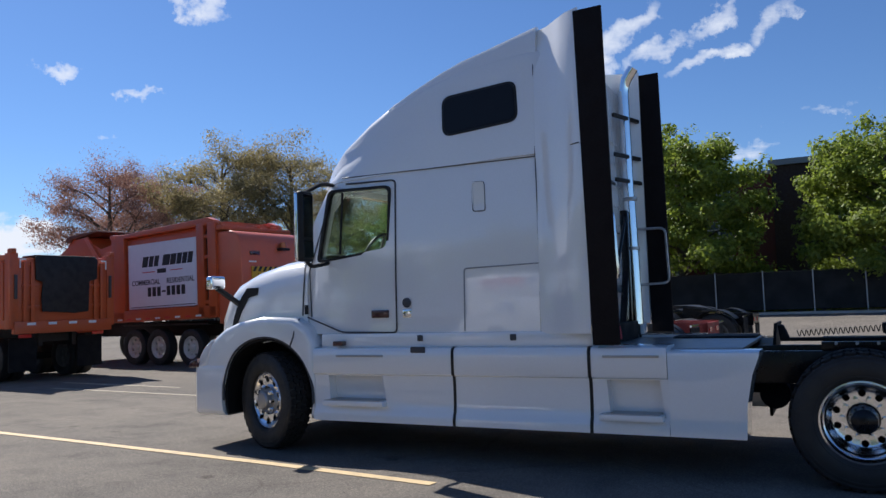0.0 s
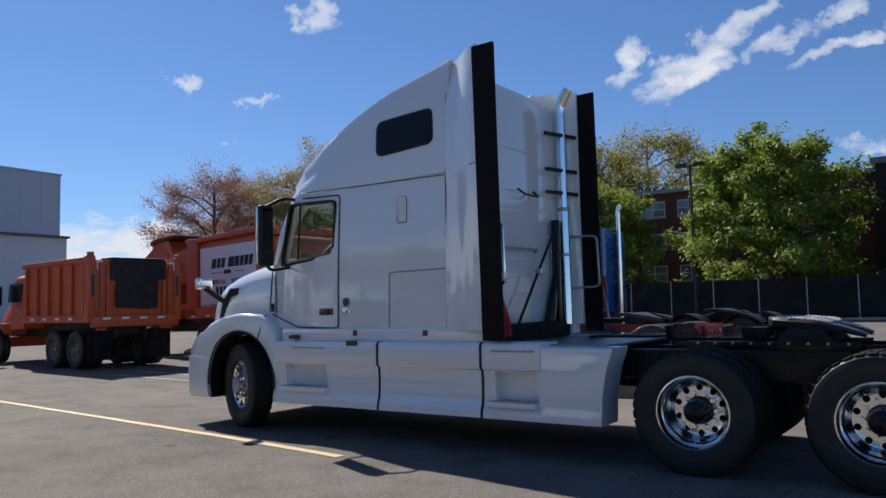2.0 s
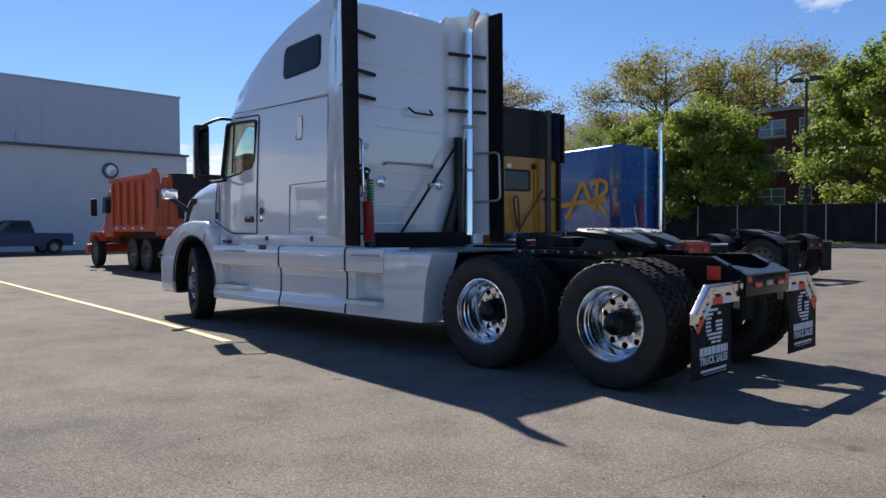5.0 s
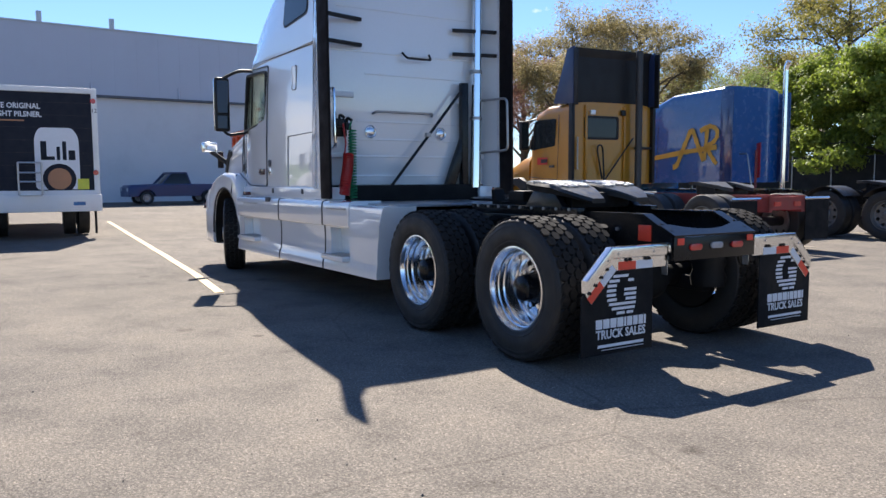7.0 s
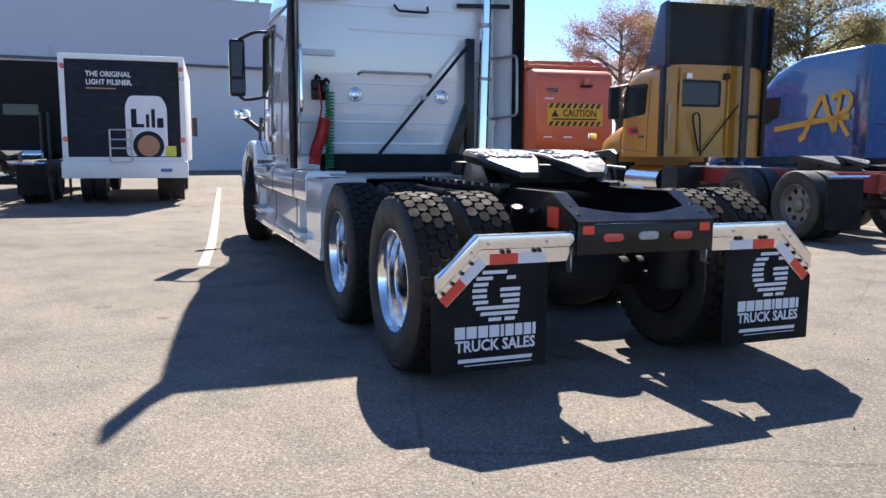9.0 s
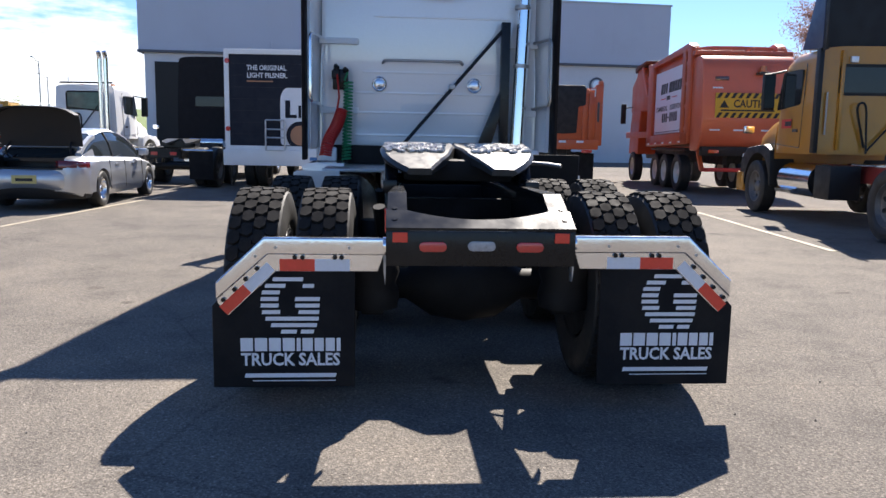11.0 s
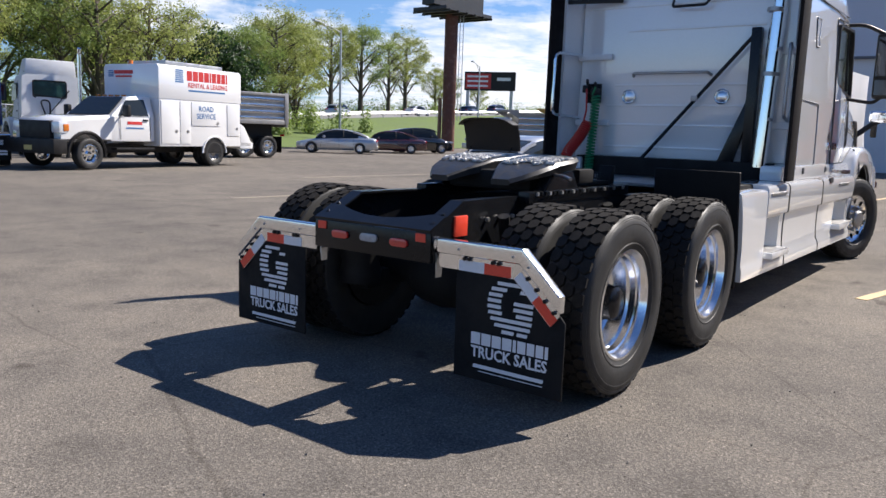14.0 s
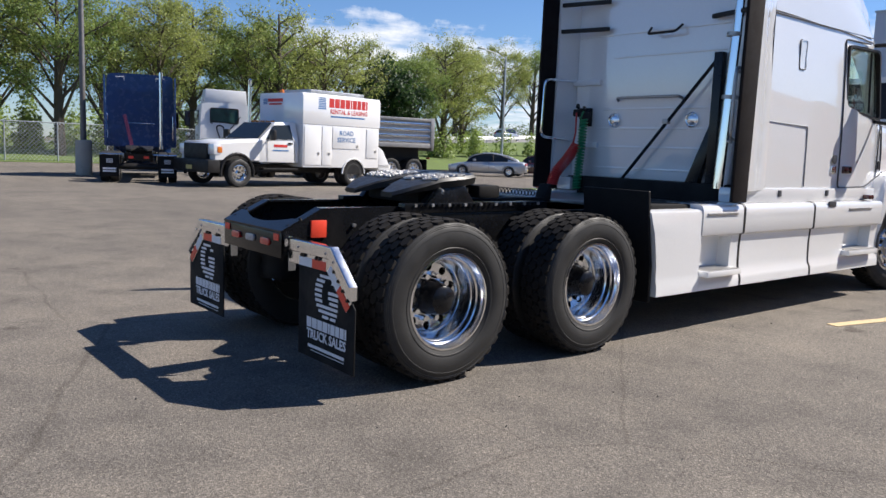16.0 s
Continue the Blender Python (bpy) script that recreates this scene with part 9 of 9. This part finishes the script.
def service_truck():
    """Faces -x in its own space; the near side in the clip is its own left side."""
    t = thing("service_truck", "white road service truck with a tall utility body", "service truck", at=pose(-13.58, -21.52, 0, 0, 0, 189.6) @ Matrix.Scale(1.12, 4))
    hw = 1.12
    # utility body: x from 0 (tail) to -3.45
    part("body", softened(boxes((-3.45, -0.15, -hw, hw, 0.62, 2.30)), 0.02), WHITE, t)
    part("upper_body", softened(loft([[(x, -hw - 0.014, 1.98), (x, hw + 0.014, 1.98), (x, hw + 0.014, 2.86), (x, hw - 0.05, 2.96), (x, -hw + 0.05, 2.96), (x, -hw - 0.014, 2.86)] for x in (-3.47, -0.12)]), 0.02, 2), WHITE, t)
    part("rear_step", softened(boxes((-0.15, 0.45, -hw, hw, 0.55, 0.75)), 0.02), WHITE_DULL, t)
    part("rear_chest", softened(prism([(-0.15, 0.62), (-0.15, 1.35), (0.05, 1.25), (0.38, 0.75), (0.38, 0.62)], -hw, hw), 0.02), WHITE, t)
    part("roof_rack", softened(boxes((-2.9, -0.6, -0.8, 0.8, 2.98, 3.10)), 0.02), POLE_STEEL, t)
    for x in (-3.2, -1.0, -0.5):
        part("beacon", lathe([(0.001, 0.12), (0.06, 0.11), (0.075, 0.0)], 14, center=(x, 0.3, 2.98 if x < -2.9 else 3.0), axis="z"), AMBER_LENS, t, "amber beacon")
    for s in (-1, 1):
        for a, b, z0, z1 in ((-3.40, -2.72, 0.70, 1.93), (-2.68, -2.28, 0.70, 1.93), (-2.24, -1.05, 1.24, 1.93), (-0.74, -0.20, 0.95, 1.93)):
            d = part("compartment_door", softened(boxes((a, b, *span(hw, hw + 0.018, s), z0, z1)), 0.008), WHITE, t)
            part("latch", lathe([(0.001, 0), (0.045, 0), (0.05, 0.01), (0.001, 0.015)], 14, center=(b - 0.12, s * (hw + 0.018), (z0 + z1) / 2 - 0.25)) if s > 0 else lathe([(0.001, 0), (0.045, 0), (0.05, -0.01), (0.001, -0.015)], 14, center=(b - 0.12, s * (hw + 0.018), (z0 + z1) / 2 - 0.25)), STEEL, d)
        part("wheel_arch", tube([(-1.30 + 0.50 * math.cos(a), s * (hw + 0.005), 0.42 + 0.50 * math.sin(a)) for a in [math.pi * k / 16 for k in range(17)]], 0.03, 6), WHITE, t)
        part("arch_gap", carve(prism([(-1.30 + 0.48 * math.cos(a), 0.42 + 0.48 * math.sin(a)) for a in [math.pi * k / 16 for k in range(17)]], *span(hw - 0.2, hw + 0.003, s))), BLACK_PLASTIC, t)
        plain_wheel(t, -1.30, s * 1.0, 0.42, 0.42, 0.25, s, STEEL)
        plain_wheel(t, -1.30, s * 0.70, 0.42, 0.42, 0.25, s, STEEL)
        plain_wheel(t, -5.75, s * 0.98, 0.42, 0.42, 0.25, s, CHROME)
        y = s * (hw + 0.0165)
        r = Vector((1 if s < 0 else -1, 0, 0))
        f = lambda x, z: facing((x, y, z), r, (0, 0, 1))
        o = -1.75
        mark = part("print_mark", boxes((o - 0.95 * r.x - 0.16, o - 0.95 * r.x + 0.16, *span(hw + 0.014, hw + 0.017, s), 2.48, 2.52)), BLUE_PRINT, t)
        for k in range(6):
            part("print_stripe", boxes((o - 0.95 * r.x - 0.16 + 0.02 * (k % 2), o - 0.95 * r.x + 0.16 - 0.02 * (k % 2), *span(hw + 0.014, hw + 0.017, s), 2.54 + 0.055 * k, 2.575 + 0.055 * k)), BLUE_PRINT, t)
        x = o - 0.66 * r.x
        for w in (0.205, 0.205, 0.195, 0.195, 0.065, 0.175, 0.165, 0.165, 0.065):
            part("print_block", boxes((min(x, x + w * r.x), max(x, x + w * r.x), *span(hw + 0.014, hw + 0.017, s), 2.55, 2.84)), RED_PRINT, t)
            x += (w + 0.03) * r.x
        writing("lettering", "RENTAL & LEASING", 0.20, f(o + 0.20 * r.x, 2.42), RED_PRINT, t, bold=0.004, width=1.62)
        part("print_bar", boxes((o - 0.6, o + 0.9, *span(hw + 0.014, hw + 0.017, s), 2.24, 2.29)), BLUE_PRINT, t)
        yy = s * (hw + 0.021)
        for w, z in (("ROAD", 1.74), ("SERVICE", 1.52)):
            writing("lettering", w, 0.22, facing((-1.65, yy, z), r, (0, 0, 1)), BLUE_PRINT, t, bold=0.003)
    # front of the high body
    for k in range(4):
        part("print_stripe", boxes((-3.486, -3.472, 0.72, 0.92, 2.60 + 0.05 * k, 2.63 + 0.05 * k)), BLUE_PRINT, t)
    part("print_bar", boxes((-3.486, -3.472, -0.1, 0.68, 2.68, 2.78)), RED_PRINT, t)
    part("print_bar", boxes((-3.486, -3.472, -0.05, 0.62, 2.58, 2.63)), RED_PRINT, t)
    # pickup cab and hood
    cab = loft([[(-4.98, -0.96, 0.75), (-4.98, 0.96, 0.75), (-4.98, 0.96, 1.42), (-4.90, 0.90, 1.46), (-4.90, -0.90, 1.46), (-4.98, -0.96, 1.42)], [(-4.45, -0.98, 0.75), (-4.45, 0.98, 0.75), (-4.45, 0.98, 1.45), (-4.30, 0.80, 1.98), (-4.30, -0.80, 1.98), (-4.45, -0.98, 1.45)], [(-3.75, -0.98, 0.75), (-3.75, 0.98, 0.75), (-3.75, 0.98, 1.45), (-3.75, 0.82, 2.02), (-3.75, -0.82, 2.02), (-3.75, -0.98, 1.45)], [(-3.52, -0.98, 0.75), (-3.52, 0.98, 0.75), (-3.52, 0.98, 1.45), (-3.52, 0.82, 2.0), (-3.52, -0.82, 2.0), (-3.52, -0.98, 1.45)]])
    part("cab", softened(cab, 0.03, 2, 25), WHITE, t)
    part("windshield", loft([[(-4.96, y, 1.47), (-4.94, y, 1.45), (-4.36, y * 0.88, 1.95), (-4.38, y * 0.88, 1.97)] for y in (-0.82, 0, 0.82)]), CAR_GLASS, t)
    hood = loft([[(x, -w, 0.80), (x, w, 0.80), (x, w, zt - 0.10), (x, w * 0.88, zt), (x, -w * 0.88, zt), (x, -w, zt - 0.10)] for x, w, zt in ((-4.9, 0.96, 1.46), (-5.6, 0.95, 1.42), (-6.35, 0.92, 1.34), (-6.45, 0.90, 1.25))])
    cuts = carve(cyl((-5.75, -2, 0.42), (-5.75, 2, 0.42), 0.56, 28), boxes((-9, 9, -0.62, 0.62, -1, 3)))
    part("hood", carve(hood, cuts), WHITE, t)
    part("grille", softened(boxes((-6.56, -6.42, -0.62, 0.62, 0.78, 1.26)), 0.03), BLACK_PLASTIC, t)
    part("front_bumper", softened(boxes((-6.75, -6.35, -1.02, 1.02, 0.42, 0.80)), 0.05), BLACK_PLASTIC, t)
    part("number_plate", boxes((-6.757, -6.75, -0.16, 0.16, 0.5, 0.62)), PLATE, t)
    for s in (-1, 1):
        part("side_window", loft([[(-4.72, s * 0.985, 1.46), (-4.72, s * 0.965, 1.46), (-4.40, s * 0.855, 1.88), (-4.40, s * 0.875, 1.88)], [(-3.72, s * 0.985, 1.46), (-3.72, s * 0.965, 1.46), (-3.78, s * 0.84, 1.92), (-3.78, s * 0.86, 1.92)]]), CAR_GLASS, t)
        part("fender_flare", tube([(-5.75 + 0.56 * math.cos(a), s * 0.965, 0.42 + 0.56 * math.sin(a)) for a in [radians(-10 + 200 * k / 18) for k in range(19)]], 0.05, 6), BLACK_PLASTIC, t)
        part("headlamp", softened(boxes((-6.52, -6.28, *span(0.62, 0.94, s), 0.95, 1.24)), 0.03), CLEAR_LENS, t)
        part("turn_lamp", softened(boxes((-6.40, -6.24, *span(0.90, 0.955, s), 1.0, 1.18)), 0.02), AMBER_LENS, t)
        mir = part("mirror", softened(boxes((-4.72, -4.60, s * 1.22 - 0.11, s * 1.22 + 0.11, 1.42, 1.74)), 0.04), BLACK_PLASTIC, t)
        part("mirror_arm", tube([(-4.62, s * 0.96, 1.48), (-4.64, s * 1.2, 1.50)], 0.025, 6), BLACK_PLASTIC, t)
        part("door_gap", tube(bend([(-4.68, s * 0.985, 0.82), (-4.70, s * 0.99, 1.44), (-3.68, s * 0.99, 1.46), (-3.66, s * 0.985, 0.82)], 0.05), 0.007, 5), DARK_GREY, t)
        part("door_handle", boxes((-3.92, -3.76, *span(0.98, 1.005, s), 1.32, 1.37)), BLACK_PLASTIC, t)
        part("print_bar", boxes((-4.45, -3.95, *span(0.982, 0.987, s), 1.22, 1.30)), RED_PRINT, t)
        part("print_bar", boxes((-4.5, -3.9, *span(0.982, 0.987, s), 1.10, 1.14)), BLUE_PRINT, t)
        part("running_board", softened(boxes((-4.9, -3.6, *span(0.85, 1.08, s), 0.52, 0.58)), 0.01), BLACK_PLASTIC, t)
    part("chassis", boxes((-6.3, 0.2, -0.45, 0.45, 0.42, 0.66)), BLACK_PLASTIC, t)
    for k in range(5):
        part("roof_marker", softened(boxes((-4.22, -4.12, -0.52 + 0.26 * k - 0.05, -0.52 + 0.26 * k + 0.05, 1.985, 2.04)), 0.01), AMBER_LENS, t)
    return t


service_truck()


tractor(pose(-69.5, -37.2, 0, 0, 0, 75), "sleeper_truck", "ochre yellow sleeper tractor far off beside the grass", YELLOW, 0, 3.3, 1.7, 4.1, BLACK_GLOSS, 4.4, day=False, half=1.12)

# scattered stones, oil spots and leaves on the lot
litter = random.Random(9)
bm = bmesh.new()
for _ in range(700):
    x, y, s = litter.uniform(-14, 6), litter.uniform(-8, 6), litter.uniform(0.003, 0.009)
    m = Matrix.Translation((x, y, s * 0.3)) @ Euler((litter.uniform(0, 3), litter.uniform(0, 3), litter.uniform(0, 3))).to_matrix().to_4x4()
    vs = [bm.verts.new(m @ (Vector(p) * s)) for p in ((1, 0, 0), (-0.5, 0.9, 0), (-0.6, -0.8, 0), (0, 0, 1.0))]
    for f in ((0, 1, 2), (0, 1, 3), (1, 2, 3), (2, 0, 3)):
        bm.faces.new([vs[i] for i in f])
bmesh.ops.recalc_face_normals(bm, faces=bm.faces)
single("grit", bm, mat("grit_stone", (0.13, 0.12, 0.11), 0.9, var=0.5, scale=2), "scattered small stones and grit on asphalt", "grit", "stuff", smooth=0)
